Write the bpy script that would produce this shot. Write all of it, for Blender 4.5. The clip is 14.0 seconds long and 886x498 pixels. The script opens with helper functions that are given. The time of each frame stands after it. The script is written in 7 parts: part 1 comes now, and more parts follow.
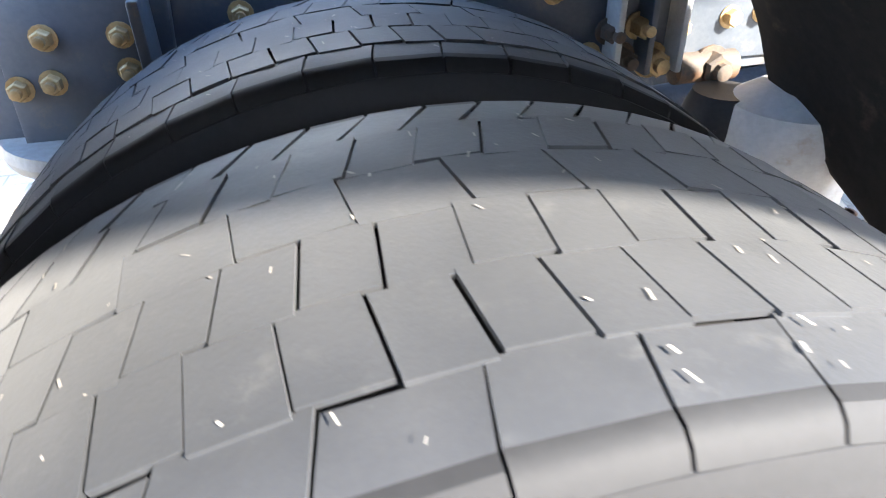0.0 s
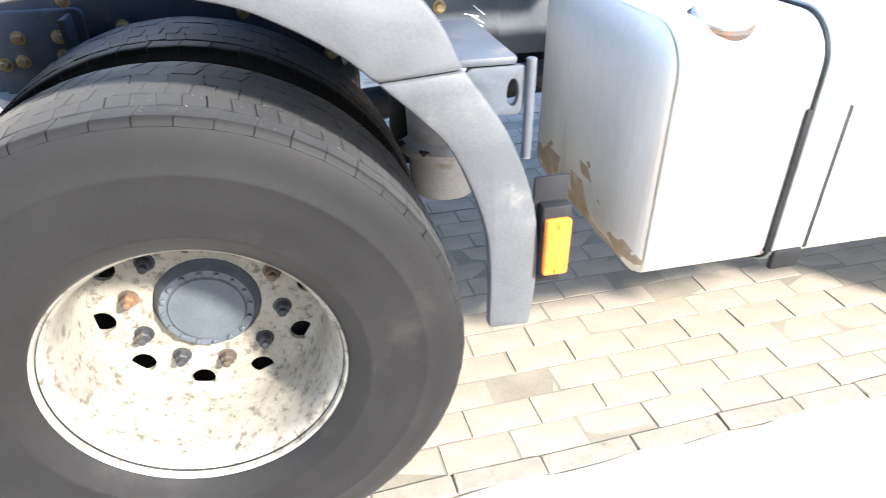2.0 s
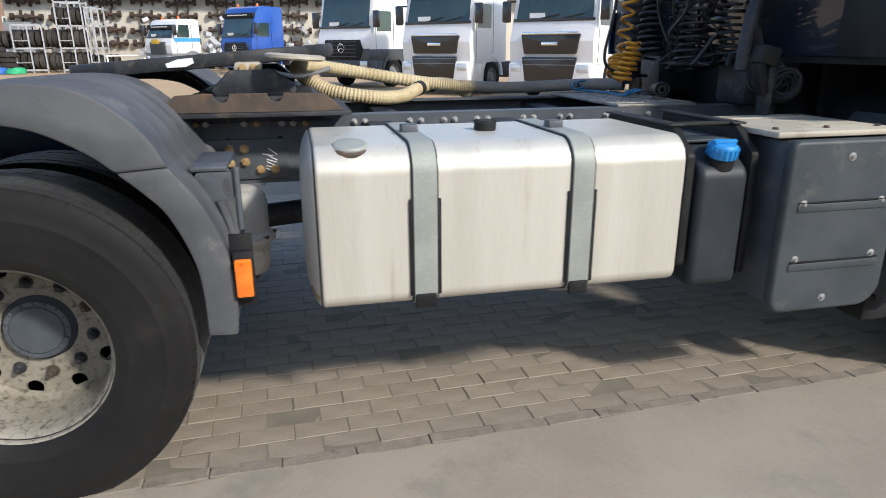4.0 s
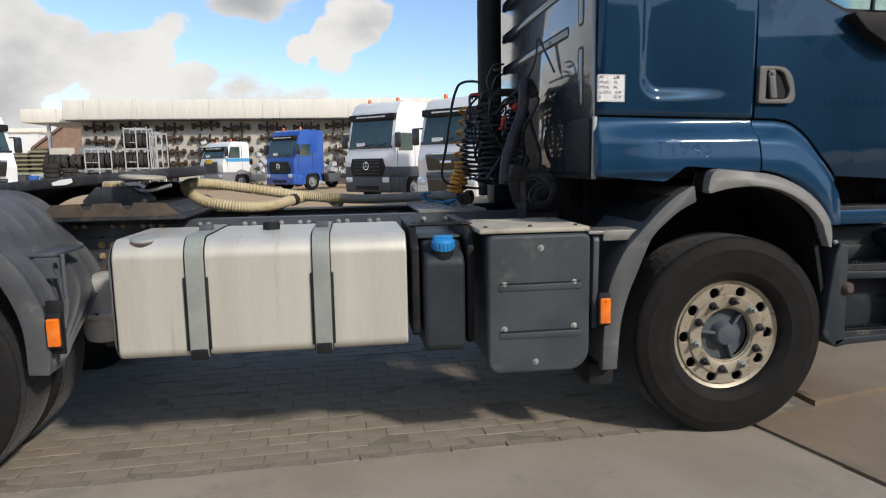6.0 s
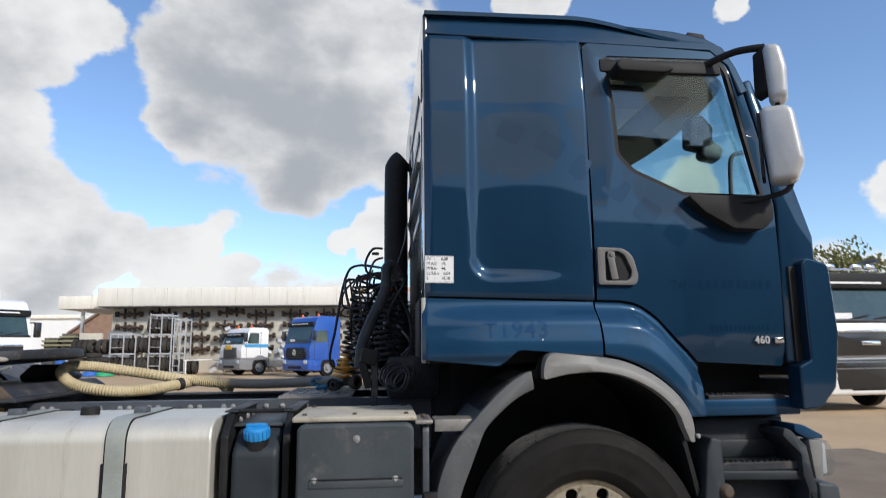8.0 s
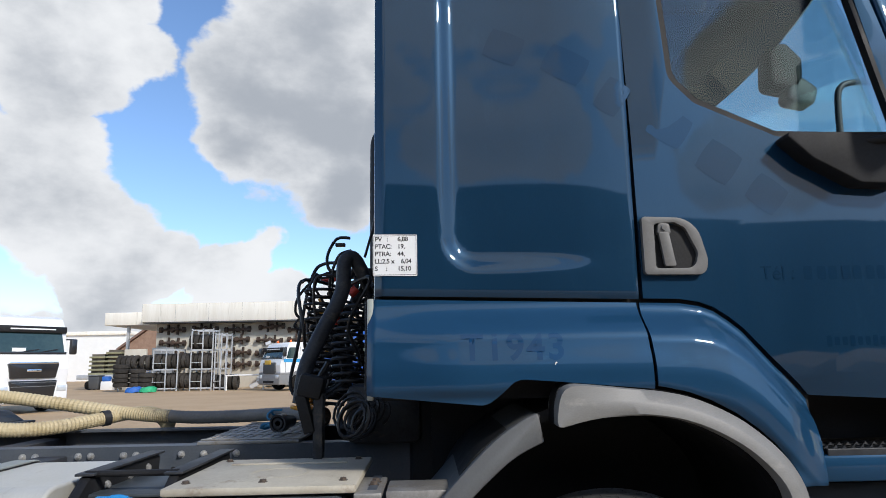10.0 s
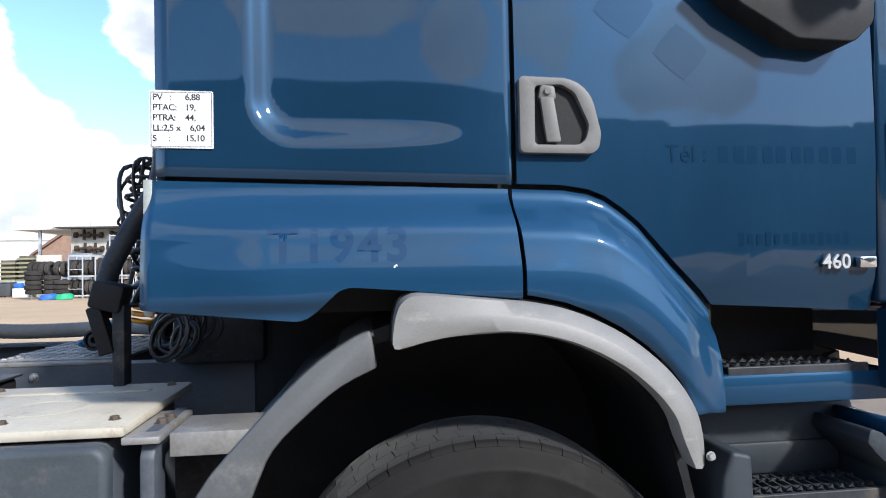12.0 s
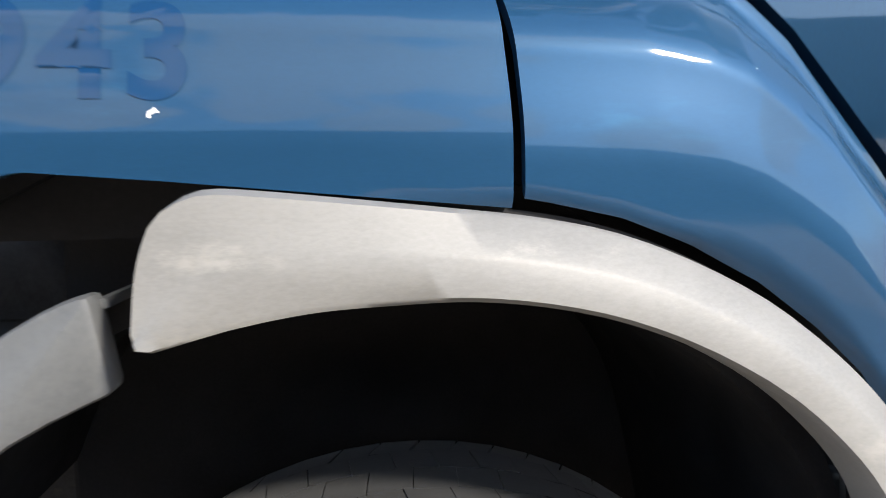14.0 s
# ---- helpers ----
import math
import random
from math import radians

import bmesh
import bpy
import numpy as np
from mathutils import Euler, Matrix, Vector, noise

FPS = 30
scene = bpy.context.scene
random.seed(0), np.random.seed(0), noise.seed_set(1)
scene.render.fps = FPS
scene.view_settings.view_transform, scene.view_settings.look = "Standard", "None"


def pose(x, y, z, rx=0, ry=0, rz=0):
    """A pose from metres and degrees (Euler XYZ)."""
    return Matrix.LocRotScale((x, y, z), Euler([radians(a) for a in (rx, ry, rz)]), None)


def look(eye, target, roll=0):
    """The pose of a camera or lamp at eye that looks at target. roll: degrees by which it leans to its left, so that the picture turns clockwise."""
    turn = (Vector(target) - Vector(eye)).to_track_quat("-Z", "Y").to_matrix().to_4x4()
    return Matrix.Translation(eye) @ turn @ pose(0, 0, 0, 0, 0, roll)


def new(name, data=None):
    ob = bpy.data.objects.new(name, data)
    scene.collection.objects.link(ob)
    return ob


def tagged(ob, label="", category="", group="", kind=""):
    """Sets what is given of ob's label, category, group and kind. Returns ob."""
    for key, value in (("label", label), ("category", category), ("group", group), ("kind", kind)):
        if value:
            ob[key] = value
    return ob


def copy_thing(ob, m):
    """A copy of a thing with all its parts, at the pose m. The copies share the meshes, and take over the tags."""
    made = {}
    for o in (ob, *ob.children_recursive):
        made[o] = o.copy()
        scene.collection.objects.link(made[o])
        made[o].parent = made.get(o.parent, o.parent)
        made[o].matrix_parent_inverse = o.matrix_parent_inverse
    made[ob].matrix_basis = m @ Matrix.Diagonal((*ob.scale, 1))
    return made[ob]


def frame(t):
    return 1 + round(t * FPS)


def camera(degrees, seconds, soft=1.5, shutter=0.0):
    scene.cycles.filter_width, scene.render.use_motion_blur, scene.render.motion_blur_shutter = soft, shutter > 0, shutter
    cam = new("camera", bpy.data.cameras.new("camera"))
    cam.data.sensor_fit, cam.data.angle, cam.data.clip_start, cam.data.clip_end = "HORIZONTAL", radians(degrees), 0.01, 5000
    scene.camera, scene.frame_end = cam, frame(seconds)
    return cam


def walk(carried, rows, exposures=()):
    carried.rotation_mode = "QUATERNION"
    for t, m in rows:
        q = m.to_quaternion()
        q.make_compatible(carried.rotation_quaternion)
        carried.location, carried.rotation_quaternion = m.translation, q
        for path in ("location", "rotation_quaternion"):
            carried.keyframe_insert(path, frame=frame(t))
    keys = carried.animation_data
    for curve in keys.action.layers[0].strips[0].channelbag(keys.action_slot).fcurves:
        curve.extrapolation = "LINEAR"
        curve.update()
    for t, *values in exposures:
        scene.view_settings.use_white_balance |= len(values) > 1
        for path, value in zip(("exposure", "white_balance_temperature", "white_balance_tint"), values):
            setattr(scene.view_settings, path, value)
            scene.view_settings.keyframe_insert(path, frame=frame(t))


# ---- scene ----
cam = camera(69.3, 14.0, soft=0.75, shutter=0.3)
PATH = [
    (0, (-0.096, -0.16, 1.203), (0.289, 1.471, 0.11), -1.0),
    (0.5, (-0.042, -0.294, 1.23), (0.317, 1.305, 0.083), -0.2),
    (1, (-0.013, -0.644, 1.326), (0.384, 0.975, 0.222), 0.0),
    (1.5, (0.069, -0.888, 1.406), (0.445, 0.747, 0.316), -0.5),
    (2, (0.264, -1.049, 1.387), (0.64, 0.599, 0.318), -0.6),
    (2.5, (0.375, -1.231, 1.389), (0.766, 0.439, 0.361), -0.3),
    (3, (0.49, -1.584, 1.41), (0.897, 0.176, 0.552), -0.5),
    (3.5, (0.666, -1.812, 1.399), (1.089, 0.012, 0.695), -0.0),
    (3.7, (0.754, -1.901, 1.414), (1.178, -0.061, 0.755), -0.1),
    (5.8, (1.909, -2.883, 1.388), (2.19, -0.929, 1.063), -0.9),
    (6, (1.994, -2.97, 1.425), (2.274, -1.008, 1.158), -0.9),
    (6.5, (2.253, -3.0, 1.388), (2.533, -1.023, 1.282), -0.8),
    (7, (2.537, -2.98, 1.388), (2.821, -1.0, 1.391), -0.8),
    (7.5, (2.784, -3.024, 1.428), (3.049, -1.044, 1.527), -0.6),
    (7.7, (2.848, -3.031, 1.445), (3.105, -1.054, 1.611), -0.6),
    (8, (2.971, -2.943, 1.392), (3.159, -0.976, 1.704), -0.6),
    (8.2, (3.04, -2.857, 1.424), (3.188, -0.895, 1.781), -0.3),
    (10.3, (3.365, -1.801, 1.445), (3.415, 0.168, 1.793), -1.1),
    (10.5, (3.392, -1.739, 1.464), (3.467, 0.241, 1.736), -1.1),
    (11, (3.469, -1.579, 1.443), (3.676, 0.398, 1.664), -0.8),
    (11.5, (3.582, -1.513, 1.448), (3.811, 0.467, 1.609), -1.2),
    (12, (3.623, -1.455, 1.427), (3.87, 0.529, 1.487), -1.1),
    (12.5, (3.653, -1.259, 1.417), (3.9, 0.726, 1.395), -1.0),
    (13, (3.694, -1.026, 1.428), (3.941, 0.955, 1.313), -0.9),
    (13.5, (3.766, -0.81, 1.381), (4.029, 1.17, 1.283), -1.2),
    (14, (3.835, -0.597, 1.372), (4.121, 1.375, 1.191), -0.8),
]
EXPOSURES = [(0.0, 3.75, 6500, 10), (0.6, 3.75, 6550, 10), (1.1, 3.02, 6450, 10), (1.6, 2.7, 6400, 10), (2.0, 2.4, 6400, 10), (2.7, 1.5, 6400, 10), (3.1, 1.05, 6400, 10), (3.5, 0.65, 6400, 10), (5.8, -0.2, 6600, 10), (6.8, -0.2, 6550, 10), (8.2, -0.15, 6300, 10), (10.3, -0.12, 6100, 10), (11.2, 0.15, 5900, 10), (12.0, 0.65, 5950, 10), (12.5, 1.0, 6200, 10), (13.5, 1.25, 6550, 10), (14.0, 1.15, 6550, 10)]
walk(cam, [(t, look(eye, target, roll)) for t, eye, target, roll in PATH], EXPOSURES)

# ---------------------------------------------------------------- sky and sun
SUN_WAY = Vector((0.80, -1.0, 0.88)).normalized()
SUN_ELEV = math.asin(SUN_WAY.z)


def build_sky():
    """Blue sky with scattered cumulus: a Nishita sky under a procedural cloud layer."""
    world = bpy.data.worlds.new("sky")
    scene.world = world
    world.use_nodes = True
    nt = world.node_tree
    nt.nodes.clear()
    N, L = nt.nodes.new, nt.links.new
    out = N("ShaderNodeOutputWorld")
    bg = N("ShaderNodeBackground")
    sky = N("ShaderNodeTexSky")
    sky.sky_type = "NISHITA"
    sky.sun_disc = False
    sky.sun_elevation = SUN_ELEV
    sky.sun_rotation = math.atan2(SUN_WAY.x, SUN_WAY.y)
    sky.dust_density, sky.ozone_density = 0.3, 2.5
    coord = N("ShaderNodeTexCoord")

    def ma(op, a, b=None, c=None):
        n = N("ShaderNodeMath")
        n.operation = op
        for k, v in enumerate((a, b, c)):
            if v is None:
                continue
            if isinstance(v, (int, float)):
                n.inputs[k].default_value = v
            else:
                L(v, n.inputs[k])
        return n.outputs[0]

    def noise_of(scale, detail, off, rough=0.55):
        m = N("ShaderNodeMapping")
        m.inputs["Location"].default_value = off
        m.inputs["Scale"].default_value = (1, 1, 1.6)
        L(coord.outputs["Generated"], m.inputs[0])
        n = N("ShaderNodeTexNoise")
        n.inputs["Scale"].default_value = scale
        n.inputs["Detail"].default_value = detail
        n.inputs["Roughness"].default_value = rough
        L(m.outputs[0], n.inputs["Vector"])
        return n.outputs["Fac"]

    wide = noise_of(2.6, 3, (3.1, 1.7, 0.4))
    fine = noise_of(8.0, 9, (0.2, 5.0, 1.0), 0.58)
    # cloud heads: azimuth to the right of +y, elevation, radius (degrees), greyness of the base
    cover = shade = None
    bend = N("ShaderNodeTexNoise")
    bend.inputs["Scale"].default_value, bend.inputs["Detail"].default_value = 7.0, 5
    L(coord.outputs["Generated"], bend.inputs["Vector"])
    centre = N("ShaderNodeVectorMath")
    centre.operation = "SUBTRACT"
    L(bend.outputs["Color"], centre.inputs[0])
    centre.inputs[1].default_value = (0.5, 0.5, 0.5)
    warp = N("ShaderNodeVectorMath")
    warp.operation = "MULTIPLY_ADD"
    L(centre.outputs[0], warp.inputs[0])
    warp.inputs[1].default_value = (0.14, 0.14, 0.14)
    L(coord.outputs["Generated"], warp.inputs[2])
    for az, el, rad, grey in CLOUDS:
        a, e = radians(az), radians(el)
        d = N("ShaderNodeVectorMath")
        d.operation = "DISTANCE"
        L(warp.outputs[0], d.inputs[0])
        d.inputs[1].default_value = (math.sin(a) * math.cos(e), math.cos(a) * math.cos(e), math.sin(e))
        r = 2 * math.sin(radians(rad) / 2)
        head = ma("MAXIMUM", ma("SUBTRACT", 1.0, ma("DIVIDE", d.outputs["Value"], r)), 0.0)
        thick = ma("MULTIPLY", head, 1.7)
        cover = thick if cover is None else ma("MAXIMUM", cover, thick)
        if grey > 0:
            dim = ma("MULTIPLY", head, grey)
            shade = dim if shade is None else ma("MAXIMUM", shade, dim)
    mid = noise_of(4.5, 4, (7.0, 3.0, 2.0), 0.5)
    ragged = ma("ADD", ma("MULTIPLY", ma("SUBTRACT", fine, 0.5), 1.35), ma("MULTIPLY", ma("SUBTRACT", mid, 0.5), 0.8))
    stray = ma("MULTIPLY", ma("MAXIMUM", ma("SUBTRACT", wide, 0.64), 0.0), 2.6)
    sep = N("ShaderNodeSeparateXYZ")
    L(coord.outputs["Generated"], sep.inputs[0])
    bank = ma("MINIMUM", ma("MAXIMUM", ma("SUBTRACT", 0.86, ma("MULTIPLY", sep.outputs["Z"], 4.2)), 0.0), 0.46)
    full = ma("MAXIMUM", ma("MAXIMUM", cover, bank), stray)
    density = ma("ADD", full, ma("MULTIPLY", ragged, ma("MINIMUM", ma("MULTIPLY", full, 3.0), 1.0)))
    mask = N("ShaderNodeMapRange")
    mask.interpolation_type = "SMOOTHSTEP"
    L(density, mask.inputs["Value"])
    mask.inputs["From Min"].default_value, mask.inputs["From Max"].default_value = 0.30, 0.54
    # thick bases are greyer than the sunlit rims
    body = N("ShaderNodeMapRange")
    body.interpolation_type = "SMOOTHSTEP"
    L(ma("ADD", shade, ma("ADD", ma("MULTIPLY", ma("SUBTRACT", fine, 0.5), 1.3), ma("MULTIPLY", ma("SUBTRACT", mid, 0.5), 1.0))), body.inputs["Value"])
    body.inputs["From Min"].default_value, body.inputs["From Max"].default_value = -0.16, 0.85
    tint = N("ShaderNodeMix")
    tint.data_type = "RGBA"
    L(body.outputs[0], tint.inputs["Factor"])
    tint.inputs["A"].default_value = (1.0, 0.99, 0.97, 1)
    tint.inputs["B"].default_value = (0.47, 0.495, 0.53, 1)
    gain = N("ShaderNodeVectorMath")
    gain.operation = "MULTIPLY"
    L(sky.outputs[0], gain.inputs[0])
    gain.inputs[1].default_value = (SKY_STRENGTH * 0.93, SKY_STRENGTH * 0.97, SKY_STRENGTH * 1.03)
    both = N("ShaderNodeMix")
    both.data_type = "RGBA"
    L(mask.outputs[0], both.inputs["Factor"])
    L(gain.outputs[0], both.inputs["A"])
    L(tint.outputs["Result"], both.inputs["B"])
    L(both.outputs["Result"], bg.inputs["Color"])
    bg.inputs["Strength"].default_value = 1.0
    L(bg.outputs[0], out.inputs["Surface"])


SKY_STRENGTH = 0.20
CLOUDS = [
    (-10, 22, 12, 0.9), (-4, 20, 9, 0.9), (-15, 23.5, 7.5, 0.7), (-3, 26, 9.5, 0.7), (-8, 16, 5.4, 0.9), (-16.5, 18.5, 4.6, 0.8), (0, 17, 5.2, 0.9), (-10, 30, 10, 0.6),
    (-30, 12, 7.4, 0.15), (-27, 10, 6.6, 0.1), (-30, 17, 4.6, 0), (-23.5, 8, 4.6, 0.1), (-34, 14, 8, 0.2), (-26, 6, 5, 0.6),
    (-16, 8, 4.0, 0), (-14.5, 9.6, 3.2, 0), (-18.5, 7, 4, 0.1), (-12.5, 7, 3.2, 0.1),
    (-29, 24.5, 5.2, 0.4), (-25.5, 25.5, 3.8, 0.3), (-33, 23.5, 5.4, 0.5), (-27, 29, 4.2, 0.3),
    (-4, 9, 2.3, 0), (-1, 9, 3.4, 0), (1, 11, 3.6, 0.3),
    (12, 31.5, 3.8, 0.2), (15.5, 30.5, 3.4, 0.2), (32.3, 25.6, 1.9, 0), (42, 10, 4.0, 0.2), (27, 13, 4.0, 0.1), (25, 6, 5.0, 0.4),
    (180, 42, 24, 0), (145, 42, 17, 0), (212, 38, 17, 0), (176, 20, 7.0, 0), (150, 17, 8.0, 0), (188, 24, 6.0, 0), (164, 22, 4.5, 0), (202, 21, 8.0, 0), (128, 20, 7.0, 0),
]
build_sky()
sun = new("sun", bpy.data.lights.new("sun", "SUN"))
sun.data.energy, sun.data.angle, sun.data.color = 3.8, radians(5.0), (1.0, 0.93, 0.83)
sun.matrix_world = look(SUN_WAY * 60, (0, 0, 0))

# ---------------------------------------------------------------- materials
def nodes_of(name):
    mat = bpy.data.materials.new(name)
    mat.use_nodes = True
    nt = mat.node_tree
    return mat, nt, nt.nodes["Principled BSDF"], nt.nodes.new, nt.links.new


def surface(name, a, b, rough=0.6, rough2=None, scale=6.0, fine=60.0, metal=0.0, bump=0.2, depth=0.002, coat=0.0, c=None, c_amount=0.5, c_scale=2.0, stretch=(1, 1, 1), vary=0.0, spec=0.5, sheen=0.0):
    """Two tones mixed by noise at two scales, a third as patchy stains, with fine relief."""
    mat, nt, bsdf, N, L = nodes_of(name)
    coord = N("ShaderNodeTexCoord")
    mp = N("ShaderNodeMapping")
    mp.inputs["Scale"].default_value = stretch
    L(coord.outputs["Object"], mp.inputs[0])

    def tex(s, d=6, rough_n=0.6):
        n = N("ShaderNodeTexNoise")
        n.inputs["Scale"].default_value, n.inputs["Detail"].default_value, n.inputs["Roughness"].default_value = s, d, rough_n
        L(mp.outputs[0], n.inputs["Vector"])
        return n.outputs["Fac"]

    def mix(f, x, y):
        m = N("ShaderNodeMix")
        m.data_type = "RGBA"
        L(f, m.inputs["Factor"])
        for k, v in (("A", x), ("B", y)):
            if isinstance(v, tuple):
                m.inputs[k].default_value = (*v, 1)
            else:
                L(v, m.inputs[k])
        return m.outputs["Result"]

    def ramp(f, lo, hi):
        r = N("ShaderNodeMapRange")
        r.interpolation_type = "SMOOTHSTEP"
        L(f, r.inputs["Value"])
        r.inputs["From Min"].default_value, r.inputs["From Max"].default_value = lo, hi
        return r.outputs[0]

    big, small = tex(scale), tex(fine, 4)
    f = N("ShaderNodeMath")
    f.operation = "MULTIPLY_ADD"
    L(small, f.inputs[0])
    f.inputs[1].default_value = 0.45
    L(big, f.inputs[2])
    col = mix(ramp(f.outputs[0], 0.5, 0.95), a, b)
    if c is not None:
        col = mix(ramp(tex(c_scale, 8, 0.7), 0.62 - 0.25 * c_amount, 0.78 - 0.2 * c_amount), col, c)
    if vary:
        info = N("ShaderNodeObjectInfo")
        hsv = N("ShaderNodeHueSaturation")
        r = N("ShaderNodeMapRange")
        L(info.outputs["Random"], r.inputs["Value"])
        r.inputs["To Min"].default_value, r.inputs["To Max"].default_value = 1 - vary, 1 + vary
        L(r.outputs[0], hsv.inputs["Value"])
        L(col, hsv.inputs["Color"])
        col = hsv.outputs[0]
    L(col, bsdf.inputs["Base Color"])
    rr = N("ShaderNodeMapRange")
    L(big, rr.inputs["Value"])
    rr.inputs["From Min"].default_value, rr.inputs["From Max"].default_value = 0.3, 0.7
    rr.inputs["To Min"].default_value, rr.inputs["To Max"].default_value = rough, rough if rough2 is None else rough2
    L(rr.outputs[0], bsdf.inputs["Roughness"])
    bsdf.inputs["Metallic"].default_value = metal
    bsdf.inputs["Coat Weight"].default_value = coat
    bsdf.inputs["Coat Roughness"].default_value = 0.03
    bsdf.inputs["Specular IOR Level"].default_value = spec
    bsdf.inputs["Sheen Weight"].default_value = sheen
    bsdf.inputs["Sheen Roughness"].default_value = 0.45
    if bump:
        bp = N("ShaderNodeBump")
        bp.inputs["Strength"].default_value, bp.inputs["Distance"].default_value = bump, depth
        L(f.outputs[0], bp.inputs["Height"])
        L(bp.outputs[0], bsdf.inputs["Normal"])
    return mat


def glass(name, tint=(0.85, 0.93, 0.92), rough=0.0, mirror=0.0):
    """Thin pane: clear with a gloss that grows at a glancing angle."""
    mat, nt, bsdf, N, L = nodes_of(name)
    nt.nodes.remove(bsdf)
    clear, gloss, edge, mx = N("ShaderNodeBsdfTransparent"), N("ShaderNodeBsdfGlossy"), N("ShaderNodeLayerWeight"), N("ShaderNodeMixShader")
    clear.inputs["Color"].default_value = (*tint, 1)
    gloss.inputs["Roughness"].default_value = rough
    edge.inputs["Blend"].default_value = 0.5
    power, lift = N("ShaderNodeMath"), N("ShaderNodeMath")
    power.operation, lift.operation = "POWER", "MULTIPLY_ADD"
    L(edge.outputs["Facing"], power.inputs[0])
    power.inputs[1].default_value = 5.0
    L(power.outputs[0], lift.inputs[0])
    lift.inputs[1].default_value, lift.inputs[2].default_value = 0.92, 0.06 + mirror
    L(lift.outputs[0], mx.inputs[0])
    L(clear.outputs[0], mx.inputs[1])
    L(gloss.outputs[0], mx.inputs[2])
    L(mx.outputs[0], nt.nodes["Material Output"].inputs["Surface"])
    return mat


NAVY = surface("navy_paint", (0.0058, 0.0285, 0.062), (0.0072, 0.0340, 0.073), 0.34, 0.46, 1.5, 220, 0.3, 0.03, 0.0004, coat=1.0, spec=0.05, c=(0.0095, 0.0380, 0.078), c_amount=0.25, c_scale=5, stretch=(1.4, 1, 0.5))
NAVY_FADED = surface("sun_faded_navy_paint", (0.0095, 0.045, 0.099), (0.0115, 0.052, 0.113), 0.42, 0.50, 2.5, 240, 0.25, 0.04, 0.0005, coat=0.75, spec=0.07, c=(0.014, 0.064, 0.130), c_amount=0.15, c_scale=6, stretch=(0.6, 1, 3))
NAVY_FADED.node_tree.nodes["Principled BSDF"].inputs["Coat Roughness"].default_value = 0.06
GHOST_LOW = surface("less_faded_navy_paint", (0.0034, 0.0345, 0.094), (0.0042, 0.0390, 0.106), 0.42, 0.50, 2.5, 240, 0.25, 0.04, 0.0005, coat=0.75, spec=0.05)
GHOST_LOW.node_tree.nodes["Principled BSDF"].inputs["Coat Roughness"].default_value = 0.06
# the back wall's navy, darkened for the dim surroundings it mirrors; faint dirt patches
NAVY_BACK = surface("darkened_glossy_navy_paint", (0.0030, 0.0085, 0.020), (0.0045, 0.0120, 0.027), 0.30, 0.42, 3, 160, 0.0, 0.04, 0.0005, coat=1.0, c=(0.010, 0.013, 0.020), c_amount=0.2, c_scale=5, spec=0.4)
NAVY_GHOST = surface("navy_paint_unfaded", (0.0030, 0.0215, 0.051), (0.0038, 0.0255, 0.060), 0.40, 0.46, 1.5, 220, 0.3, 0.02, 0.0004, coat=1.0, spec=0.04)
PLASTIC = surface("weathered_grey_plastic", (0.062, 0.066, 0.072), (0.094, 0.098, 0.104), 0.48, 0.62, 5, 180, 0, 0.12, 0.0012, c=(0.145, 0.143, 0.138), c_amount=0.25, c_scale=7)
FLARE = surface("pale_grey_plastic", (0.165, 0.161, 0.152), (0.212, 0.207, 0.196), 0.45, 0.6, 4, 160, 0, 0.08, 0.001, c=(0.255, 0.245, 0.225), c_amount=0.25, c_scale=9, stretch=(1, 1, 2.5))
GUARD = surface("scuffed_grey_guard_plastic", (0.070, 0.073, 0.076), (0.098, 0.101, 0.103), 0.48, 0.62, 5, 180, 0, 0.12, 0.0012, c=(0.150, 0.148, 0.142), c_amount=0.25, c_scale=7)
# near-black with brown patches, for the sheet under each rear mudguard
NEAR_BLACK = surface("near_black_lining", (0.010, 0.009, 0.008), (0.022, 0.019, 0.016), 0.75, 0.9, 6, 60, 0, 0.3, 0.003, c=(0.06, 0.045, 0.03), c_amount=0.3, c_scale=9, spec=0.15)
DARK = surface("black_plastic", (0.009, 0.009, 0.010), (0.020, 0.020, 0.021), 0.5, 0.7, 8, 150, 0, 0.1, 0.001, spec=0.25)
COVER = surface("slate_grey_plastic", (0.040, 0.049, 0.056), (0.060, 0.070, 0.078), 0.46, 0.6, 5, 180, 0, 0.12, 0.0012, c=(0.10, 0.10, 0.095), c_amount=0.2, c_scale=6, spec=0.35)
PLASTIC_DARK = surface("dark_slate_moulded_plastic", (0.019, 0.0250, 0.031), (0.030, 0.0370, 0.044), 0.46, 0.6, 5, 180, 0, 0.12, 0.0012, c=(0.075, 0.080, 0.080), c_amount=0.2, c_scale=6, spec=0.35)
STEEL_BLACK = surface("grimy_black_frame_paint", (0.020, 0.022, 0.026), (0.045, 0.048, 0.054), 0.45, 0.65, 9, 90, 0, 0.25, 0.002, c=(0.10, 0.085, 0.07), c_amount=0.35, c_scale=11, spec=0.3)
FRAME_GREY = surface("grey_frame_paint", (0.055, 0.065, 0.08), (0.085, 0.095, 0.11), 0.42, 0.6, 6, 120, 0, 0.15, 0.0015, c=(0.15, 0.13, 0.11), c_amount=0.25, c_scale=12)
RUBBER = surface("worn_tyre_rubber", (0.0108, 0.0102, 0.0098), (0.0168, 0.0158, 0.0150), 0.60, 0.75, 10, 140, 0, 0.2, 0.0012, c=(0.021, 0.0195, 0.018), c_amount=0.3, c_scale=6, spec=0.12, sheen=0.04)
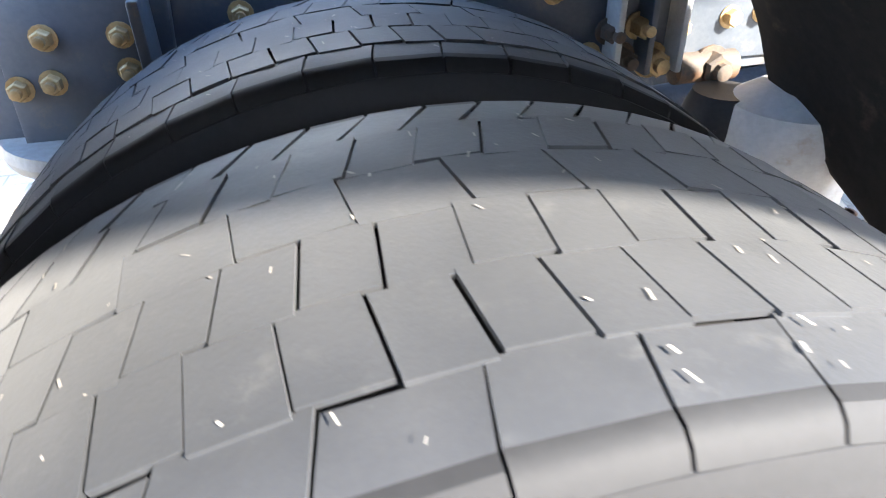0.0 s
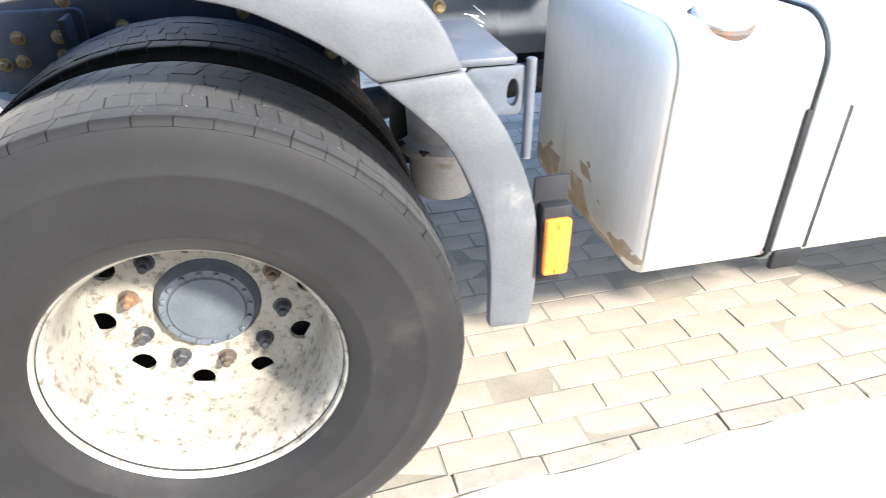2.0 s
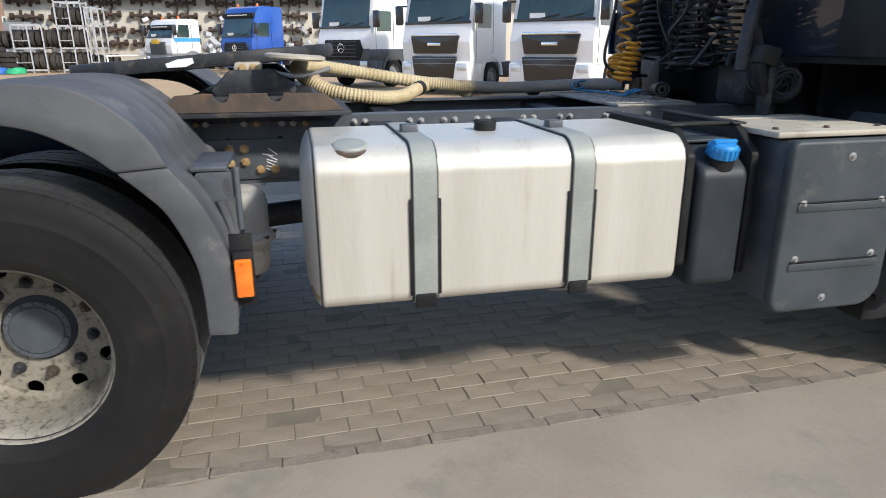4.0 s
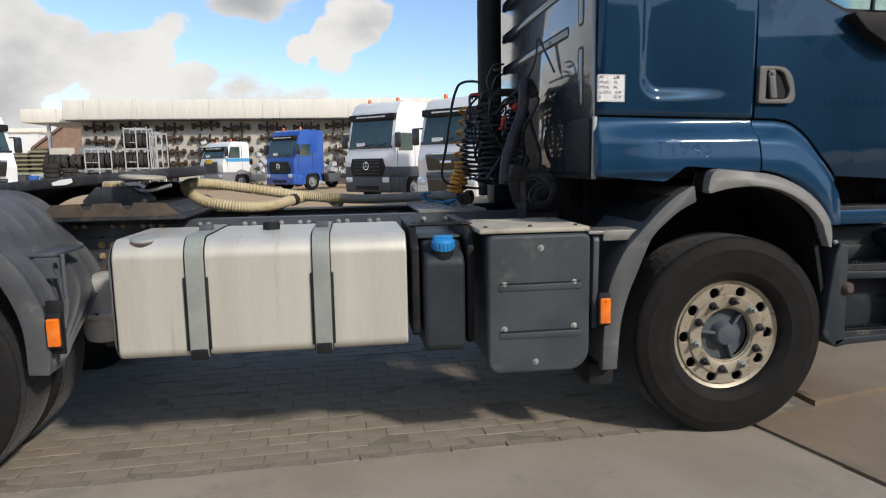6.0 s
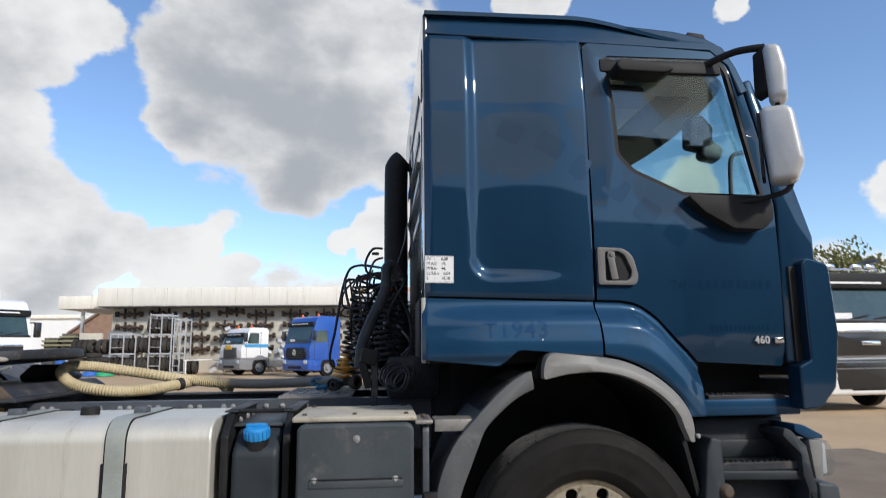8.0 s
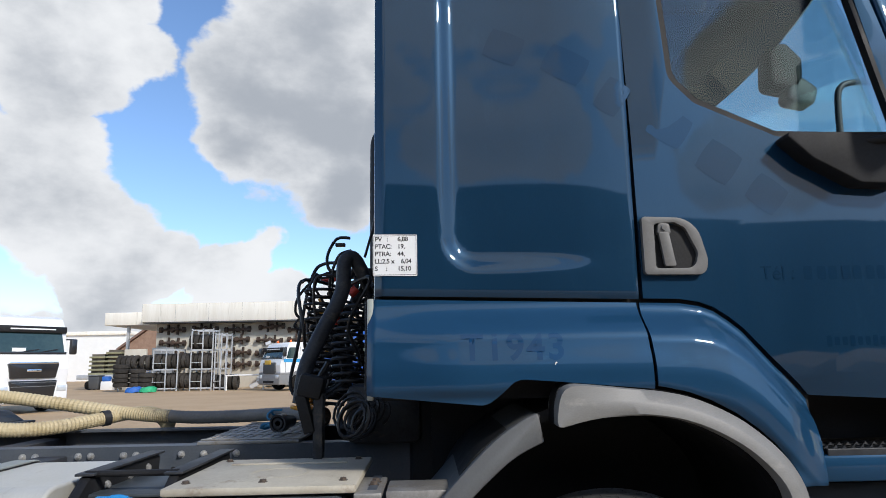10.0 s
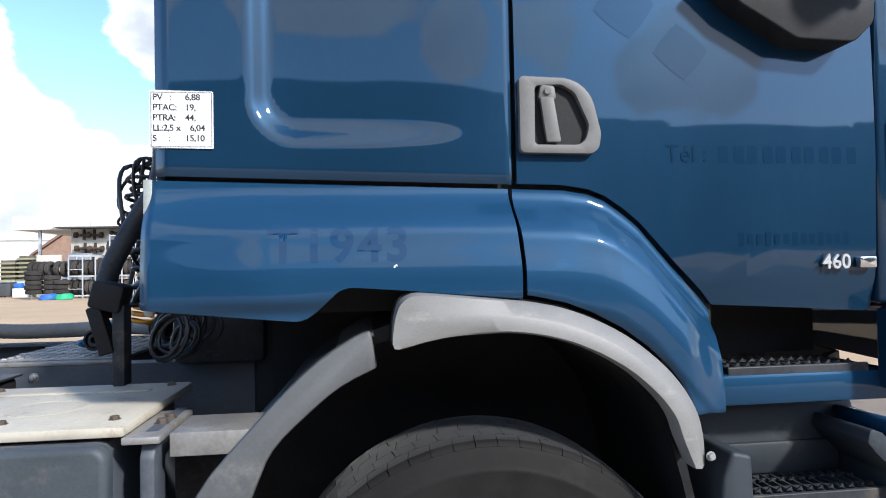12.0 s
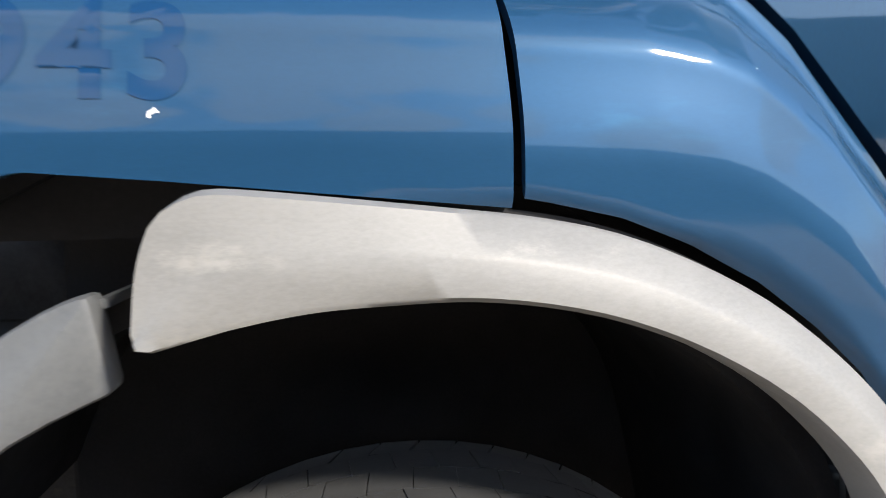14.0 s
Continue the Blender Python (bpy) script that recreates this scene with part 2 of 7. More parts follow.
RUBBER_DUSTY = surface("dust_greyed_tyre_rubber", (0.0100, 0.0098, 0.0097), (0.0142, 0.0138, 0.0136), 0.62, 0.75, 5, 160, 0, 0.25, 0.0012, c=(0.022, 0.0208, 0.0198), c_amount=0.3, c_scale=4, spec=0.2, sheen=0.06)
TREAD = surface("dusty_tread_rubber", (0.0150, 0.0158, 0.0172), (0.0220, 0.0225, 0.0236), 0.55, 0.72, 9, 260, 0, 0.35, 0.0012, c=(0.036, 0.0355, 0.0345), c_amount=0.25, c_scale=26, sheen=0.1)
CHALK = surface("faint_chalk", (0.42, 0.38, 0.33), (0.55, 0.51, 0.45), 0.9, 0.95, 9, 60, 0, 0.1, 0.0005, c=(0.24, 0.20, 0.155), c_amount=0.6, c_scale=7)
GRIT = surface("pale_grit", (0.13, 0.12, 0.105), (0.24, 0.22, 0.19), 0.8, 0.9, 60, 300, 0, 0.1, 0.0005)
ALU = surface("brushed_tank_aluminium", (0.60, 0.575, 0.50), (0.68, 0.655, 0.58), 0.36, 0.48, 3, 60, 0.4, 0.05, 0.0008, c=(0.47, 0.42, 0.33), c_amount=0.2, c_scale=4.5, stretch=(2.5, 1, 0.2))
STAIN = surface("brown_dirt_film", (0.27, 0.20, 0.12), (0.38, 0.30, 0.20), 0.7, 0.85, 14, 90, 0, 0.15, 0.001, c=(0.50, 0.45, 0.36), c_amount=0.45, c_scale=11)
STRAP = surface("dull_steel_strap", (0.27, 0.29, 0.265), (0.35, 0.37, 0.34), 0.5, 0.62, 7, 110, 0.15, 0.1, 0.001)
CREAM = surface("flaking_cream_rim_paint", (0.20, 0.185, 0.15), (0.29, 0.27, 0.225), 0.55, 0.72, 7, 90, 0, 0.3, 0.002, c=(0.085, 0.073, 0.060), c_amount=0.55, c_scale=38)
RIM = surface("beige_wheel_metal", (0.33, 0.285, 0.215), (0.42, 0.37, 0.285), 0.42, 0.55, 9, 130, 0.4, 0.12, 0.001, c=(0.13, 0.095, 0.06), c_amount=0.42, c_scale=17)
HUB = surface("blue_grey_hub_paint", (0.062, 0.075, 0.09), (0.09, 0.104, 0.122), 0.5, 0.65, 9, 120, 0.1, 0.2, 0.0015, c=(0.09, 0.08, 0.07), c_amount=0.3, c_scale=16)
RUST = surface("rusty_steel", (0.055, 0.045, 0.038), (0.11, 0.080, 0.058), 0.7, 0.85, 14, 160, 0.1, 0.4, 0.002, c=(0.22, 0.105, 0.045), c_amount=0.4, c_scale=9)
BRASS = surface("yellow_zinc_bolt", (0.38, 0.25, 0.11), (0.52, 0.38, 0.2), 0.42, 0.6, 25, 200, 0.5, 0.2, 0.001)
ZINC = surface("zinc_bolt", (0.34, 0.34, 0.34), (0.48, 0.47, 0.45), 0.4, 0.55, 25, 200, 0.6, 0.2, 0.001)
SHEET = surface("muddy_beige_sheet", (0.40, 0.36, 0.285), (0.50, 0.46, 0.375), 0.6, 0.75, 6, 90, 0.1, 0.2, 0.0015, c=(0.25, 0.20, 0.145), c_amount=0.3, c_scale=9)
TREADPLATE = surface("galvanised_deck_plate", (0.22, 0.21, 0.20), (0.34, 0.33, 0.31), 0.45, 0.6, 9, 120, 0.45, 0.2, 0.0015, c=(0.22, 0.18, 0.13), c_amount=0.35, c_scale=12)
ORANGE = surface("amber_reflector", (0.85, 0.16, 0.01), (0.95, 0.24, 0.02), 0.12, 0.2, 30, 200, 0, 0.05, 0.0005, coat=1.0)
CAPBLUE = surface("sky_blue_cap_plastic", (0.02, 0.22, 0.55), (0.03, 0.28, 0.62), 0.4, 0.5, 12, 150, 0, 0.05, 0.0006)
HOSE = surface("cream_ribbed_hose", (0.45, 0.36, 0.20), (0.58, 0.49, 0.31), 0.5, 0.65, 8, 90, 0, 0.15, 0.001, c=(0.24, 0.19, 0.12), c_amount=0.3, c_scale=9)
HOSE_GREY = surface("dusty_grey_hose", (0.19, 0.172, 0.148), (0.26, 0.238, 0.205), 0.6, 0.75, 8, 90, 0, 0.2, 0.001, c=(0.22, 0.19, 0.15), c_amount=0.3, c_scale=7)
COIL_YELLOW = surface("yellow_air_line", (0.62, 0.26, 0.015), (0.72, 0.34, 0.03), 0.35, 0.45, 20, 150, 0, 0.03, 0.0005)
COIL_RED = surface("red_air_line", (0.42, 0.03, 0.02), (0.52, 0.05, 0.03), 0.4, 0.5, 20, 150, 0, 0.03, 0.0005)
CABLE = surface("black_cable", (0.012, 0.012, 0.013), (0.024, 0.024, 0.026), 0.38, 0.55, 20, 150, 0, 0.05, 0.0005)
ROPE = surface("blue_rope", (0.03, 0.16, 0.30), (0.06, 0.24, 0.40), 0.7, 0.8, 40, 220, 0, 0.3, 0.001)
WHITE = surface("white_vinyl", (0.74, 0.74, 0.73), (0.80, 0.80, 0.79), 0.35, 0.45, 10, 150, 0, 0.02, 0.0003)
INK = surface("black_ink", (0.02, 0.02, 0.02), (0.03, 0.03, 0.03), 0.5, 0.6, 10, 100, 0, 0, 0)
CHROME = surface("chrome", (0.78, 0.79, 0.80), (0.84, 0.85, 0.86), 0.10, 0.18, 10, 100, 1.0, 0.02, 0.0003)
SILVER = surface("silver_mirror_shell", (0.46, 0.46, 0.46), (0.54, 0.54, 0.54), 0.32, 0.4, 8, 180, 0.2, 0.04, 0.0006, coat=0.4)
HANDLE = surface("mid_grey_handle_plastic", (0.105, 0.102, 0.097), (0.14, 0.136, 0.13), 0.5, 0.6, 10, 180, 0, 0.12, 0.001)
CANISTER = surface("dirty_white_canister", (0.34, 0.335, 0.32), (0.45, 0.44, 0.42), 0.5, 0.65, 10, 110, 0, 0.2, 0.0015, c=(0.30, 0.25, 0.19), c_amount=0.3, c_scale=13)
STONE = surface("canister_grime", (0.30, 0.29, 0.27), (0.44, 0.42, 0.39), 0.55, 0.75, 10, 110, 0.2, 0.35, 0.002, c=(0.12, 0.09, 0.06), c_amount=0.35, c_scale=13)
GLASS = glass("cab_glass")
LENS = glass("headlamp_lens", (0.9, 0.93, 0.95))

# ---------------------------------------------------------------- mesh helpers
def part(name, bm, material, parent=None, label="", smooth=30):
    """Links a bmesh as one mesh object under a thing or a part, its edges smooth up to an angle."""
    bmesh.ops.recalc_face_normals(bm, faces=bm.faces)
    me = bpy.data.meshes.new(name)
    limit = radians(smooth)
    for f in bm.faces:
        f.smooth = smooth > 0
    for e in bm.edges:
        if len(e.link_faces) == 2 and e.calc_face_angle(0.0) > limit:
            e.smooth = False
    bm.to_mesh(me)
    bm.free()
    me.materials.append(material)
    ob = new(name, me)
    if parent is not None:
        ob.parent = parent
    if label:
        ob["label"] = label
    return ob


def even_shading(ob):
    """Lets the large faces rule the shading, so that narrow bevels do not bend it."""
    m = ob.modifiers.new("even_shading", "WEIGHTED_NORMAL")
    m.weight, m.keep_sharp = 90, True
    return ob


def thing(name, label, category, place=(0, 0, 0), turn=0.0, group="", kind=""):
    ob = new(name)
    ob.empty_display_size = 0.1
    ob.matrix_basis = pose(*place, 0, 0, turn)
    return tagged(ob, label, category, group, kind)


def bevelled(bm, width, seg=2, angle=30):
    if width > 0:
        es = [e for e in bm.edges if len(e.link_faces) == 2 and e.calc_face_angle(0.0) > radians(angle)]
        bmesh.ops.bevel(bm, geom=es, offset=width, segments=seg, affect="EDGES", profile=0.5, clamp_overlap=True)
    return bm


def box(x0, x1, y0, y1, z0, z1, bevel=0.0, seg=2, bm=None):
    b = bmesh.new()
    bmesh.ops.create_cube(b, size=1.0, matrix=Matrix.Translation(((x0 + x1) / 2, (y0 + y1) / 2, (z0 + z1) / 2)) @ Matrix.Diagonal((x1 - x0, y1 - y0, z1 - z0, 1)))
    bevelled(b, bevel, seg)
    return into(bm, b)


def into(bm, b, m=None):
    """Adds the bmesh b to bm, if there is one."""
    if m is not None:
        bmesh.ops.transform(b, matrix=m, verts=b.verts)
    if bm is None:
        return b
    me = bpy.data.meshes.new("join")
    b.to_mesh(me)
    b.free()
    bm.from_mesh(me)
    bpy.data.meshes.remove(me)
    return bm


def rounded(pts, radii, seg=6):
    """A polygon with its corners rounded."""
    out, n = [], len(pts)
    for i, p in enumerate(pts):
        r = radii[i] if isinstance(radii, (list, tuple)) else radii
        p, a, b = Vector(p), Vector(pts[i - 1]), Vector(pts[(i + 1) % n])
        if r <= 0:
            out.append(tuple(p))
            continue
        ua, ub = (a - p).normalized(), (b - p).normalized()
        half = ua.angle(ub) / 2
        d = min(r / math.tan(half), 0.49 * (a - p).length, 0.49 * (b - p).length)
        r = d * math.tan(half)
        c = p + (ua + ub).normalized() * (r / math.sin(half))
        s, e = p + ua * d - c, p + ub * d - c
        for k in range(seg + 1):
            v = s.lerp(e, k / seg)
            out.append(tuple(c + v.normalized() * r))
    return out


def prism(pts, y0, y1, bevel=0.0, seg=2, bm=None, holes=()):
    """A polygon in x and z pushed from y0 to y1, holes cut through."""
    b = bmesh.new()
    loops = []
    for poly in (pts, *holes):
        vs = [b.verts.new((x, y0, z)) for x, z in poly]
        loops.append([b.edges.new((vs[i], vs[(i + 1) % len(vs)])) for i in range(len(vs))])
    if holes:
        bmesh.ops.triangle_fill(b, use_beauty=True, use_dissolve=False, edges=[e for l in loops for e in l])
        for f in list(b.faces):
            c = f.calc_center_median()
            if any(inside((c.x, c.z), h) for h in holes):
                b.faces.remove(f)
    else:
        b.faces.new(list(b.verts))
    got = bmesh.ops.extrude_face_region(b, geom=list(b.faces))
    bmesh.ops.translate(b, verts=[v for v in got["geom"] if isinstance(v, bmesh.types.BMVert)], vec=(0, y1 - y0, 0))
    bmesh.ops.recalc_face_normals(b, faces=b.faces)
    bevelled(b, bevel, seg, 35)
    return into(bm, b)


def inside(p, poly):
    hit = False
    for i in range(len(poly)):
        (xa, ya), (xb, yb) = poly[i - 1], poly[i]
        if (ya > p[1]) != (yb > p[1]) and p[0] < (xb - xa) * (p[1] - ya) / (yb - ya) + xa:
            hit = not hit
    return hit


def lathe(profile, seg=48, at=(0, 0, 0), bm=None, closed=False):
    """A profile of (radius, y) turned round the y axis."""
    b = bmesh.new()
    rings = []
    for r, y in profile:
        if r < 1e-5:
            rings.append([b.verts.new((at[0], at[1] + y, at[2]))])
        else:
            rings.append([b.verts.new((at[0] + r * math.sin(2 * math.pi * k / seg), at[1] + y, at[2] + r * math.cos(2 * math.pi * k / seg))) for k in range(seg)])
    pairs = list(zip(rings, rings[1:])) + ([(rings[-1], rings[0])] if closed else [])
    for a, c in pairs:
        for k in range(seg):
            k2 = (k + 1) % seg
            vs = [a[k % len(a)], a[k2 % len(a)], c[k2 % len(c)], c[k % len(c)]]
            vs = list(dict.fromkeys(vs))
            if len(vs) > 2:
                b.faces.new(vs)
    return into(bm, b)


def smooth_line(pts, n=8):
    """Catmull-Rom through points."""
    ps = [Vector(p) for p in pts]
    out = []
    for i in range(len(ps) - 1):
        a, b, c, d = ps[max(i - 1, 0)], ps[i], ps[i + 1], ps[min(i + 2, len(ps) - 1)]
        for k in range(n):
            t = k / n
            out.append(0.5 * ((2 * b) + (c - a) * t + (2 * a - 5 * b + 4 * c - d) * t * t + (3 * b - a - 3 * c + d) * t**3))
    out.append(ps[-1])
    return out


def tube(line, r, seg=8, bm=None, ribs=0.0, cap=True):
    """A round bar along a line; ribs: every second ring is smaller by that."""
    b = bmesh.new()
    line = [Vector(p) for p in line]
    up, rings = None, []
    for i, p in enumerate(line):
        way = (line[min(i + 1, len(line) - 1)] - line[max(i - 1, 0)]).normalized()
        if up is None:
            up = way.orthogonal().normalized()
        up = (up - way * up.dot(way)).normalized()
        side = way.cross(up)
        rad = r[i] if isinstance(r, (list, tuple)) else r
        rad -= ribs if i % 2 else 0
        rings.append([b.verts.new(p + rad * (math.cos(2 * math.pi * k / seg) * up + math.sin(2 * math.pi * k / seg) * side)) for k in range(seg)])
    for a, c in zip(rings, rings[1:]):
        for k in range(seg):
            b.faces.new((a[k], a[(k + 1) % seg], c[(k + 1) % seg], c[k]))
    if cap:
        b.faces.new(rings[0][::-1])
        b.faces.new(rings[-1])
    return into(bm, b)


def sheet(fn, nu, nv, thick=0.0, bm=None):
    """A grid of fn(u, v) for u, v in 0..1, given thickness along its normal."""
    b = bmesh.new()
    g = [[b.verts.new(fn(i / nu, j / nv)) for j in range(nv + 1)] for i in range(nu + 1)]
    for i in range(nu):
        for j in range(nv):
            b.faces.new((g[i][j], g[i + 1][j], g[i + 1][j + 1], g[i][j + 1]))
    if thick:
        b.normal_update()
        back = [[b.verts.new(v.co - v.normal * thick) for v in row] for row in g]
        for i in range(nu):
            for j in range(nv):
                b.faces.new((back[i][j], back[i][j + 1], back[i + 1][j + 1], back[i + 1][j]))
        rim = [(i, 0) for i in range(nu)] + [(nu, j) for j in range(nv)] + [(i, nv) for i in range(nu, 0, -1)] + [(0, j) for j in range(nv, 0, -1)]
        for k, (i, j) in enumerate(rim):
            i2, j2 = rim[(k + 1) % len(rim)]
            b.faces.new((g[i][j], back[i][j], back[i2][j2], g[i2][j2]))
    return into(bm, b)


def hexbolt(r, h, at, way="y", bm=None, stud=0.0, washer=True):
    """A hexagon head with its washer, facing -y, or up."""
    b = lathe([(0, 0), (r * 1.35, 0), (r * 1.35, -0.15 * h), (0, -0.15 * h)], 14) if washer else bmesh.new()
    into(b, lathe([(0, 0), (r, 0), (r, -h * 0.88), (r * 0.85, -h), (0, -h)], 6))
    if stud:
        into(b, lathe([(0, 0), (r * 0.55, 0), (r * 0.55, -h - stud), (r * 0.4, -h - stud * 1.1), (0, -h - stud * 1.1)], 10))
    m = Matrix.Translation(at) @ (pose(0, 0, 0, -90) if way == "z" else Matrix())
    return into(bm, b, m)


def writing(text, size, at, material, parent, name="lettering", turn=(90, 0, 0), depth=0.0006, bold=0.0, spread=1.0):
    """Raised letters in the built-in font, as a mesh."""
    cu = bpy.data.curves.new(name, "FONT")
    cu.body, cu.size, cu.extrude, cu.offset, cu.space_character = text, size, depth, bold, spread
    ob = new(name, cu)
    me = bpy.data.meshes.new_from_object(ob.evaluated_get(bpy.context.evaluated_depsgraph_get()))
    bpy.data.objects.remove(ob)
    bpy.data.curves.remove(cu)
    me.materials.clear()
    me.materials.append(material)
    ob = new(name, me)
    ob.matrix_basis = pose(*at, *turn)
    if parent is not None:
        ob.parent = parent
    return ob


def lerp_curve(x, pts):
    return float(np.interp(x, [p[0] for p in pts], [p[1] for p in pts]))


def ease(x, a, b):
    t = min(max((x - a) / (b - a), 0.0), 1.0)
    return t * t * (3 - 2 * t)

# ---------------------------------------------------------------- ground
YARD = surface("dusty_yard_concrete", (0.44, 0.300, 0.165), (0.50, 0.355, 0.21), 0.85, 0.95, 0.35, 9, 0, 0.3, 0.01, c=(0.33, 0.25, 0.165), c_amount=0.3, c_scale=0.16)
SLAB = surface("pale_cast_concrete", (0.265, 0.225, 0.175), (0.33, 0.285, 0.225), 0.82, 0.92, 1.3, 90, 0, 0.35, 0.004, c=(0.235, 0.21, 0.17), c_amount=0.35, c_scale=2.2)
SLAB_GREY = surface("grey_cast_concrete", (0.185, 0.135, 0.088), (0.235, 0.18, 0.122), 0.82, 0.92, 1.6, 60, 0, 0.35, 0.004, c=(0.155, 0.122, 0.086), c_amount=0.4, c_scale=1.4)
PAVER = surface("weathered_concrete_paver", (0.215, 0.182, 0.140), (0.29, 0.25, 0.198), 0.8, 0.92, 5, 110, 0, 0.5, 0.003, c=(0.150, 0.135, 0.114), c_amount=0.25, c_scale=3, vary=0.05)
JOINT = surface("sandy_joint", (0.15, 0.132, 0.10), (0.20, 0.178, 0.14), 0.9, 0.95, 5, 90, 0, 0.3, 0.003)

ground = tagged(part("ground", sheet(lambda u, v: (-600 + 1200 * u, -600 + 1200 * v, -0.035), 8, 8), YARD), "dusty sand-coloured concrete truck yard", "ground", kind="structure")
# bed of the paved bay and the cast slabs beside it
bed = tagged(part("paving_bed", box(-4.5, 4.6, -0.45, 5.6, -0.034, -0.0030), JOINT), "sandy bed and joints under the concrete pavers", "pavement", kind="structure")


def slab(name, pts, material, label, top=0.012):
    b = bmesh.new()
    low = [b.verts.new((x, y, -0.034)) for x, y in pts]
    high = [b.verts.new((x, y, top)) for x, y in pts]
    b.faces.new(high)
    for i in range(len(pts)):
        b.faces.new((low[i - 1], low[i], high[i], high[i - 1]))
    bevelled(b, 0.006, 2, 50)
    return tagged(part(name, b, material), label, "pavement", kind="structure")


def ragged(x0, y0, x1, y1, step=0.12, amount=0.012):
    n = max(2, int(math.hypot(x1 - x0, y1 - y0) / step))
    return [(x0 + (x1 - x0) * k / n, y0 + (y1 - y0) * k / n + (random.uniform(-amount, amount) if 0 < k < n else 0)) for k in range(n + 1)]


KERB = ((-4.5, -0.225), (4.06, 0.065))
slab("pavement_slab", ragged(*KERB[0], *KERB[1]) + [(4.30, -0.9), (4.75, -3.2), (5.1, -9), (-4.5, -9)], SLAB, "pale worn cast concrete slab with a broken edge", 0.005)
slab("pavement_slab", [(4.09, 0.09), (9.5, 1.4), (9.5, -9), (5.13, -9), (4.78, -3.2), (4.33, -0.9)], SLAB_GREY, "grey cast concrete slab with a dusty surface", 0.010)
slab("pavement_slab", [(4.65, 0.29), (4.65, 5.6), (9.5, 5.6), (9.5, 1.43)], SLAB_GREY, "dusty tan cast concrete slab in front of the lorry", 0.006)

# a narrow course of worn edging stones between the pavers and the slab
SETT = surface("worn_concrete_edging", (0.19, 0.163, 0.128), (0.25, 0.215, 0.172), 0.85, 0.95, 14, 90, 0, 0.6, 0.006, c=(0.13, 0.112, 0.088), c_amount=0.4, c_scale=9)
setts = random.Random(31)
kx, ky = KERB[1][0] - KERB[0][0], KERB[1][1] - KERB[0][1]
k_turn = math.degrees(math.atan2(ky, kx))
course = bmesh.new()
step_x = KERB[0][0]
while step_x < KERB[1][0] - 0.1:
    w = setts.uniform(0.17, 0.30)
    f = (step_x + w / 2 - KERB[0][0]) / kx
    b = box(-w / 2 + 0.001, w / 2 - 0.001, -0.026 - setts.uniform(0, 0.006), 0.032 + setts.uniform(0, 0.004), -0.03, 0.003 + setts.uniform(0, 0.004), 0.004, 1)
    for v in b.verts:
        v.co += Vector((setts.uniform(-1, 1), setts.uniform(-1, 1), setts.uniform(-1, 1))) * 0.002
    into(course, b, pose(step_x + w / 2, KERB[0][1] + ky * f + 0.032, 0, setts.uniform(-1, 1), setts.uniform(-0.6, 0.6), k_turn + setts.uniform(-1, 1)))
    step_x += w
tagged(part("edging_course", course, SETT, None, "", 20), "narrow course of worn concrete edging along the slab", "kerb", kind="structure")

# ---------------------------------------------------------------- the parked tractor unit
MID = 1.22
SWAP = Matrix(((0, 1, 0, 0), (1, 0, 0, 0), (0, 0, 1, 0), (0, 0, 0, 1)))
truck = thing("tractor_unit", "dark navy blue tractor unit with sleeper cab parked on pavers", "lorry")


def barprism(pts, x0, x1, bevel=0.0, seg=2, bm=None, holes=()):
    """A polygon in y and z pushed from x0 to x1."""
    b = prism(pts, x0, x1, 0, seg, None, holes)
    bmesh.ops.transform(b, matrix=SWAP, verts=b.verts)
    bmesh.ops.recalc_face_normals(b, faces=b.faces)
    bevelled(b, bevel, seg, 35)
    return into(bm, b)


# ---- wheels
def tyre_mesh(R, W):
    """Carcass with bulged sidewalls and a moulded ring."""
    half = [(0.285, 0.060), (0.294, 0.042), (0.303, 0.030), (0.320, 0.022), (0.335, 0.0095), (0.339, 0.0078), (0.345, 0.0075), (0.350, 0.0078), (0.38, 0.002), (0.42, 0.0), (0.448, 0.0025), (0.451, 0.0018), (0.456, 0.0021), (0.459, 0.0035), (R - 0.055, 0.008), (R - 0.030, 0.013), (R - 0.0185, 0.0195), (R - 0.0155, 0.032)]
    return lathe(half + [(R - 0.0125, W / 2)] + [(r, W - y) for r, y in half[::-1]], 96)


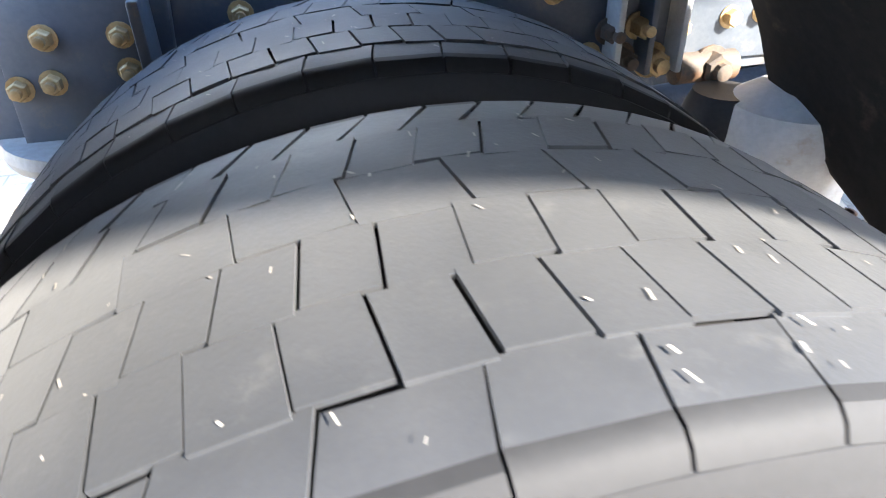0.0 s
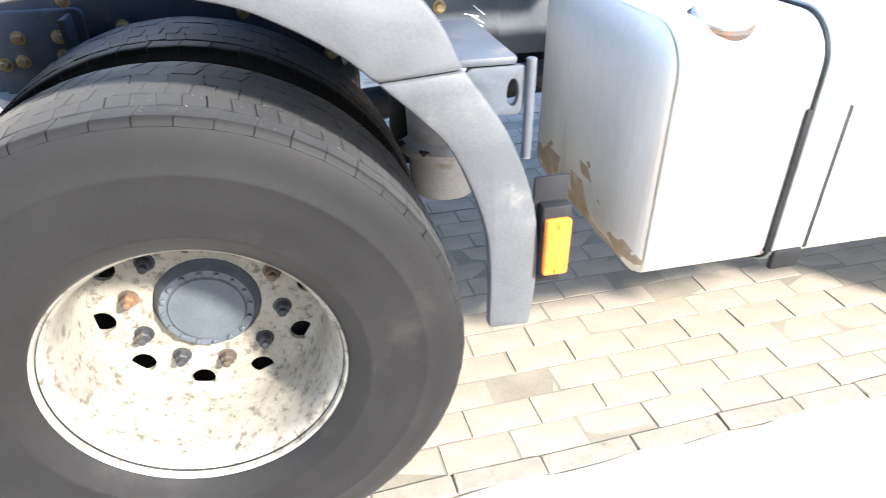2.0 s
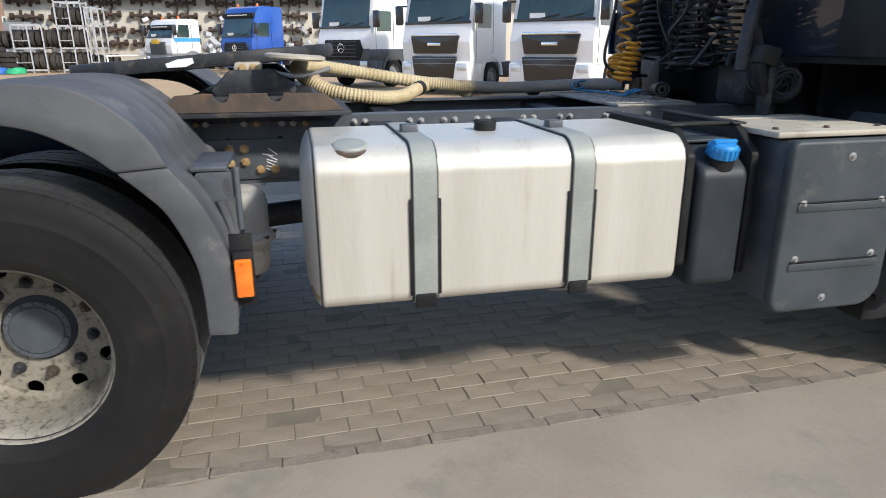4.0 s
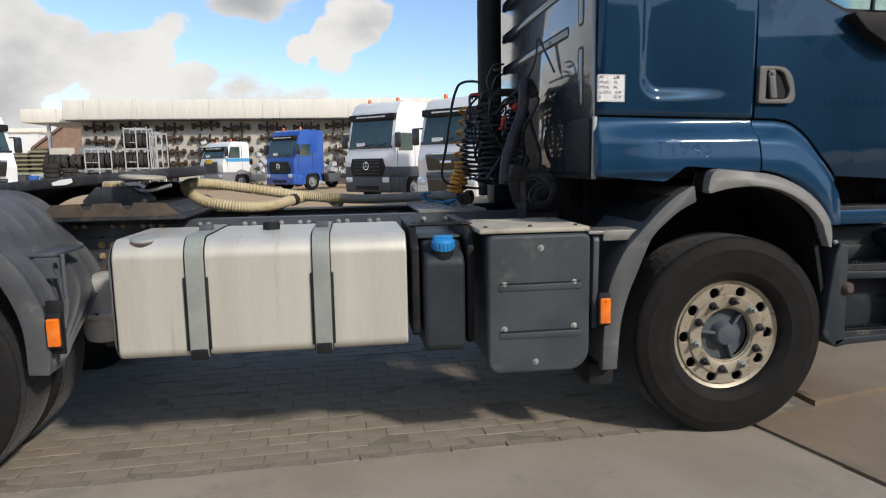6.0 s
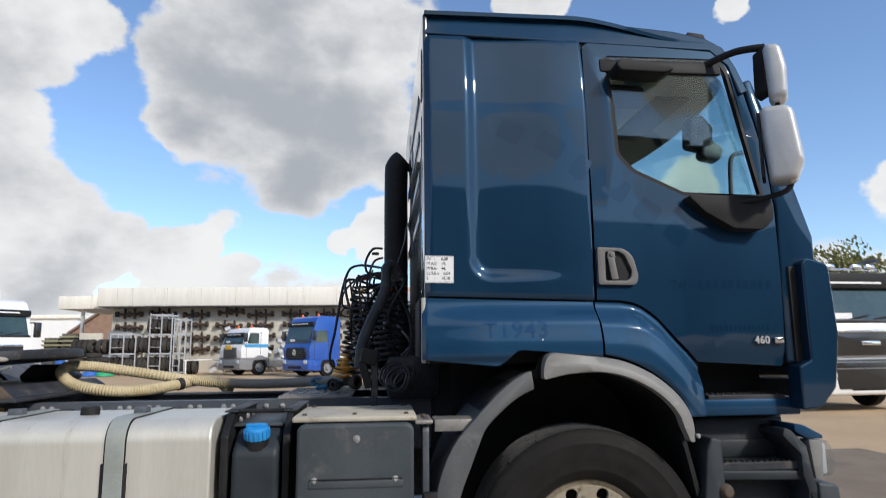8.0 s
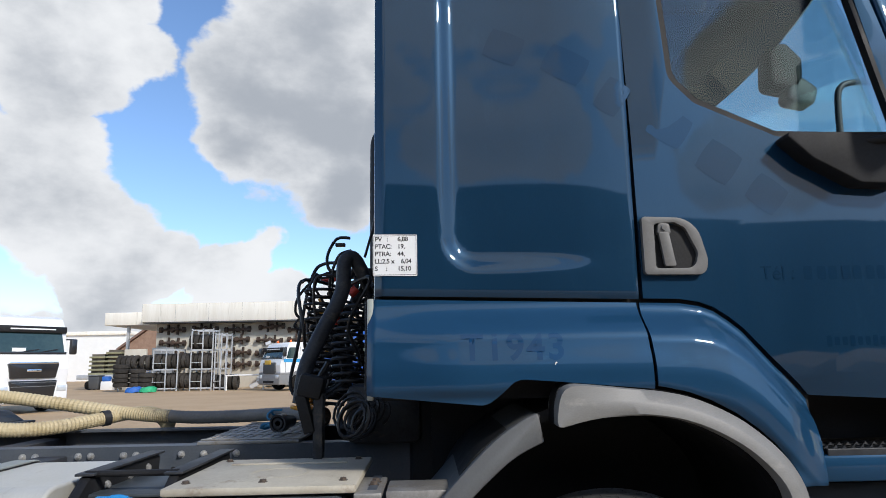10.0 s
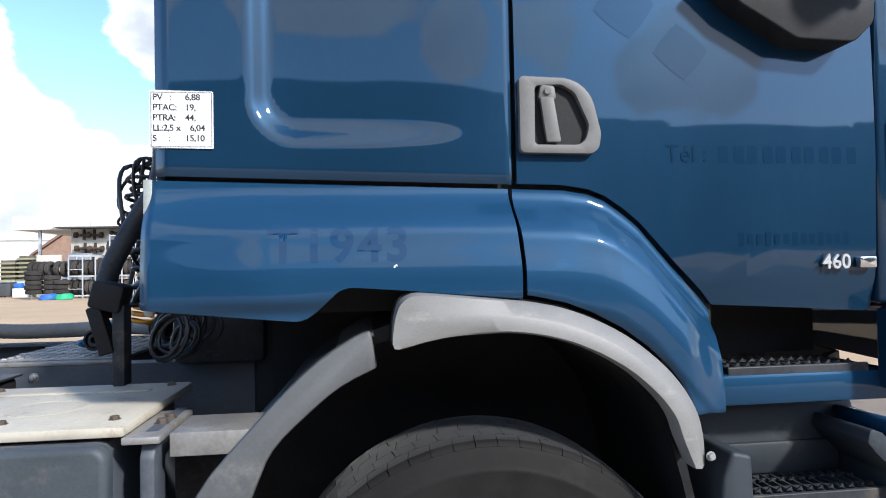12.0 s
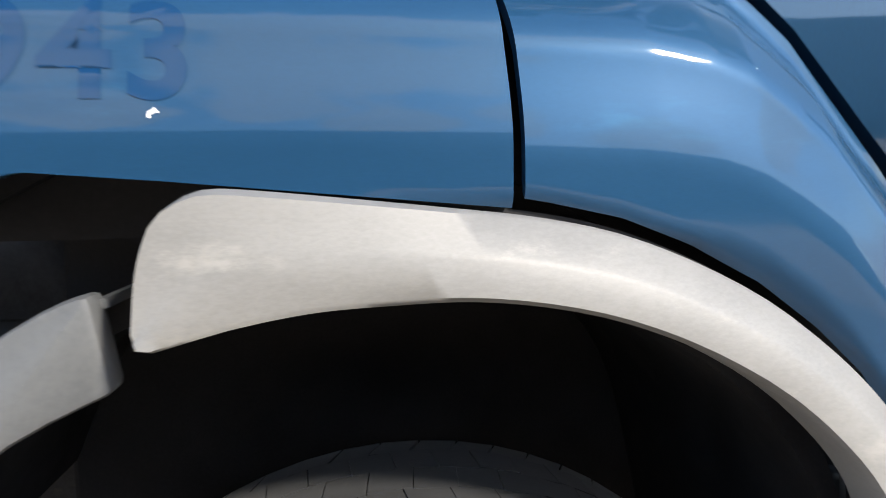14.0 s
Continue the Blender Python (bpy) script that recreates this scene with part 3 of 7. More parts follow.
def tread_mesh(R, W, rows=6, around=(62,), seed=1, gap=0.0022, lug=0.012):
    rnd = random.Random(seed)
    b = bmesh.new()
    y0, y1 = 0.020, W - 0.020
    ys = [y0 + (y1 - y0) * k / rows for k in range(rows + 1)]
    for r in range(rows):
        edge = r in (0, rows - 1)
        n = around[r % len(around)]
        skew = (0.10, -0.14, 0.10, -0.10, 0.34, 0.62)[r % 6] * 2 * math.pi / n
        off = rnd.random() * 2 * math.pi / n
        for k in range(n):
            a0, a1 = 2 * math.pi * k / n + off, 2 * math.pi * (k + 1) / n + off
            ga = gap / R * (0.2 + 0.8 * rnd.random() ** 1.5 + (0.35 if r == rows - 1 else 0))
            zig = 0.0018 * (1 if k % 2 else -1)
            ya, yb = ys[r] + gap * 0.16 + (0 if r == 0 else zig), ys[r + 1] - gap * 0.16 + (0 if r == rows - 1 else zig)
            corners = [(a0 + ga, ya, 0), (a1 - ga, ya, 0), (a1 - ga, yb, 1), (a0 + ga, yb, 1)]

            def spot(a, y, s, drop=0.0):
                t = abs((y - W / 2) / (W / 2 - 0.02))
                rr = R - 0.004 * t * t - drop
                ang = a + skew * (s - 0.5)
                return b.verts.new((rr * math.sin(ang), y, rr * math.cos(ang)))

            lift = rnd.uniform(0, 0.0012)
            near_edge, far_edge = r == 0, r == rows - 1
            grow = 0.016
            inner = [(a, y + (grow if near_edge and s == 0 else 0) - (grow if far_edge and s == 1 else 0), s) for a, y, s in corners]
            top = [spot(a, y, s, lift + (0.0015 if near_edge or far_edge else 0)) for a, y, s in inner]
            low = [spot(a, y, s, lug) for a, y, s in inner]
            b.faces.new(top)
            for i in range(4):
                if not (near_edge and i == 1 or far_edge and i == 3):
                    b.faces.new((top[i - 1], low[i - 1], low[i], top[i]))
            # worn round shoulder of the outer rows
            if near_edge or far_edge:
                i, j = (0, 1) if near_edge else (2, 3)
                last = (top[i], top[j])
                for step, drop in ((0.007, 0.0035), (0.0125, 0.0075), (0.0165, 0.0135)):
                    y = inner[i][1] + (-step if near_edge else step)
                    now = tuple(spot(corners[m][0], y, corners[m][2], drop) for m in (i, j))
                    b.faces.new((last[0], now[0], now[1], last[1])).material_index = 1
                    last = now
    bmesh.ops.recalc_face_normals(b, faces=b.faces)
    return b


def grit_mesh(R, W, seed):
    """Slivers of stone and cuts scattered over the crown."""
    rnd = random.Random(seed)
    b = bmesh.new()
    for k in range(520):
        a, y, turn = rnd.uniform(0, 2 * math.pi), rnd.uniform(0.035, W - 0.035), rnd.gauss(0.2, 0.5)
        l, w = rnd.uniform(0.001, 0.0042), rnd.uniform(0.0004, 0.0009)
        rr_ = R - 0.004 * ((y - W / 2) / (W / 2 - 0.02)) ** 2 + 0.0003
        vs = []
        for p, q in ((-1, -1), (1, -1), (1, 1), (-1, 1)):
            du, dv = p * w, q * l
            ang = a + (du * math.cos(turn) - dv * math.sin(turn)) / R
            vs.append(b.verts.new((rr_ * math.sin(ang), y + du * math.sin(turn) + dv * math.cos(turn), rr_ * math.cos(ang))))
        b.faces.new(vs)
    return b


def settle(bm, z, floor=0.0):
    """Flattens the tyre where it stands."""
    for v in bm.verts:
        if v.co.z + z < floor:
            v.co.z = floor - z
    return bm


def ring(r, n, turn=0.0):
    return [(r * math.sin(2 * math.pi * (k + turn) / n), r * math.cos(2 * math.pi * (k + turn) / n)) for k in range(n)]


def disc_mesh(r_out, r_in, y0, y1, holes=10, hole_at=0.232, hole_r=0.028, turn=0.0):
    cuts = [[(hole_at * math.sin(2 * math.pi * (k + turn) / holes) + x, hole_at * math.cos(2 * math.pi * (k + turn) / holes) + z) for x, z in ring(hole_r, 16)] for k in range(holes)]
    return prism(ring(r_out, 64), y0, y1, 0.003, 1, None, cuts + [ring(r_in, 40)])


def wheel(place, R, W, kind, flip=False, seed=1, floor=0.0):
    hub = thing("wheel", "", "", place)
    hub.parent = truck
    if flip:
        hub.matrix_basis = pose(*place, 0, 0, 180)
    rubber = RUBBER if kind == "front" else RUBBER_DUSTY
    part("tyre", settle(tyre_mesh(R, W), place[2], floor), rubber, hub, "worn black tyre with dusty sidewall")
    part("tread", settle(tread_mesh(R, W, 6, (56, 88, 88, 56, 84, 84), seed, 0.0018, 0.0045) if kind != "front" else tread_mesh(R, W, 5, (62,), seed, 0.0015), place[2], floor), TREAD, hub, "worn grey tread blocks", smooth=25).data.materials.append(rubber)
    if kind != "front" and not flip:
        tagged(part("tread_grit", grit_mesh(R, W, seed), GRIT, hub, "", 0), "pale grit stuck in the worn tread", kind="stuff")
    if kind == "inner":
        part("rim", lathe([(0.300, 0.030), (0.304, 0.036), (0.298, 0.05), (0.27, 0.08), (0.26, 0.2), (0.24, 0.27)], 48), CREAM, hub)
        return hub
    if kind == "rear":
        part("rim", lathe([(0.287, 0.056), (0.289, 0.046), (0.294, 0.042), (0.297, 0.046), (0.294, 0.054), (0.282, 0.062), (0.275, 0.074), (0.270, 0.10), (0.266, 0.16), (0.264, 0.24), (0.262, 0.272), (0.254, 0.292), (0.246, 0.300)], 96), CREAM, hub, "deep cream rim with flaking paint")
        part("disc", disc_mesh(0.260, 0.118, 0.294, 0.308, 10, 0.231, 0.028, 0.375), CREAM, hub, "cream wheel disc with ten hand holes")
        part("drum", lathe([(0, 0.42), (0.19, 0.42), (0.24, 0.40), (0.24, 0.375), (0.1, 0.365), (0, 0.365)], 40), DARK, hub)
        part("hub", lathe([(0.118, 0.36), (0.116, 0.295), (0.108, 0.285), (0.106, 0.273), (0.102, 0.268), (0.086, 0.268), (0.082, 0.263), (0.03, 0.258), (0, 0.258)], 56), HUB, hub, "blue-grey painted hub cap")
        for k in range(16):
            a = 2 * math.pi * k / 16
            part("hub_bolt", hexbolt(0.0065, 0.008, (0.094 * math.sin(a), 0.269, 0.094 * math.cos(a))), HUB, hub)
        for k in range(10):
            a = 2 * math.pi * (k + 0.875) / 10
            part("wheel_nut", hexbolt(0.0165, 0.024, (0.166 * math.sin(a), 0.296, 0.166 * math.cos(a)), stud=0.012), RUST if k % 3 == 1 else STEEL_BLACK, hub)
    else:
        part("rim", lathe([(0.296, 0.050), (0.298, 0.040), (0.303, 0.036), (0.306, 0.040), (0.303, 0.048), (0.290, 0.054), (0.280, 0.062), (0.270, 0.066), (0.262, 0.070)], 96), RIM, hub, "beige steel rim with brown stains")
        part("disc", disc_mesh(0.264, 0.138, 0.058, 0.078, 10, 0.232, 0.0275, 0.5), RIM, hub, "beige wheel disc with ten hand holes")
        part("drum", lathe([(0, 0.25), (0.2, 0.25), (0.255, 0.2), (0.255, 0.12), (0.12, 0.115), (0, 0.115)], 40), DARK, hub)
        part("nut_ring", lathe([(0.212, 0.060), (0.205, 0.050), (0.158, 0.048), (0.148, 0.052), (0.140, 0.066), (0.137, 0.085)], 64), RIM, hub)
        b = lathe([(0.137, 0.10), (0.07, 0.098), (0.062, 0.075), (0.055, 0.056), (0.050, 0.050), (0.026, 0.046), (0, 0.046)], 40)
        hb = part("hub", b, HUB, hub, "grey three-webbed hub")
        for k in range(3):
            part("web", into(None, box(-0.008, 0.008, 0.062, 0.10, 0.04, 0.136, 0.004), pose(0, 0, 0, 0, 120 * k + 40, 0)), HUB, hub)
        for k in range(10):
            a = 2 * math.pi * (k + 0.2) / 10
            part("wheel_nut", hexbolt(0.0165, 0.026, (0.180 * math.sin(a), 0.049, 0.180 * math.cos(a)), stud=0.020), STRAP if k % 3 == 1 else STEEL_BLACK, hub)
    return hub


RZ, FZ = 0.502, 0.516
wheel((0, -0.070, RZ), 0.546, 0.365, "rear", seed=3)
wheel((0, 0.350, RZ), 0.546, 0.335, "inner", seed=5)
wheel((0, 2 * MID + 0.070, RZ), 0.546, 0.365, "rear", True, 7)
wheel((0, 2 * MID - 0.350, RZ), 0.546, 0.335, "inner", True, 9)
wheel((3.90, -0.030, FZ), 0.522, 0.315, "front", seed=11, floor=0.008)
wheel((3.90, 2 * MID + 0.030, FZ), 0.522, 0.315, "front", True, 13, 0.008)

# ---- chassis
for y, s in ((0.80, 1), (2 * MID - 0.80, -1)):
    b = barprism([(y, 0.850), (y, 1.130), (y + s * 0.085, 1.130), (y + s * 0.085, 1.120), (y + s * 0.010, 1.120), (y + s * 0.010, 0.860), (y + s * 0.085, 0.860), (y + s * 0.085, 0.850)], -0.85, 4.6)
    part("frame_rail", b, FRAME_GREY, truck, "grimy grey chassis rail with rows of bolts")
for x in (-0.6, 0.55, 1.3, 2.2, 3.1):
    part("cross_member", box(x, x + 0.12, 0.81, 2 * MID - 0.81, 0.90, 1.09, 0.008), STEEL_BLACK, truck)
bolt_xs = [0.492, 0.535, 0.687, 0.738, 0.842, 0.889, 0.941, 1.148, 1.194, 1.393, 1.443, 1.548, 1.596, 1.70, 1.75, 1.92, 1.97, 2.10, 2.15, 2.33, 2.42, 2.55]
for k, x in enumerate(bolt_xs):
    part("frame_bolt", hexbolt(0.011, 0.012, (x, 0.799, 1.108 - 0.012 * min(1.0, x - 0.45)), stud=0.006), BRASS if k in (0, 3, 6) else ZINC, truck)
for k in range(18):
    part("frame_hole", lathe([(0, -0.002), (0.008, -0.002), (0.010, 0.0), (0, 0.0)], 12, (0.62 + 0.105 * k, 0.7995, 1.04 - 0.02 * (k % 2))), DARK, truck)
for x, z in ((0.62, 1.00), (0.68, 1.00), (0.62, 0.94), (0.68, 0.945), (0.74, 0.91), (0.80, 0.91), (0.50, 1.00), (0.53, 0.93)):
    part("frame_bolt", hexbolt(0.014, 0.018, (x, 0.790, z)), BRASS, truck)
chalk = random.Random(2)
for k in range(7):
    part("chalk_mark", into(None, box(-0.022, 0.022, 0.7885, 0.7895, -0.0018, 0.0018), pose(0.785 + chalk.uniform(-0.012, 0.012), 0, 0.985 - 0.013 * k, 0, chalk.uniform(10, 40), 0)), WHITE, truck)
part("frame_plate", prism(rounded([(0.42, 0.87), (0.86, 0.87), (0.86, 1.04), (0.42, 1.04)], 0.02), 0.790, 0.802, 0.003), FRAME_GREY, truck)
# axle bracket behind the wheels
part("spring_bracket", prism(rounded([(-0.465, 0.82), (-0.255, 0.82), (-0.235, 1.05), (-0.455, 1.05)], 0.02), 0.775, 0.802, 0.004), FRAME_GREY, truck, "grimy grey steel spring bracket with yellow bolts")
part("bracket_web", box(-0.275, -0.260, 0.70, 0.79, 0.84, 1.04, 0.004), FRAME_GREY, truck)
for x, z in ((-0.397, 0.988), (-0.305, 0.985), (-0.403, 0.930), (-0.304, 0.938), (-0.445, 0.925), (-0.27, 1.07), (-0.149, 1.001), (0.15, 1.02), (0.30, 1.0)):
    part("bracket_bolt", hexbolt(0.013, 0.018, (x, 0.776, z), stud=0.010), BRASS, truck)
part("air_spring", lathe([(0, 0), (0.10, 0), (0.13, 0.03), (0.14, 0.1), (0.12, 0.16), (0.125, 0.2), (0, 0.2)], 32), DARK, truck).matrix_basis = pose(-0.36, 0.84, 0.64, 90)
part("air_spring_plate", lathe([(0, 0), (0.15, 0), (0.155, 0.015), (0.15, 0.03), (0, 0.03)], 32), STONE, truck).matrix_basis = pose(-0.36, 0.84, 0.82, 90)
for k, (x, z, r) in enumerate(((0.427, 0.892, 0.018), (0.481, 0.883, 0.022), (0.40, 0.935, 0.016), (0.45, 0.94, 0.016), (0.596, 0.863, 0.026), (0.37, 0.90, 0.015))):
    part("shackle_nut", hexbolt(r, 0.035, (x, 0.785, z), stud=0.012), BRASS if k % 2 else RUST, truck)
part("shackle_pin", tube([(0.53, 0.785, 0.862), (0.64, 0.785, 0.862)], 0.026, 16), RUST, truck, "rusty shackle pin", 40)
chamber = part("brake_chamber", lathe([(0, 0), (0.05, 0), (0.078, 0.015), (0.088, 0.05), (0.090, 0.14), (0.112, 0.148), (0.114, 0.168), (0.104, 0.176), (0.092, 0.19), (0.094, 0.30), (0.084, 0.345), (0.05, 0.37), (0, 0.37)], 36), CANISTER, truck, "dirty pale round brake chamber", 40)
chamber.matrix_basis = pose(0.655, 0.64, 0.50, 90, 0, 6) @ Matrix.Diagonal((1.15, 1, 1.15, 1))
for k in range(8):
    part("clamp_bolt", hexbolt(0.010, 0.012, (0.106 * math.sin(k * math.pi / 4), 0.176, 0.106 * math.cos(k * math.pi / 4)), stud=0.006), RUST, chamber)
part("bellows", lathe([(0, 0), (0.06, 0), (0.068, 0.03), (0.06, 0.06), (0.068, 0.10), (0.06, 0.15), (0.068, 0.20), (0.05, 0.25), (0, 0.25)], 28), DARK, truck, "black rubber bellows").matrix_basis = pose(0.575, 0.70, 0.60, 90)
part("chamber_strut", tube(smooth_line([(0.585, 0.72, 0.80), (0.60, 0.72, 0.66), (0.640, 0.72, 0.50)], 5), 0.024, 10), STEEL_BLACK, truck)
part("strut_bush", lathe([(0.016, -0.03), (0.040, -0.03), (0.046, -0.02), (0.046, 0.03), (0.016, 0.03)], 24, (0.668, 0.70, 0.495), closed=True), RUST, truck, "rusty strut bush")
for k in range(3):
    part("shackle_plate", box(0.395 + 0.055 * k, 0.407 + 0.055 * k, 0.742, 0.79, 0.87, 1.02, 0.004), CANISTER if k != 1 else FRAME_GREY, truck, "pale steel shackle plate")
part("axle", tube([(0, 0.35, RZ), (0, 2 * MID - 0.35, RZ)], 0.085, 20), STEEL_BLACK, truck)
part("front_axle", box(3.82, 3.98, 0.4, 2 * MID - 0.4, 0.40, 0.52, 0.02), STEEL_BLACK, truck)
part("differential", lathe([(0, -0.25), (0.12, -0.22), (0.22, -0.1), (0.24, 0), (0.22, 0.1), (0.12, 0.22), (0, 0.25)], 28, (0, MID, RZ)), STEEL_BLACK, truck)
part("gearbox", box(2.5, 3.5, 0.95, 1.5, 0.55, 1.05, 0.06), STEEL_BLACK, truck)
part("prop_shaft", tube([(0.1, MID, 0.55), (2.6, MID, 0.75)], 0.06, 16), STEEL_BLACK, truck)
part("silencer", tube([(0.95, 1.5, 0.72), (2.1, 1.5, 0.72)], 0.2, 24), STEEL_BLACK, truck)

# ---- rear mudguard
ARC_OUT = [(-0.66, 0.60), (-0.645, 0.80), (-0.56, 1.00), (-0.40, 1.19), (-0.20, 1.29), (0.02, 1.315), (0.19, 1.322), (0.32, 1.30), (0.42, 1.235), (0.49, 1.155), (0.53, 1.078), (0.61, 0.960), (0.668, 0.81), (0.683, 0.66), (0.674, 0.53)]
ARC_IN = [(0.585, 0.535), (0.583, 0.69), (0.565, 0.80), (0.512, 0.93), (0.455, 1.00), (0.386, 1.066), (0.335, 1.112), (0.255, 1.162), (0.17, 1.198), (0.04, 1.218), (-0.11, 1.212), (-0.25, 1.165), (-0.38, 1.07), (-0.48, 0.95), (-0.53, 0.80), (-0.54, 0.60)]


def guard_pieces(y_face, y_in, s):
    out = [tuple(v) for v in smooth_line([(x, 0, z) for x, z in ARC_OUT], 4)]
    inn = [tuple(v) for v in smooth_line([(x, 0, z) for x, z in ARC_IN], 4)]
    top = [(x, z) for x, _, z in out]
    low = [(x, z) for x, _, z in inn][::-1]
    m = len(top)
    for i0, i1, label in ((0, 13, "grey plastic rear mudguard end"), (13, 40, "grey plastic mudguard crown"), (40, m - 1, "grey plastic front mudguard end")):
        seg_o = top[i0 : i1 + 1]
        n = len(low) - 1
        j0, j1 = (40 if i == 40 else round(i * n / (m - 1)) for i in (i0, i1))
        seg_i = low[j0 : j1 + 1]
        b = prism(seg_o + seg_i[::-1], y_face, y_face + s * 0.030, 0.010, 2)

        def shell(u, v, so=seg_o):
            k = u * (len(so) - 1)
            a = int(min(k, len(so) - 2))
            x = so[a][0] + (so[a + 1][0] - so[a][0]) * (k - a)
            z = so[a][1] + (so[a + 1][1] - so[a][1]) * (k - a)
            rib = 0.012 * max(0.0, math.cos(v * 2 * math.pi * 5)) ** 3 if 0.1 < u < 0.9 else 0
            d = Vector((x, 0, z - 0.5)).normalized()
            deep = 1.0 if x < 0 else 0.22 + 0.78 * ease(z, 0.54, 0.90)
            return Vector((x, y_face + s * 0.02 + (y_in - y_face) * v * deep, z)) + d * (rib - 0.012)

        # a thin near-black sheet that follows the shell from below
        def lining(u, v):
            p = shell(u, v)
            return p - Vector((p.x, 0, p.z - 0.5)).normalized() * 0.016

        into(b, sheet(shell, 18, 40, 0.006))
        guard = part("mudguard", b, PLASTIC, truck, label, 40)
        part("mudguard_lining", sheet(lining, 18, 12, 0.004), NEAR_BLACK, guard, "near-black underside with brown patches", 40)


guard_pieces(-0.062, 0.66, 1)
guard_pieces(2 * MID + 0.062, 2 * MID - 0.66, -1)
part("mudguard_bracket", box(0.56, 0.675, 0.10, 0.42, 1.032, 1.049, 0.006), FRAME_GREY, truck, "grey steel plate behind the mudguard")
part("mudguard_stay", prism(rounded([(0.59, 0.935), (0.688, 0.935), (0.700, 1.030), (0.57, 1.030)], 0.015), 0.10, 0.115, 0.003, 2, None, [[(0.668 + 0.7 * x, 0.978 + 1.6 * z) for x, z in ring(0.018, 14)]]), FRAME_GREY, truck, "grey stay plate with a slotted hole")
part("stay_conduit", tube([(0.702, 0.098, 0.84 + 0.004 * k) for k in range(52)], 0.011, 10, ribs=0.0015), FRAME_GREY, truck, "ribbed grey conduit", 40)


def marker(x, y, z, tilt=0.0):
    m = thing("side_marker", "", "", (x, y, z))
    m.parent = truck
    part("housing", box(-0.030, 0.030, 0.0, 0.03, -0.075, 0.085, 0.006), DARK, m)
    part("lens", box(-0.026, 0.026, -0.016, 0.004, -0.062, 0.062, 0.007), ORANGE, m, "amber reflector lens")
    for z2 in (-0.05, 0.05):
        part("screw", hexbolt(0.004, 0.004, (0, -0.016, z2)), ORANGE, m)


marker(0.711, -0.068, 0.726)
part("marker_bracket", box(0.672, 0.742, -0.039, -0.031, 0.62, 0.86, 0.002), DARK, truck)
marker(3.178, -0.112, 0.712)

# ---- fuel tank
TANK = rounded([(-0.02, 0.565), (0.62, 0.565), (0.62, 1.108), (-0.02, 1.108)], [0.05, 0.05, 0.06, 0.095], 8)
tank = part("fuel_tank", barprism(TANK, 0.946, 2.244, 0.012, 3), ALU, truck, "brushed aluminium fuel tank with a brown-stained end", 35)
dome = bmesh.new()
mid_y, mid_z = 0.30, 0.8365
rims = []
for s_ in (0.985, 0.96, 0.93, 0.89, 0.84, 0.78, 0.70, 0.60, 0.48, 0.34, 0.18):
    out = 0.048 * (1 - s_ ** 5) ** 0.8
    rims.append([dome.verts.new((0.948 - out, mid_y + (y - mid_y) * s_, mid_z + (z - mid_z) * s_)) for y, z in TANK])
for ra, rb in zip(rims, rims[1:]):
    for k in range(len(TANK)):
        f = dome.faces.new((ra[k - 1], rb[k - 1], rb[k], ra[k]))
dome.faces.new(rims[-1])
bmesh.ops.recalc_face_normals(dome, faces=dome.faces)
bmesh.ops.subdivide_edges(dome, edges=dome.edges, cuts=3, use_grid_fill=True)
for f in dome.faces:
    c_ = f.calc_center_median()
    low = (0.72 - c_.z) * 4.0 + (c_.y - 0.25) * 0.9 + 0.75 * noise.noise(c_ * 14) + 0.35 * noise.noise(c_ * 45)
    f.material_index = 1 if low > 0.28 else 0
end_cap = part("tank_end", dome, ALU, tank, "domed tank end with brown dirt at its foot", 60)
end_cap.data.materials.append(STAIN)
even_shading(tank)
big = rounded([(-0.030, 0.555), (0.630, 0.555), (0.630, 1.118), (-0.030, 1.118)], [0.058, 0.058, 0.068, 0.103], 8)
mid = rounded([(-0.025, 0.560), (0.625, 0.560), (0.625, 1.113), (-0.025, 1.113)], [0.054, 0.054, 0.064, 0.099], 8)
for x0, x1 in ((1.256, 1.336), (1.812, 1.890)):
    part("strap", barprism(big, x0, x1, 0.002, 1, None, [TANK]), STRAP, tank, "dull steel tank strap")
    part("strap_lining", barprism(mid, x0 - 0.005, x1 + 0.005, 0, 1, None, [TANK]), DARK, tank)
    part("strap_pad", box(x0 - 0.014, x1 + 0.014, -0.0275, 0.0, 0.60, 0.935, 0.002), DARK, tank)
    part("strap_end", box(x0 + 0.004, x1 - 0.004, -0.036, -0.02, 0.556, 0.605, 0.004), DARK, tank)
    part("strap_hook", box(x0 + 0.01, x1 - 0.01, 0.24, 0.30, 1.11, 1.145, 0.006), FRAME_GREY, tank)
part("tank_cap", lathe([(0, -0.026), (0.040, -0.026), (0.052, -0.023), (0.058, -0.017), (0.058, -0.006), (0.064, 0.0), (0.064, 0.012), (0, 0.012)], 40), STRAP, tank, "round metal filler cap with a rusty rim").matrix_basis = pose(1.066, 0.066, 1.090, -78)
part("tank_cap_rim", lathe([(0.056, -0.012), (0.062, -0.014), (0.066, -0.008), (0.066, 0.008), (0.056, 0.008)], 40, closed=True), RUST, tank).matrix_basis = pose(1.066, 0.066, 1.090, -78)
part("level_sender", lathe([(0, -0.038), (0.036, -0.038), (0.042, -0.030), (0.042, 0.01), (0, 0.01)], 24), DARK, tank, "black plastic level sender").matrix_basis = pose(1.597, 0.32, 1.108, -90)
part("tank_bracket", box(1.20, 1.32, 0.60, 0.80, 0.88, 1.10, 0.01), STEEL_BLACK, truck)
part("tank_bracket", box(1.76, 1.88, 0.60, 0.80, 0.88, 1.10, 0.01), STEEL_BLACK, truck)

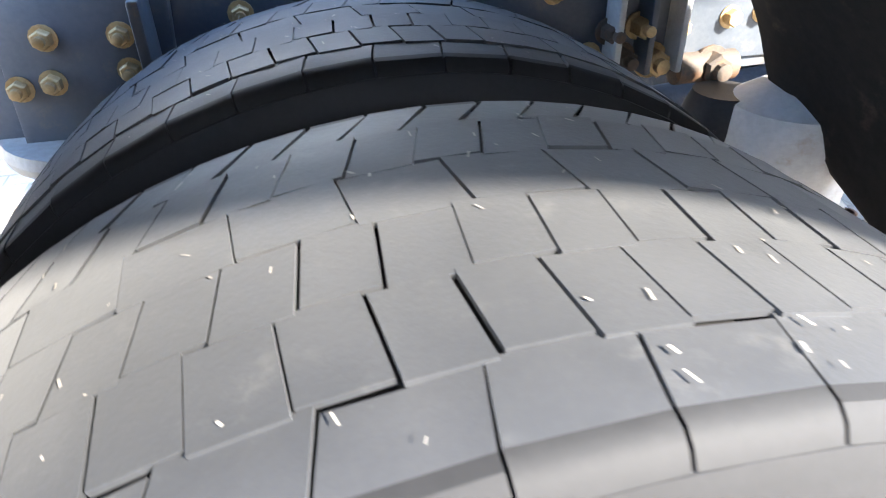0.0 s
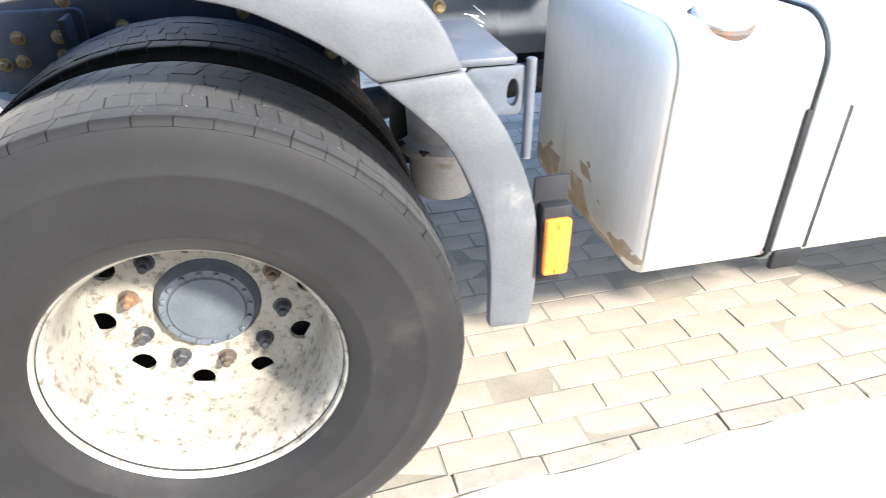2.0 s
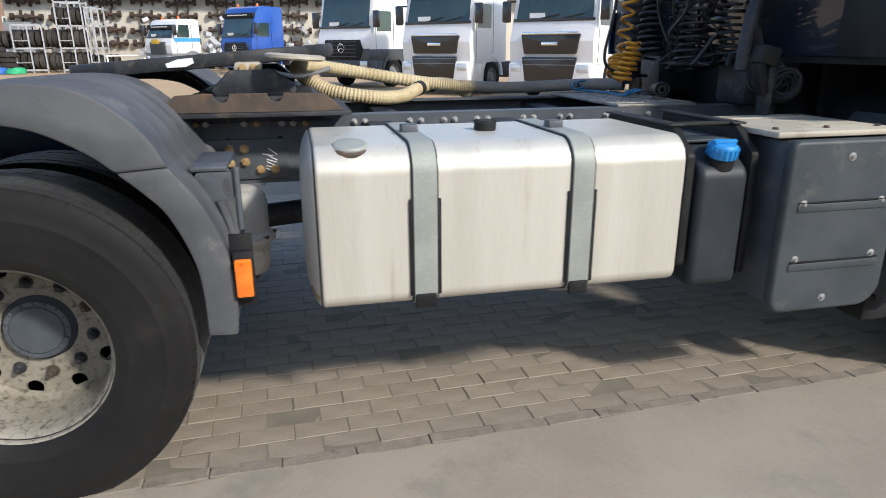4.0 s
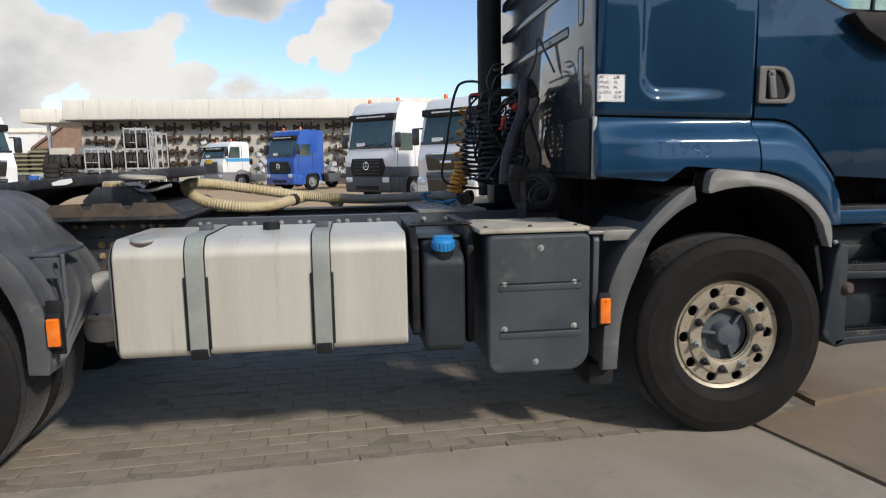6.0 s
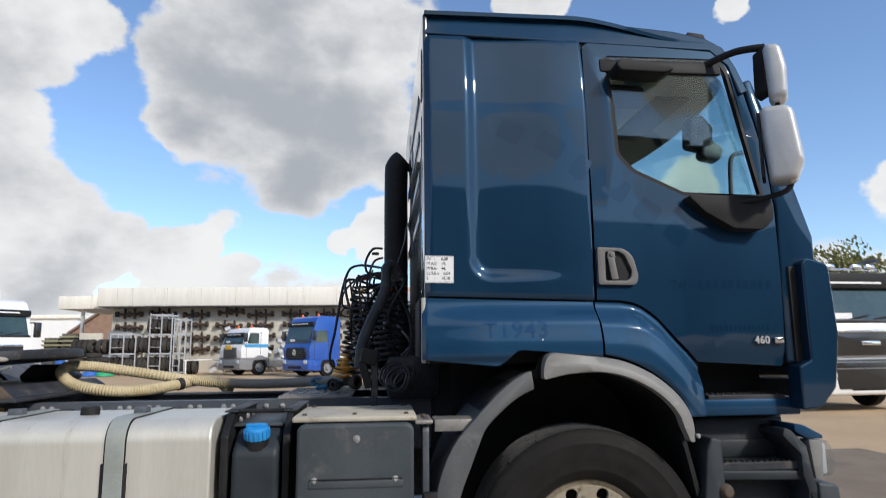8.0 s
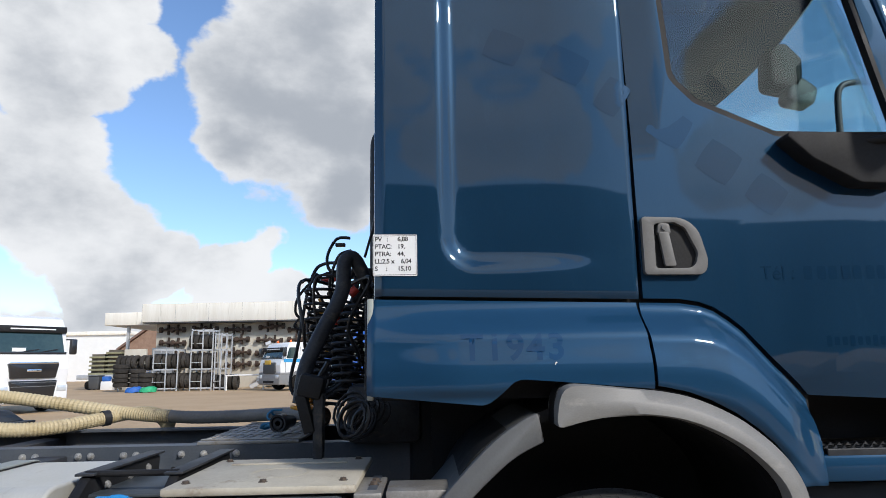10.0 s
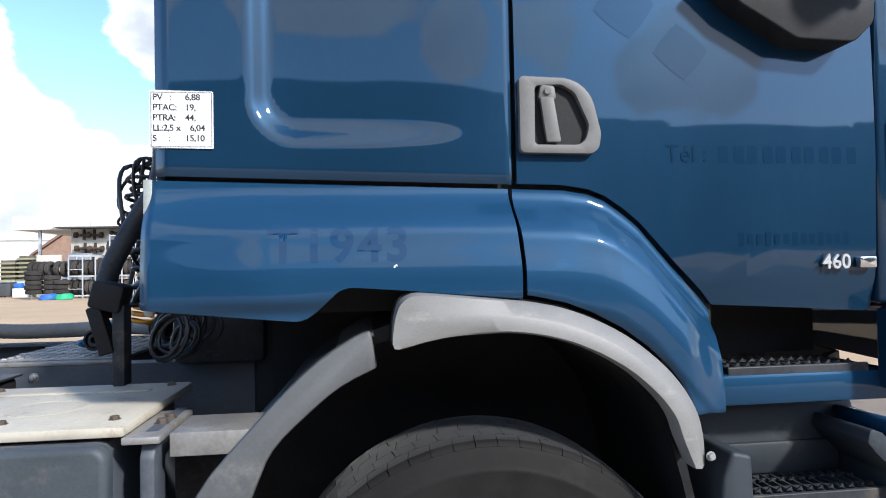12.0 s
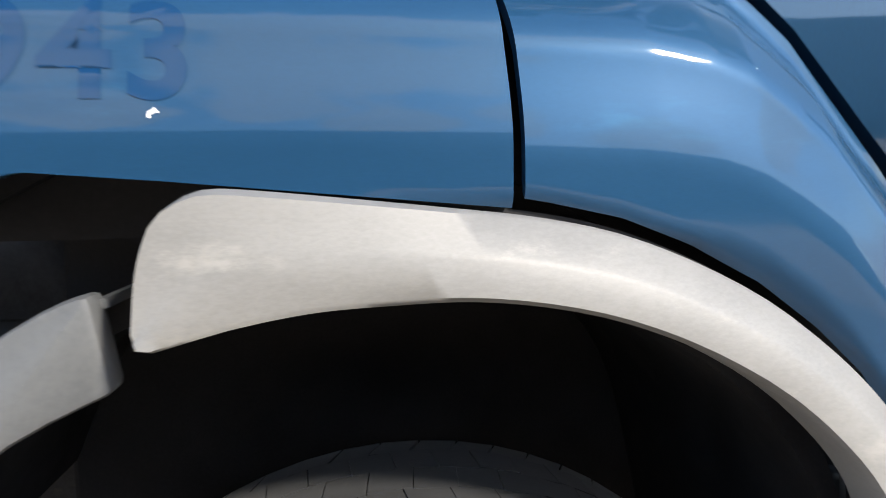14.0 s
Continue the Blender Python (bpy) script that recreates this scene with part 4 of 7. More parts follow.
# ---- additive tank
def_body = barprism(rounded([(0.0, 0.52), (0.42, 0.52), (0.42, 1.05), (0.12, 1.05), (0.0, 0.97)], [0.04, 0.04, 0.04, 0.05, 0.06]), 2.322, 2.526, 0.028, 3)
adblue = part("additive_tank", def_body, PLASTIC_DARK, truck, "dark grey plastic additive tank with a blue cap", 40)
even_shading(adblue)
part("tank_neck", lathe([(0, -0.02), (0.05, -0.02), (0.052, 0.03), (0, 0.03)], 28), DARK, adblue).matrix_basis = pose(2.424, 0.045, 1.010, -75)
capb = lathe([(0, -0.062), (0.040, -0.062), (0.050, -0.054), (0.054, -0.04), (0.054, -0.012), (0, -0.012)], 36)
for k in range(18):
    a = 2 * math.pi * k / 18
    into(capb, box(-0.004, 0.004, -0.05, -0.014, 0.052, 0.057, 0.001), pose(0, 0, 0, 0, math.degrees(a), 0))
into(capb, box(-0.046, 0.046, -0.074, -0.058, -0.009, 0.009, 0.004))
part("cap", capb, CAPBLUE, adblue, "sky-blue screw cap").matrix_basis = pose(2.424, 0.045, 1.010, -75)
for x0, x1, z0 in ((2.272, 2.306, 0.60), (2.538, 2.570, 0.55)):
    arm = rounded([(0.02, z0), (0.30, z0), (0.36, 0.90), (0.64, 1.02), (0.66, 1.125), (0.14, 1.120), (0.02, 1.03)], 0.025)
    fr = part("tank_frame", barprism(arm, x0, x1, 0.006), DARK, truck, "black channel bracket beside the additive tank", 40)
    part("frame_flange", box(x0 - 0.012, x1 + 0.012, 0.13, 0.665, 1.122, 1.130, 0.002), STEEL_BLACK, fr)
    for y in (0.24, 0.40, 0.54):
        part("bracket_bolt", hexbolt(0.011, 0.010, (x1, y, 1.075 + 0.02 * y), "x"), ZINC, fr)
part("tank_top_plate", box(2.296, 2.526, 0.13, 0.60, 1.058, 1.070, 0.004), COVER, truck, "slate grey plate over the additive tank")
part("tank_frame_bar", tube([(2.28, 0.16, 1.125), (2.56, 0.16, 1.125)], 0.010, 10), DARK, truck)

# ---- battery box
batt = part("battery_box", box(2.635, 3.09, -0.06, 0.46, 0.44, 1.08, 0.02), FRAME_GREY, truck, "grey battery box behind a ribbed cover")
cover = prism(rounded([(2.612, 0.422), (3.110, 0.422), (3.110, 1.085), (2.612, 1.085)], [0.06, 0.10, 0.035, 0.035]), -0.098, -0.050, 0.016, 3)
cov = part("box_cover", cover, COVER, batt, "grey plastic battery cover with two ribs", 40)
even_shading(cov)
for z in (0.838, 0.608):
    part("cover_rib", box(2.665, 3.065, -0.103, -0.092, z - 0.016, z + 0.016, 0.005), COVER, cov)
    part("cover_groove", box(2.670, 3.060, -0.1045, -0.098, z + 0.019, z + 0.023, 0.0), DARK, cov)
for x, z in ((2.865, 1.022), (2.69, 0.853), (3.03, 0.853), (2.69, 0.640), (3.03, 0.643), (2.842, 0.476)):
    part("cover_bolt", lathe([(0, -0.010), (0.006, -0.010), (0.006, -0.006), (0.008, -0.006), (0.010, -0.003), (0.0155, -0.002), (0.0155, 0.004), (0, 0.004)], 20, (x, -0.098, z)), ZINC, cov)
lid = part("box_lid", box(2.585, 3.125, -0.045, 0.50, 1.088, 1.112, 0.008), SHEET, batt, "muddy beige lid with rusty screws")
part("lid_panel", lathe([(0.078, -0.0005), (0.083, -0.002), (0.090, -0.002), (0.096, -0.0005), (0.096, 0.004), (0.078, 0.004)], 40, closed=True), SHEET, batt, "pressed oval in the lid").matrix_basis = pose(2.86, 0.19, 1.112, -90)
part("lid_bead", box(2.66, 3.05, 0.36, 0.385, 1.110, 1.117, 0.003), SHEET, batt)
for x, y in ((2.63, 0.03), (3.08, 0.03), (2.63, 0.45), (3.08, 0.45), (2.85, 0.03)):
    part("lid_screw", hexbolt(0.010, 0.008, (x, y, 1.112), "z"), RUST, batt)
part("box_arm", barprism(rounded([(-0.02, 0.60), (0.05, 0.60), (0.05, 1.02), (0.25, 1.06), (0.25, 1.09), (0.0, 1.09), (-0.03, 1.04)], 0.02), 3.150, 3.180, 0.005), FRAME_GREY, truck, "grey steel bracket arm")
part("box_shelf", box(3.118, 3.196, -0.045, 0.22, 1.072, 1.088, 0.004), TREADPLATE, truck, "pale steel bracket plate with rusty bolts")
part("guard_shelf", box(3.206, 3.395, -0.010, 0.16, 1.070, 1.086, 0.004), TREADPLATE, truck, "pale steel shelf between box and mudguard")
part("shelf_lip", box(3.206, 3.395, -0.012, -0.004, 1.035, 1.086, 0.002), TREADPLATE, truck)
for x, y in ((3.165, 0.075), (3.168, 0.125)):
    part("shelf_bolt", hexbolt(0.012, 0.012, (x, y, 1.088), "z"), RUST, truck)

# ---- cab: outer skin, panel by panel
def mirrored(bm):
    """The same panel for the far side."""
    c = bm.copy()
    for v in c.verts:
        v.co.y = 2 * MID - v.co.y
    return c


def both_sides(name, bm, material, label="", smooth=30, parent=None):
    c = mirrored(bm)
    a = part(name, bm, material, parent or truck, label, smooth)
    part(name, c, material, parent or truck, label, smooth)
    return a


def leaned(bm):
    for v in bm.verts:
        v.co.y += 0.28 * max(0.0, v.co.z - 2.5) ** 2
    return bm


def side_skin(u, v):
    x = 3.172 + 0.797 * u
    zb = 1.640 - 0.021 * u
    z = zb + (2.957 - zb) * v
    qx, qz, r = x - 3.365, z - 1.705, 0.12
    d = r - math.hypot(r - qx, r - qz) if qx < r and qz < r else min(qx, qz)
    y = -0.004 + 0.024 * ease(d, 0.0, 0.06) * (1 - ease(x, 3.45, 3.93)) + 0.016 * ease(3.20 - x, 0.0, 0.024) - 0.006 * math.sin(math.pi * v)
    y += 0.006 * ease(abs(u - 0.5), 0.49, 0.5) + 0.006 * ease(abs(v - 0.5), 0.494, 0.5)
    return (x, y, z)


both_sides("side_panel", leaned(sheet(side_skin, 88, 100, 0.012)), NAVY, "glossy navy sleeper side panel with a pressed recess", 50)

LOW_TOP = [(3.152, 1.630), (3.99, 1.607)]
LOW_BOT = [(3.152, 1.350), (3.477, 1.319), (3.495, 1.323), (3.515, 1.336), (3.566, 1.383), (3.588, 1.390), (3.69, 1.382), (3.99, 1.354)]


def bulge(v):
    """How far the lower panels stand out, from bottom to top."""
    s = 1 - v
    return -0.072 * ease(s, 0.02, 0.42) - 0.014 * ease(s, 0.35, 0.75) + 0.022 * ease(s, 0.86, 1.0)


def low_skin(u, v):
    x = 3.152 + 0.806 * u
    z0, z1 = lerp_curve(x, LOW_BOT), lerp_curve(x, LOW_TOP)
    z = z0 + (z1 - z0) * v
    vv = (z - 1.33) / 0.29
    k = 0.55 + 0.45 * ease(u, 0.0, 0.35)
    y = bulge(min(max(vv, 0), 1)) * k + 0.02 * ease(1 - u, 0.975, 1.0)
    x += 0.010 * u * (1 - ease(v, 0.2, 0.9))
    return (x, y, z)


both_sides("lower_panel", sheet(low_skin, 84, 40, 0.012), NAVY_FADED, "navy lower side panel with a chipped edge", 50)

FEN_TOP = [(3.96, 1.608), (4.09, 1.604), (4.15, 1.594), (4.19, 1.578), (4.231, 1.549), (4.271, 1.516), (4.31, 1.470), (4.358, 1.414), (4.428, 1.346), (4.45, 1.320), (4.46, 1.305)]
FEN_BOT = [(3.96, 1.366), (3.99, 1.361), (4.055, 1.347), (4.122, 1.322), (4.192, 1.286), (4.251, 1.243), (4.298, 1.200), (4.331, 1.157), (4.354, 1.112), (4.364, 1.082), (4.46, 1.078)]


def fender_skin(u, v):
    x = 3.968 + 0.487 * u
    z0, z1 = lerp_curve(x, FEN_BOT), lerp_curve(x, FEN_TOP)
    z = z0 + (z1 - z0) * v
    s = (z1 - z) / 0.29
    y = -0.072 * ease(s, 0.02, 0.42) - 0.014 * ease(s, 0.35, 0.75) + 0.008 * ease(s, 0.9, 1.0)
    crest = -0.006 * math.exp(-(((s - 0.20) / 0.07) ** 2)) * ease(u, 0.15, 0.4)
    lower = 1 - v
    y = y * (1 - 0.25 * ease(u, 0.75, 1.0)) + crest + 0.02 * ease(u, 0.78, 1.0)
    x += 0.010 * (1 - u) * (1 - ease(v, 0.2, 0.9))
    return (x, y + 0.004 * ease(lower, 0.97, 1.0), z)


both_sides("fender_panel", sheet(fender_skin, 72, 44, 0.012), NAVY_FADED, "curved navy wing panel over the front wheel", 50)

FLARE_OUT = [(3.680, 1.274), (3.683, 1.318), (3.690, 1.346), (3.698, 1.361), (3.715, 1.372), (3.738, 1.376), (3.806, 1.370), (3.926, 1.357), (3.990, 1.349), (4.055, 1.335), (4.122, 1.310), (4.192, 1.274), (4.251, 1.231), (4.298, 1.187), (4.331, 1.144), (4.358, 1.090), (4.368, 1.03), (4.366, 0.980)]
FLARE_IN = [(4.330, 0.982), (4.303, 1.046), (4.288, 1.092), (4.253, 1.140), (4.193, 1.194), (4.122, 1.236), (4.054, 1.264), (3.989, 1.280), (3.925, 1.2875), (3.865, 1.287), (3.806, 1.284), (3.747, 1.274), (3.694, 1.260), (3.684, 1.262)]
fo = [(v.x, v.z) for v in smooth_line([(x, 0, z) for x, z in FLARE_OUT], 3)]
fi = [(v.x, v.z) for v in smooth_line([(x, 0, z) for x, z in FLARE_IN], 3)]


def along(line, f):
    """The point at a share f of a line's length."""
    steps = [math.dist(p, q) for p, q in zip(line, line[1:])]
    want = f * sum(steps)
    for p, q, d in zip(line, line[1:], steps):
        if want <= d:
            return (p[0] + (q[0] - p[0]) * want / d, p[1] + (q[1] - p[1]) * want / d)
        want -= d
    return line[-1]


def arch_trim():
    """The trim's face folds back along a crease towards its upper edge."""
    across = ((0.0, 0.02), (0.0, -0.092), (0.05, -0.104), (0.46, -0.124), (0.54, -0.128), (0.94, -0.129), (1.0, -0.122), (1.0, -0.080))
    b = bmesh.new()
    n = 72
    rows = []
    for i in range(n + 1):
        f = i / n
        o, q = along(fo, f), along(fi[::-1], f)
        flat = ease(f, 0.10, 0.45)
        rows.append([b.verts.new((o[0] + (q[0] - o[0]) * t, -0.126 + (y + 0.126) * (flat if -0.125 < y < -0.1 else 1.0), o[1] + (q[1] - o[1]) * t)) for t, y in across])
    for r0, r1 in zip(rows, rows[1:]):
        for k in range(len(across) - 1):
            b.faces.new((r0[k], r0[k + 1], r1[k + 1], r1[k]))
    b.faces.new(rows[0])
    b.faces.new(rows[-1][::-1])
    return b


both_sides("wheel_arch_trim", arch_trim(), FLARE, "pale grey plastic wheel arch trim", 50)
part("arch_bolt", hexbolt(0.008, 0.010, (4.372, -0.118, 1.004)), ZINC, truck)
seal = [(x, z + 0.004) for x, z in fo]
both_sides("arch_seal", prism(seal + [(x, z - 0.014) for x, z in seal[::-1]], -0.070, 0.01, 0), DARK)

# rear half of the front mudguard
MG_OUT = [(3.185, 0.405), (3.190, 0.60), (3.209, 0.80), (3.275, 0.97), (3.362, 1.075), (3.457, 1.175), (3.527, 1.237), (3.600, 1.284), (3.636, 1.297)]
MG_IN = [(3.650, 1.218), (3.572, 1.180), (3.502, 1.125), (3.431, 1.055), (3.395, 0.98), (3.355, 0.88), (3.315, 0.78), (3.278, 0.635), (3.262, 0.405)]
mo = [(v.x, v.z) for v in smooth_line([(x, 0, z) for x, z in MG_OUT], 3)]
mi = [(v.x, v.z) for v in smooth_line([(x, 0, z) for x, z in MG_IN], 3)]
mg = prism(mo + mi, -0.080, -0.045, 0.010, 2)


def guard_top(u, v):
    k = u * (len(mo) - 1)
    a = int(min(k, len(mo) - 2))
    x = mo[a][0] + (mo[a + 1][0] - mo[a][0]) * (k - a)
    z = mo[a][1] + (mo[a + 1][1] - mo[a][1]) * (k - a)
    return (x + 0.006, -0.060 + 0.535 * v, z - 0.006)


into(mg, sheet(guard_top, 24, 10, 0.008))
both_sides("front_mudguard", mg, GUARD, "grey plastic front mudguard with a scuffed edge", 40)
both_sides("mud_flap", box(3.14, 3.27, -0.02, 0.30, 0.31, 0.42, 0.01), DARK)
# wheel house lining
house = [(v.x, v.z) for v in smooth_line([(3.34, 0, 0.90), (3.45, 0, 1.12), (3.65, 0, 1.26), (3.9, 0, 1.30), (4.15, 0, 1.22), (4.320, 0, 1.05), (4.406, 0, 0.72)], 5)]
both_sides("wheel_house", prism(house + [(x + (x - 3.9) * 0.03, z + 0.03) for x, z in house[::-1]], 0.0, 0.62, 0), DARK)
both_sides("wheel_house_wall", box(3.34, 4.439, 0.60, 0.63, 0.45, 1.40), DARK)
both_sides("inner_shell", leaned(prism([(3.19, 1.35), (3.45, 1.33), (3.62, 1.42), (4.00, 1.38), (4.201, 1.28), (4.470, 1.12), (4.470, 1.33), (4.900, 1.36), (4.900, 2.083), (4.460, 2.083), (4.10, 2.249), (4.03, 2.899), (3.19, 2.939)], 0.036, 0.050, 0)), DARK)

# door with its window
DOOR = [(3.980, 1.620), (4.090, 1.617), (4.151, 1.607), (4.192, 1.591), (4.238, 1.560), (4.278, 1.526), (4.364, 1.430), (4.434, 1.360), (4.464, 1.326), (4.902, 1.300), (4.912, 1.700), (4.912, 2.080), (4.888, 2.33), (4.800, 2.72), (4.768, 2.850), (4.700, 2.912), (4.020, 2.948), (3.980, 2.916)]
WIN = rounded([(4.085, 2.868), (4.098, 2.60), (4.112, 2.33), (4.190, 2.245), (4.450, 2.128), (4.862, 2.126), (4.742, 2.80), (4.712, 2.868)], [0.03, 0.1, 0.08, 0.06, 0.05, 0.01, 0.02, 0.02], 5)


def door_curved(bm):
    for v in bm.verts:
        z, x = v.co.z, v.co.x
        v.co.y += 0.28 * max(0.0, z - 2.5) ** 2 + 0.012 * ease(x, 4.590, 4.910) - 0.006 * math.sin(math.pi * min(max((z - 1.3) / 0.9, 0), 1))
        v.co.y += 0.02 * (1 - ease(z, 1.30, 1.42))
    return bm


d = prism(rounded(DOOR, [0.0, 0, 0, 0, 0, 0, 0, 0, 0.01, 0.02, 0, 0, 0, 0, 0.03, 0.03, 0.03, 0.02], 4), 0.004, 0.034, 0.006, 2, None, [WIN])
bmesh.ops.triangulate(d, faces=[f for f in d.faces if len(f.verts) > 4])
for k in range(14):
    bmesh.ops.bisect_plane(d, geom=d.verts[:] + d.edges[:] + d.faces[:], plane_co=(0, 0, 1.33 + 0.06 * k), plane_no=(0, 0, 1))
for k in range(9):
    bmesh.ops.bisect_plane(d, geom=d.verts[:] + d.edges[:] + d.faces[:], plane_co=(4.05 + 0.1 * k, 0, 0), plane_no=(1, 0, 0))
d2 = mirrored(d)
for v in d2.verts:
    v.co.y = 2 * MID - v.co.y
door = part("door", door_curved(d), NAVY, truck, "navy cab door with faded lettering", 25)
d2 = door_curved(d2)
for v in d2.verts:
    v.co.y = 2 * MID - v.co.y
door_far = part("door", d2, NAVY, truck, "navy cab door", 25)

even_shading(door)
even_shading(door_far)


def scaled(poly, k):
    cx, cz = sum(p[0] for p in poly) / len(poly), sum(p[1] for p in poly) / len(poly)
    out = []
    for x, z in poly:
        v = Vector((x - cx, z - cz))
        out.append((cx + v.x * (1 - k / v.length), cz + v.y * (1 - k / v.length)))
    return out


both_sides("window_seal", leaned(prism(WIN, 0.010, 0.040, 0, 1, None, [scaled(WIN, 0.022)])), DARK)
pane = prism(scaled(WIN, 0.015), 0.024, 0.030)
for v in pane.verts:
    v.co.y += 0.018 + 0.06 * (2.769 - v.co.z)
pf = mirrored(pane)
for nm, bm_, pr in (("window_pane", pane, door), ("window_pane", pf, door_far)):
    g = part(nm, bm_, GLASS, pr, "clear side window glass", 0)
    g.visible_shadow = False
# black mirror foot below the window, and the visor rail above it
foot = prism(rounded([(4.425, 2.118), (4.845, 2.116), (4.858, 2.06), (4.852, 2.000), (4.80, 1.950), (4.65, 1.955), (4.51, 2.035)], [0.01, 0.02, 0.03, 0.04, 0.04, 0.05, 0.06], 5), -0.070, 0.02, 0.026, 3)
both_sides("mirror_foot", foot, DARK, "black plastic mirror foot", 40)
both_sides("window_rail", leaned(box(4.06, 4.700, -0.004, 0.03, 2.774, 2.847, 0.01)), DARK, "black window rail", 40)

# roof, front and back of the cab
ROOF = [(3.172, 2.965), (4.02, 2.939), (4.660, 2.919), (4.740, 2.831), (4.785, 2.665), (4.830, 2.686), (4.785, 2.831), (4.740, 2.944), (4.660, 2.996), (4.490, 3.038), (3.9, 3.095), (3.30, 3.121), (3.178, 3.111)]
even_shading(both_sides("roof_side", leaned(prism(ROOF, 0.000, 0.030, 0.010, 3)), NAVY, "navy roof edge panel", 40))
roof = sheet(lambda u, v: (3.175 + (1.47 + 0.17 * (1 - (2 * v - 1) ** 2)) * u, 0.06 + (2 * MID - 0.12) * v, 3.085 + 0.035 * math.sin(math.pi * v) ** 0.5 - 0.12 * ease(u, 0.5, 1.0) + 0.005), 24, 16, 0.02)
part("roof", roof, NAVY, truck, "navy cab roof", 40)
FRONT = [(4.660, 2.981), (4.780, 2.831), (4.940, 2.260), (5.020, 2.00), (5.070, 1.75), (5.140, 1.40), (5.140, 1.12)]


def front_skin(z0, z1, nz, out=0.0, inset=0.0):
    """The front wrapped round its corners, between two heights."""
    line = FRONT[::-1]

    def fn(u, v):
        z = z0 + (z1 - z0) * v
        x = lerp_curve(z, [(p[1], p[0]) for p in line])
        w = 2 * u - 1
        y = MID + (MID - 0.03 - inset) * w
        corner = max(0.0, abs(w) - 0.80) / 0.20
        return (x + out + 0.16 * (1 - w * w) - 0.16 * corner**2.2, y + (0.28 * max(0.0, z - 2.5) ** 2) * (-1 if w > 0 else 1), z)

    return sheet(fn, 40, nz, 0.012)


part("front_panel", front_skin(1.12, 2.0, 10), NAVY, truck, "navy front panel", 50)
ws = part("windscreen", front_skin(2.0, 2.810, 10), GLASS, truck, "wide clear windscreen", 50)
ws.visible_shadow = False
part("front_header", front_skin(2.810, 2.991, 4), NAVY, truck, "", 50)
# pillar behind the windscreen corner
both_sides("pillar", leaned(prism([(4.908, 1.32), (5.06, 1.30), (5.100, 1.80), (5.100, 1.93), (5.03, 2.17), (4.935, 2.50), (4.858, 2.76), (4.812, 2.74), (4.896, 2.33), (4.920, 2.08)], 0.008, 0.06, 0.012, 3)), NAVY, "navy front corner pillar", 40)
defl = prism(rounded([(4.985, 1.825), (5.120, 1.785), (5.138, 1.45), (5.10, 1.20), (5.02, 1.110), (4.925, 1.100), (4.925, 1.30), (4.985, 1.33)], [0.03, 0.04, 0.02, 0.05, 0.03, 0.01, 0.01, 0.01], 4), -0.055, 0.05, 0.022, 3)
even_shading(both_sides("corner_deflector", defl, NAVY, "navy corner air deflector", 40))
both_sides("deflector_gap", box(4.945, 4.985, -0.006, 0.04, 1.32, 1.78, 0.004), DARK)
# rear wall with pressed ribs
rear = part("rear_wall", barprism(rounded([(0.02, 1.36), (2 * MID - 0.02, 1.36), (2 * MID - 0.07, 3.095), (0.07, 3.095)], 0.05), 3.168, 3.19, 0.008, 2), NAVY_BACK, truck, "glossy navy cab back wall with pressed ribs", 40)
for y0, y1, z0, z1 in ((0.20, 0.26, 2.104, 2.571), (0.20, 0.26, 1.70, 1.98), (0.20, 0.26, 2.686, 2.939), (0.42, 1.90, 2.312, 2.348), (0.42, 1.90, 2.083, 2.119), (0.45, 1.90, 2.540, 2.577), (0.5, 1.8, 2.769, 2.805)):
    part("wall_rib", barprism(rounded([(y0, z0), (y1, z0), (y1, z1), (y0, z1)], 0.016, 4), 3.1655, 3.170, 0.002), NAVY_BACK, rear, "", 40)
    part("rib_groove", barprism(rounded([(y0 - 0.012, z0 - 0.012), (y1 + 0.012, z0 - 0.012), (y1 + 0.012, z1 + 0.012), (y0 - 0.012, z1 + 0.012)], 0.026, 4), 3.1672, 3.170, 0), DARK, rear)
for y, z in ((1.30, 2.686), (1.46, 2.790), (1.60, 2.899)):
    part("wall_decal", barprism([(y + 0.045 * math.cos(a), z + 0.06 * math.sin(a)) for a in [2 * math.pi * k / 20 for k in range(20)]], 3.1655, 3.167), WHITE, rear)
part("rear_edge_trim", box(3.150, 3.170, 0.0, 0.02, 1.335, 1.632, 0.004), STRAP, truck)
part("rear_flap", box(3.140, 3.167, 0.03, 0.36, 1.36, 1.63, 0.008), DARK, truck, "black plastic side shield")
part("cab_floor", box(3.19, 5.090, 0.06, 2 * MID - 0.06, 1.33, 1.40), DARK, truck)
part("dashboard", box(4.660, 4.990, 0.12, 2 * MID - 0.12, 1.40, 1.98, 0.05), DARK, truck)
for y in (0.40, 2 * MID - 0.95):
    part("cab_seat", box(3.95, 4.490, y, y + 0.5, 1.40, 1.85, 0.06), DARK, truck)
    part("seat_back", box(3.9, 4.05, y, y + 0.5, 1.80, 2.125, 0.05), DARK, truck)
part("bunk_wall", box(3.78, 3.82, 0.1, 2 * MID - 0.1, 1.40, 2.0), DARK, truck)

# sill, steps and lower corner
both_sides("sill", box(4.495, 4.978, 0.045, 0.30, 1.070, 1.148, 0.010), NAVY_FADED, "navy sill under the door", 40)
both_sides("sill_recess", box(4.490, 4.910, 0.26, 0.30, 1.17, 1.36), DARK)


